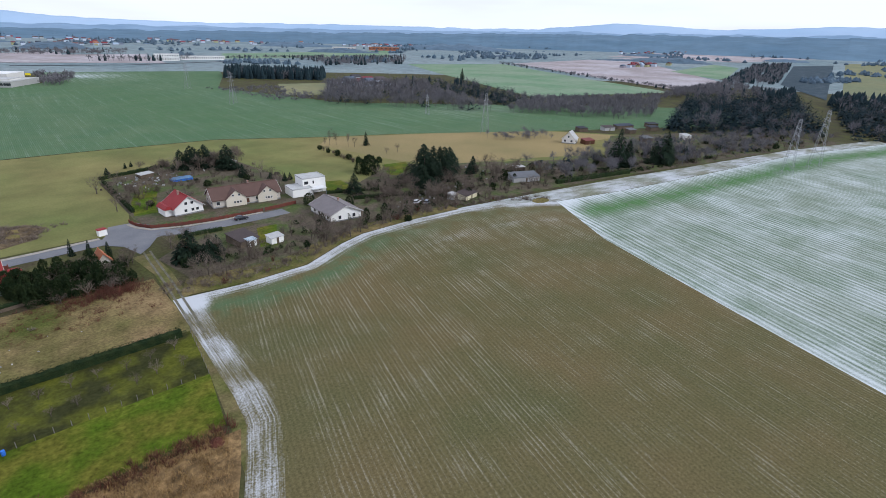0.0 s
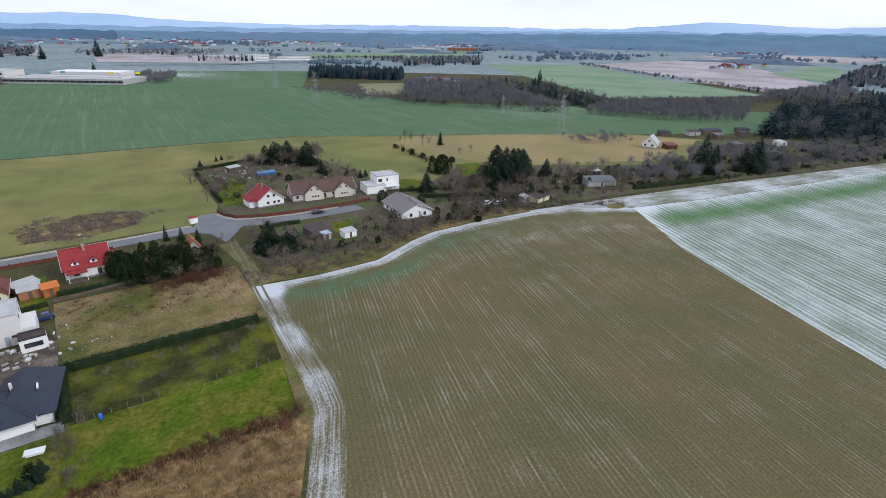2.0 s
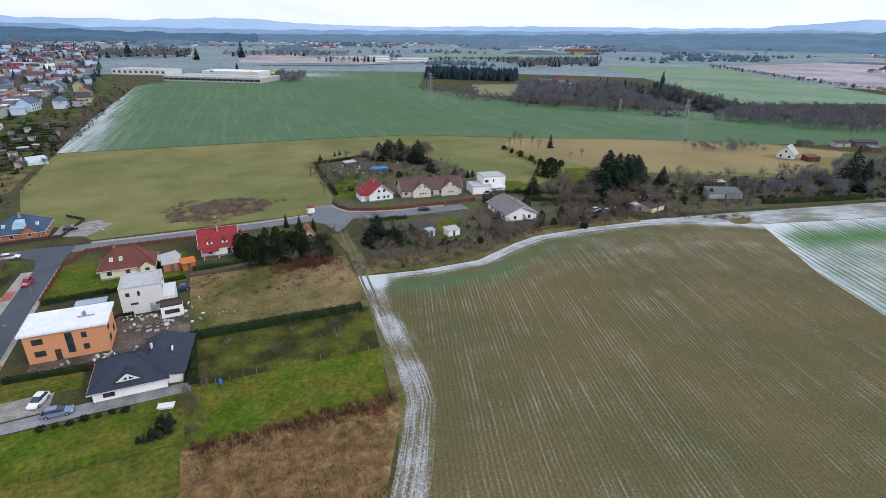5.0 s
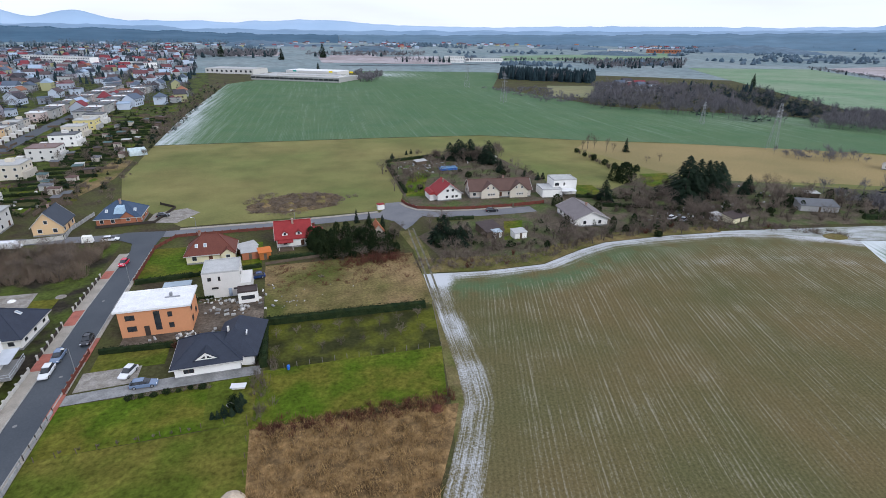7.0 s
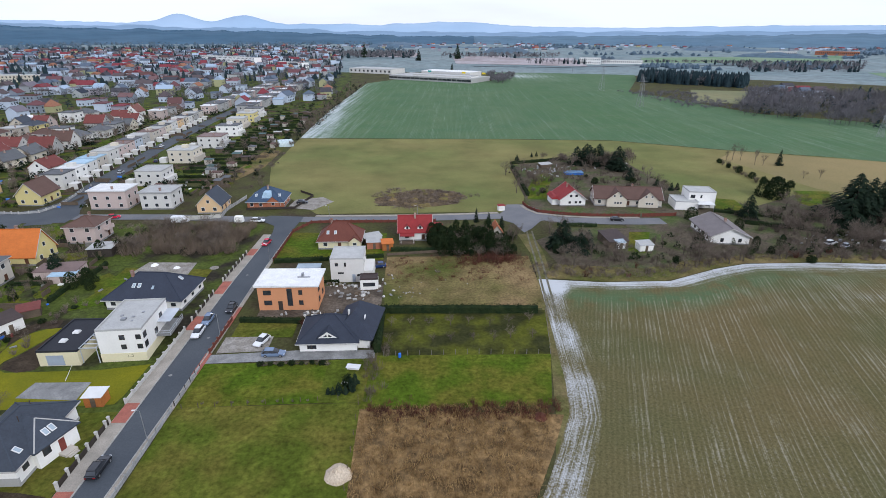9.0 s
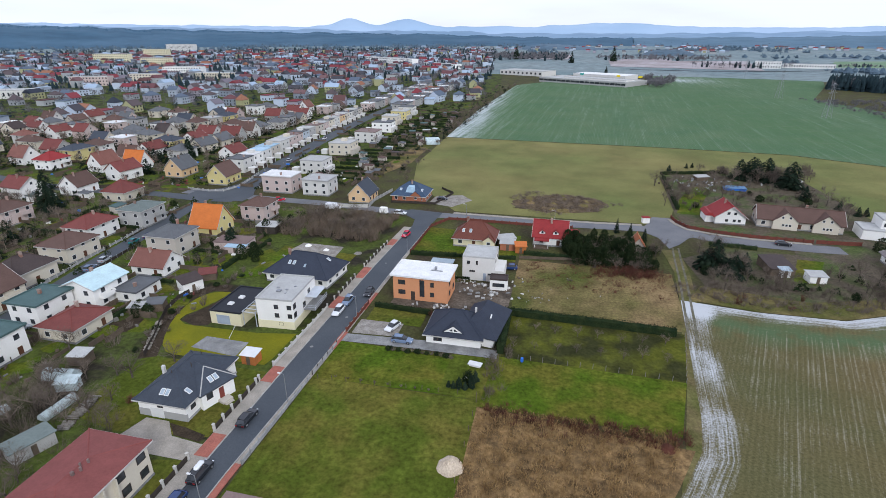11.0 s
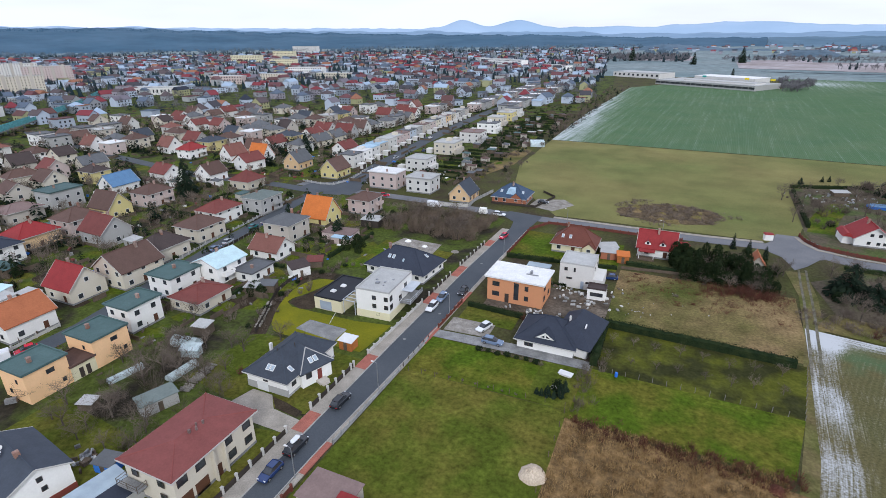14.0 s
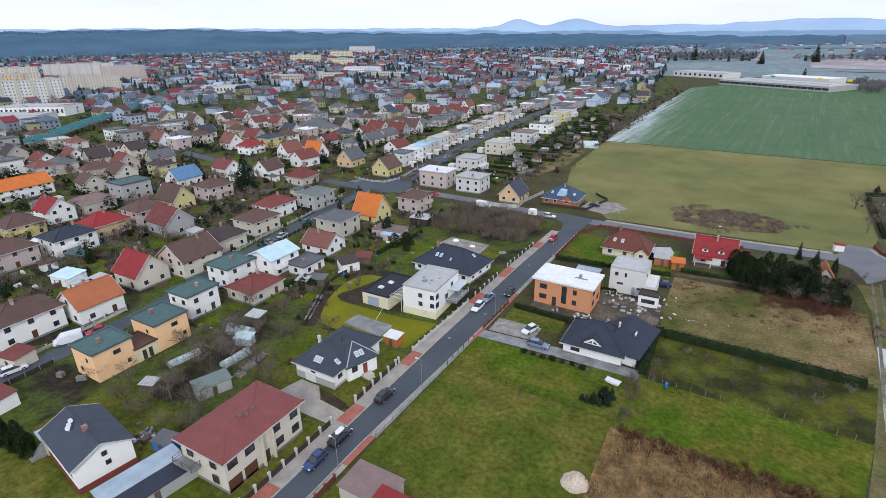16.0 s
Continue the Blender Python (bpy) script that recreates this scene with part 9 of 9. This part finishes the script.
def grove(n, x0, x1, y0, y1, h, w, share=0.0):
    """Spots of rounded leafless trees in a stretch of gardens."""
    for k in range(n):
        STRIP_SPOTS.append((R.uniform(x0, x1), R.uniform(y0, y1), R.uniform(*h), R.uniform(*w), R.random() < share))


grove(13, 84, 110, 240, 258, (6, 9), (5, 7.5))
grove(9, 58, 80, 246, 260, (4, 7), (4, 6))
grove(12, 44, 52, 198, 250, (3, 5), (3, 5))
grove(24, 112, 160, 148, 176, (4, 8), (4, 7), 0.08)
grove(16, 114, 150, 136, 148, (3, 5), (3, 5))
grove(64, 165, 340, 128, 150, (5, 9), (5, 8), 0.06)
grove(40, 240, 430, 96, 130, (5, 10), (5, 8), 0.1)
grove(12, 40, 58, 130, 150, (3, 6), (3, 5), 0.2)
grove(10, 76, 92, 134, 150, (3, 5), (3, 4.5), 0.1)
STRIP_SPOTS = [q for q in STRIP_SPOTS if not (180 < q[0] < 197 and 130 < q[1] < 146) and not (86 < q[0] < 108 and 142 < q[1] < 166) and q[1] > (near_edge(q[0]) if q[0] > 165 else 0)]
wood("tree_row", [q for q in STRIP_SPOTS if q[0] <= 200], "bare trees and a few conifers in the back gardens", 71, ("needles", "twigs"))
# East of x = 200 the trees get the colours with painted haze.
wood("tree_row", [q for q in STRIP_SPOTS if q[0] > 200], "bare trees and a few conifers along the frosted strip", 72, ("far_conifer", "far_bare"))
for x, y in ((-74, 300), (-75.5, 304)):
    greenhouse(x, y, 20, 8, 4, 3.2, "white arched plastic tunnel at the field's edge")
zone("terrace_sand", [(-77, 130), (-75.5, 137.5), (-62, 136.8), (-61.5, 129), (-70, 128)], 0.09, M["gravel"], "levelled sandy garden terrace")
heap(-73, 135.4, 2.4, 0.6, "w_white", "pale heap of sand on the terrace", "sand_heap", 51)
heap(-66.2, 133.4, 2.0, 0.5, "w_white", "pale heap of sand on the terrace", "sand_heap", 52)
heap(-56, 133.2, 2.6, 0.4, "gravel", "pale gravel heap on the grass", "gravel_heap", 53)
strip("bed_west", [(-77.5, 73.1), (-80.1, 78.0), (-82.8, 83.6), (-85.5, 90.2), (-86.4, 95.5), (-85.8, 100.2), (-83.4, 103.5), (-79.2, 104.4)], 3.6, 0.066, M["bed"], "dark planting bed round the yellow lawn", "flower bed")
zone("bed_inner", [(-80.7, 87.5), (-80.9, 89.7), (-79.7, 92.8), (-78.5, 96.4), (-77.8, 99.9), (-76.7, 99.0), (-75.7, 94.2), (-76.0, 92.2), (-73.4, 88.7), (-73.6, 86.8), (-76.5, 86.1)], 0.085, M["bed"], "dark kidney-shaped planting bed in the lawn", "flower bed")
for k in range(20):
    s = k / 19
    p = along([(-81, 75), (-83.5, 84), (-85.7, 96), (-84, 107), (-78, 113.4), (-71, 112)], s)
    bush("thuja" if k % 3 == 0 else "twigs", p.x + R.uniform(-0.7, 0.7), p.y + R.uniform(-0.7, 0.7), R.uniform(0.6, 1.5), R.uniform(0.9, 1.9), R, group="shrubs of the planting bed")
for k in range(9):
    bush("column", -97.5 + k * 1.15, 22.6 + R.uniform(-0.8, 0.8), R.uniform(3, 4.5), R.uniform(1.8, 2.6), R, "tall clipped evergreen beside the white house", "evergreens beside the white house")
for x, y, h, w in ((-87.5, 122.5, 4.2, 3.4), (-84.5, 124.5, 4.6, 3.6), (-86, 126.5, 3.6, 3.0), (-82.5, 121.5, 2.4, 2.4)):
    bush("column", x, y, h, w, R, "broad blue-green evergreen beside the garage", "evergreens beside the garage")
for k in range(9):
    bush("column", 8 + 2.2 * k + R.uniform(-0.6, 0.6), 140.3 + R.uniform(-0.8, 0.8), R.uniform(3.6, 5.6), R.uniform(3.0, 4.0), R, "tall dense dark green evergreen in the thicket", "evergreens of the thicket")
zone("lawn_strip", [(-82, 109.5), (-75, 113), (-73, 119), (-78, 127), (-83, 131), (-85, 126), (-80, 119)], 0.095, M["brightlawn"], "bright lawn strip beside the dark bungalow")
# A net post on the concrete slab, and its sagging line.
q = thing("net_post", pose(-65.6, 83.0, 0.1), "thin white net post on the concrete slab", "post")
bm = bmesh.new()
tube(bm, (0, 0, 0), (0.9, 1.6, 2.4), 0.05, 0.04, 6)
part("pole", bm, M["frame"], q)


def tangle(name, spots, mat, label, seed, blades=34, thin=1.0):
    """Low leafless brush of fine crossing stems."""
    rng = random.Random(seed)
    verts, faces = [], []
    for x, y, h, w in spots:
        for i in range(blades):
            a, e = rng.uniform(0, 2 * math.pi), rng.uniform(0.4, 1.0)
            r = w / 2 * math.sqrt(rng.random())
            bx, by = x + math.cos(a) * r * 0.6, y + math.sin(a) * r * 0.6
            px, py, pz = x + math.cos(a) * r * 1.2 + rng.gauss(0, 0.15), y + math.sin(a) * r * 1.2 + rng.gauss(0, 0.15), h * e
            t = rng.uniform(0.015, 0.035) * thin
            ca, sa = -math.sin(a + 1) * t, math.cos(a + 1) * t
            n = len(verts)
            verts += [(bx - ca, by - sa, 0), (bx + ca, by + sa, 0), (px + ca * 0.5, py + sa * 0.5, pz), (px - ca * 0.5, py - sa * 0.5, pz)]
            faces.append((n, n + 1, n + 2, n + 3))
    me = bpy.data.meshes.new(name)
    me.from_pydata(verts, [], faces)
    me.materials.append(mat)
    tagged(new(name, me), label, "brush", kind="stuff")


spots = []
for k in range(420):
    n = along(NORTH, R.random())
    spots.append((n.x + R.gauss(0, 0.5), n.y + R.uniform(2.5, 9.5), R.uniform(0.6, 1.8), R.uniform(1.2, 2.8)))
tangle("bank_brush", spots, M["twigs"], "brown leafless brush on the field bank", 1)
spots = [(R.uniform(-7, 30), R.uniform(122, 139), R.uniform(0.3, 0.9), R.uniform(1.2, 2.6)) for k in range(160)] + [(R.gauss(21, 4), R.gauss(135.5, 1.8), R.uniform(1.0, 2.6), R.uniform(1.8, 3.2)) for k in range(110)]
tangle("waste_brush", spots, M["redtwigs"], "reddish brown dry weeds on the waste ground", 2, 26)
spots = [(R.uniform(-9, 24), 71.5 + R.gauss(0, 1.3), R.uniform(0.5, 1.4), R.uniform(1, 2)) for k in range(150)]
tangle("bramble_belt", spots, M["redtwigs"], "dark red brambles between grass lot and reeds", 3, 30)
zone("lawn_corner_house", [(-118, 157), (-122.5, 166.5), (-119, 168.6), (-109.5, 157)], 0.096, M["brightlawn"], "green corner lawn beside the orange-roofed house")
zone("bank_meadow", [(-88, 222), (-79, 226), (-73, 250), (-74, 318), (-82, 318), (-84, 250)], 0.07, M["rough"], "brown weedy margin between gardens and meadow")
zone("lawn_red_house", [(43, 193.5), (50.5, 193), (52, 200), (63.5, 234.5), (55.5, 232), (47, 212)], 0.095, M["brightlawn"], "green lawn beside the red-roofed cottage")
zone("lawn_hut", [(62.5, 140.5), (67, 138.5), (75.8, 156), (69, 156.5)], 0.095, M["brightlawn"], "green lawn beside the allotment hut")
zone("lawn_conifers", [(156, 202), (170, 200), (162, 187), (148, 181), (147, 186)], 0.095, M["brightlawn"], "bright lawn among the dark conifers")
zone("lawn_cube", [(108, 196), (124, 190), (122, 178), (112, 176)], 0.095, M["brightlawn"], "lawn beside the white cube house")
house(24.6, 153.6, "y", 4.5, 4.0, 2.2, "gable", 2.6, "beige", "terracotta", "small hut with steep terracotta roof in the thicket", "hut", name="hut", chimney=False, windows=False, plinth=False)
zone("meadow_straw", [(158, 262), (175, 279.5), (216, 261.5), (275, 236), (313, 206), (338, 168), (300, 172), (262, 150), (225, 168), (186, 182), (168, 205)], 0.058, material("straw_meadow", (0.27, 0.205, 0.095), (0.20, 0.165, 0.075), scale=0.02, fine=1.2, strength=0.16, bump=0.05), "straw-coloured dry meadow behind the allotments")
for x0, y0, x1, y1, h in ((47, 163.5, 60, 162, 1.2), (112, 163, 138, 152, 1.5), (44, 198, 46, 246, 1.6), (46, 252, 76, 261, 1.5), (108, 176, 128, 168, 1.3)):
    hedge("hedge", x0, y0, x1, y1, 1.2, h, "uneven dark garden hedge by the cottages", seed=int(x0 + y0))
for k in range(16):
    bush("column", R.choice((R.uniform(41, 56), R.uniform(84, 112), R.uniform(150, 205))), R.uniform(134, 148), R.uniform(2.5, 5), R.uniform(2, 3.2), R, "dense dark evergreen in a cottage garden", "evergreens by the cottages")
spots = [(R.uniform(-10.5, -6.5), R.uniform(74, 94), R.uniform(0.8, 2.2), R.uniform(1.2, 2.6)) for k in range(26)]
tangle("lot_brush", spots, M["twigs"], "brown leafless brush between lawn and orchard", 5)
tall = [(R.uniform(44, 108), R.uniform(198, 254), R.uniform(1, 2.6), R.uniform(1.5, 3.5)) for k in range(110)] + [(R.uniform(112, 168), R.uniform(140, 178), R.uniform(1.2, 3), R.uniform(1.6, 3.6)) for k in range(150)]
for k in range(320):
    x = R.uniform(165, 430)
    tall.append((x, 126 - (x - 171) * 0.23 + R.uniform(3, 40), R.uniform(1.2, 3.2), R.uniform(2, 4)))
spots = [(R.uniform(46, 84), R.uniform(134, 160), R.uniform(0.8, 2.2), R.uniform(1.2, 2.8)) for k in range(40)] + [(R.uniform(110, 165), R.uniform(136, 178), R.uniform(0.8, 2.4), R.uniform(1.2, 3)) for k in range(60)] + [(x, near_edge(x) + R.uniform(2, 36), R.uniform(0.8, 2.6), R.uniform(1.4, 3.4)) for x in [R.uniform(165, 420) for k in range(150)]]
spots = [q for q in spots if not (54 < q[0] < 78 and 137 < q[1] < 160) and not (180 < q[0] < 197 and 130 < q[1] < 146)]
clumps("cottage_evergreens", spots, M["thuja"], "dark evergreen bushes in the cottage and allotment gardens", 63, 34)
tangle("garden_thicket", tall, M["twigs"], "dense leafless bushes filling the gardens along the fields", 6, 60)
spots = [(x + R.gauss(0, 1), y + R.gauss(0, 1), R.uniform(0.6, 1.6), R.uniform(1, 2.6)) for x, y in [(R.uniform(40, 84), R.uniform(128, 140)) for k in range(120)] + [(R.uniform(110, 160), R.uniform(133, 150)) for k in range(150)]]
tangle("garden_brush", spots, M["twigs"], "leafless currant and hazel brush in the cottage gardens", 4)

spots = []
for k in range(420):
    a, q = R.uniform(0, 2 * math.pi), math.sqrt(R.random())
    e = 1 + 0.18 * math.sin(3 * a + 1) + 0.1 * math.sin(7 * a)
    spots.append((1 + math.cos(a) * 19 * q * e, 196.5 + math.sin(a) * 13.5 * q * e, R.uniform(0.3, 1.1), R.uniform(1.0, 2.6)))
tangle("meadow_weeds", spots, M["twigs"], "dry brown weeds on the dug patch of the meadow", 12, 36)
spots = [(R.uniform(-92, -66.5), R.uniform(37, 60), R.uniform(1.5, 3.6), R.uniform(2.4, 4.6)) for k in range(70)]
spots = [q for q in spots if not (-81 < q[0] < -73 and 43 < q[1] < 52) and not (q[0] < -86 and q[1] < 48)]
tangle("orchard_thicket", spots, M["twigs"], "tangled leafless fruit bushes in the old garden", 7, 74, 0.6)
spots = [(R.uniform(-86, -54), 142.5 + 23 * R.random(), R.uniform(2, 4.2), R.uniform(2.6, 4.8)) for k in range(170)]
spots = [q for q in spots if not any(math.hypot(q[0] - a, q[1] - b) < c for a, b, c in TAKEN)]
tangle("junction_thicket", spots, M["thicket"], "dense brown leafless thicket beside the junction", 8, 110)
spots = [(R.uniform(-215, -86), R.uniform(40, 168), R.uniform(1.0, 3.2), R.uniform(1.6, 3.8)) for k in range(700)]
spots = [q for q in spots if not any(math.hypot(q[0] - a, q[1] - b) < c - 1.5 for a, b, c in TAKEN) and abs(q[0] + 112 + (q[1] - 20) * 0.16) > 6]
tangle("town_brush", spots, M["twigs"], "leafless bushes filling the gardens of the old streets", 9, 70, 0.75)
for k in range(24):
    x, y = R.uniform(-215, -88), R.uniform(45, 166)
    if any(math.hypot(x - a, y - b) < c - 0.5 for a, b, c in TAKEN) or abs(x + 112 + (y - 20) * 0.16) < 6:
        continue
    bush("column", x, y, R.uniform(2.4, 5.5), R.uniform(1.8, 3.2), R, "dense dark evergreen in a town garden", "evergreens of the old streets")



def garden_bits():
    """Tubs, boards, tarpaulins, benches and frames lying about the gardens."""
    rng = random.Random(404)
    bm = bmesh.new()
    for k in range(520):
        x, y = rng.uniform(-235, -86), rng.uniform(36, 235)
        if any(math.hypot(x - a, y - b) < c - 2 for a, b, c in TAKEN) or abs(x + 112 + (y - 20) * 0.16) < 6 or 166 < y < 186 or (x > -98 and y < 60):
            continue
        s, t, h = rng.uniform(0.4, 2.0), rng.uniform(0.3, 1.1), rng.uniform(0.25, 1.0)
        i0 = len(bm.verts)
        box(bm, -s / 2, s / 2, -t / 2, t / 2, 0, h, rng.randrange(6), (0.05, 0.04))
        bm.verts.ensure_lookup_table()
        m = pose(x, y, 0.03, 0, 0, rng.uniform(0, 180))
        for v in bm.verts[i0:]:
            v.co = m @ v.co
    tagged(part("garden_bits", bm, (M["concrete"], M["w_white"], M["wood"], M["bluetarp"], M["r_darkred"], M["fencegrey"])), "tubs, boards and frames lying about the gardens", "clutter", kind="stuff")


garden_bits()

# Two wheel ruts down the grassy track beside the field.
M["rut"] = material("worn_wheel_rut", (0.165, 0.150, 0.120), (0.105, 0.100, 0.062), scale=0.35, fine=2.0, strength=0.35)
for side in (-0.85, 0.85):
    strip("track_rut", [(36.4 + side, 158), (35.4 + side, 148), (34.6 + side, 138), (33.6 + side, 128), (32.9 + side, 122), (31.8 + side, 112), (30.6 + side, 103)], 0.55, 0.13, M["rut"], "pale wheel rut in the grassy track", "track")
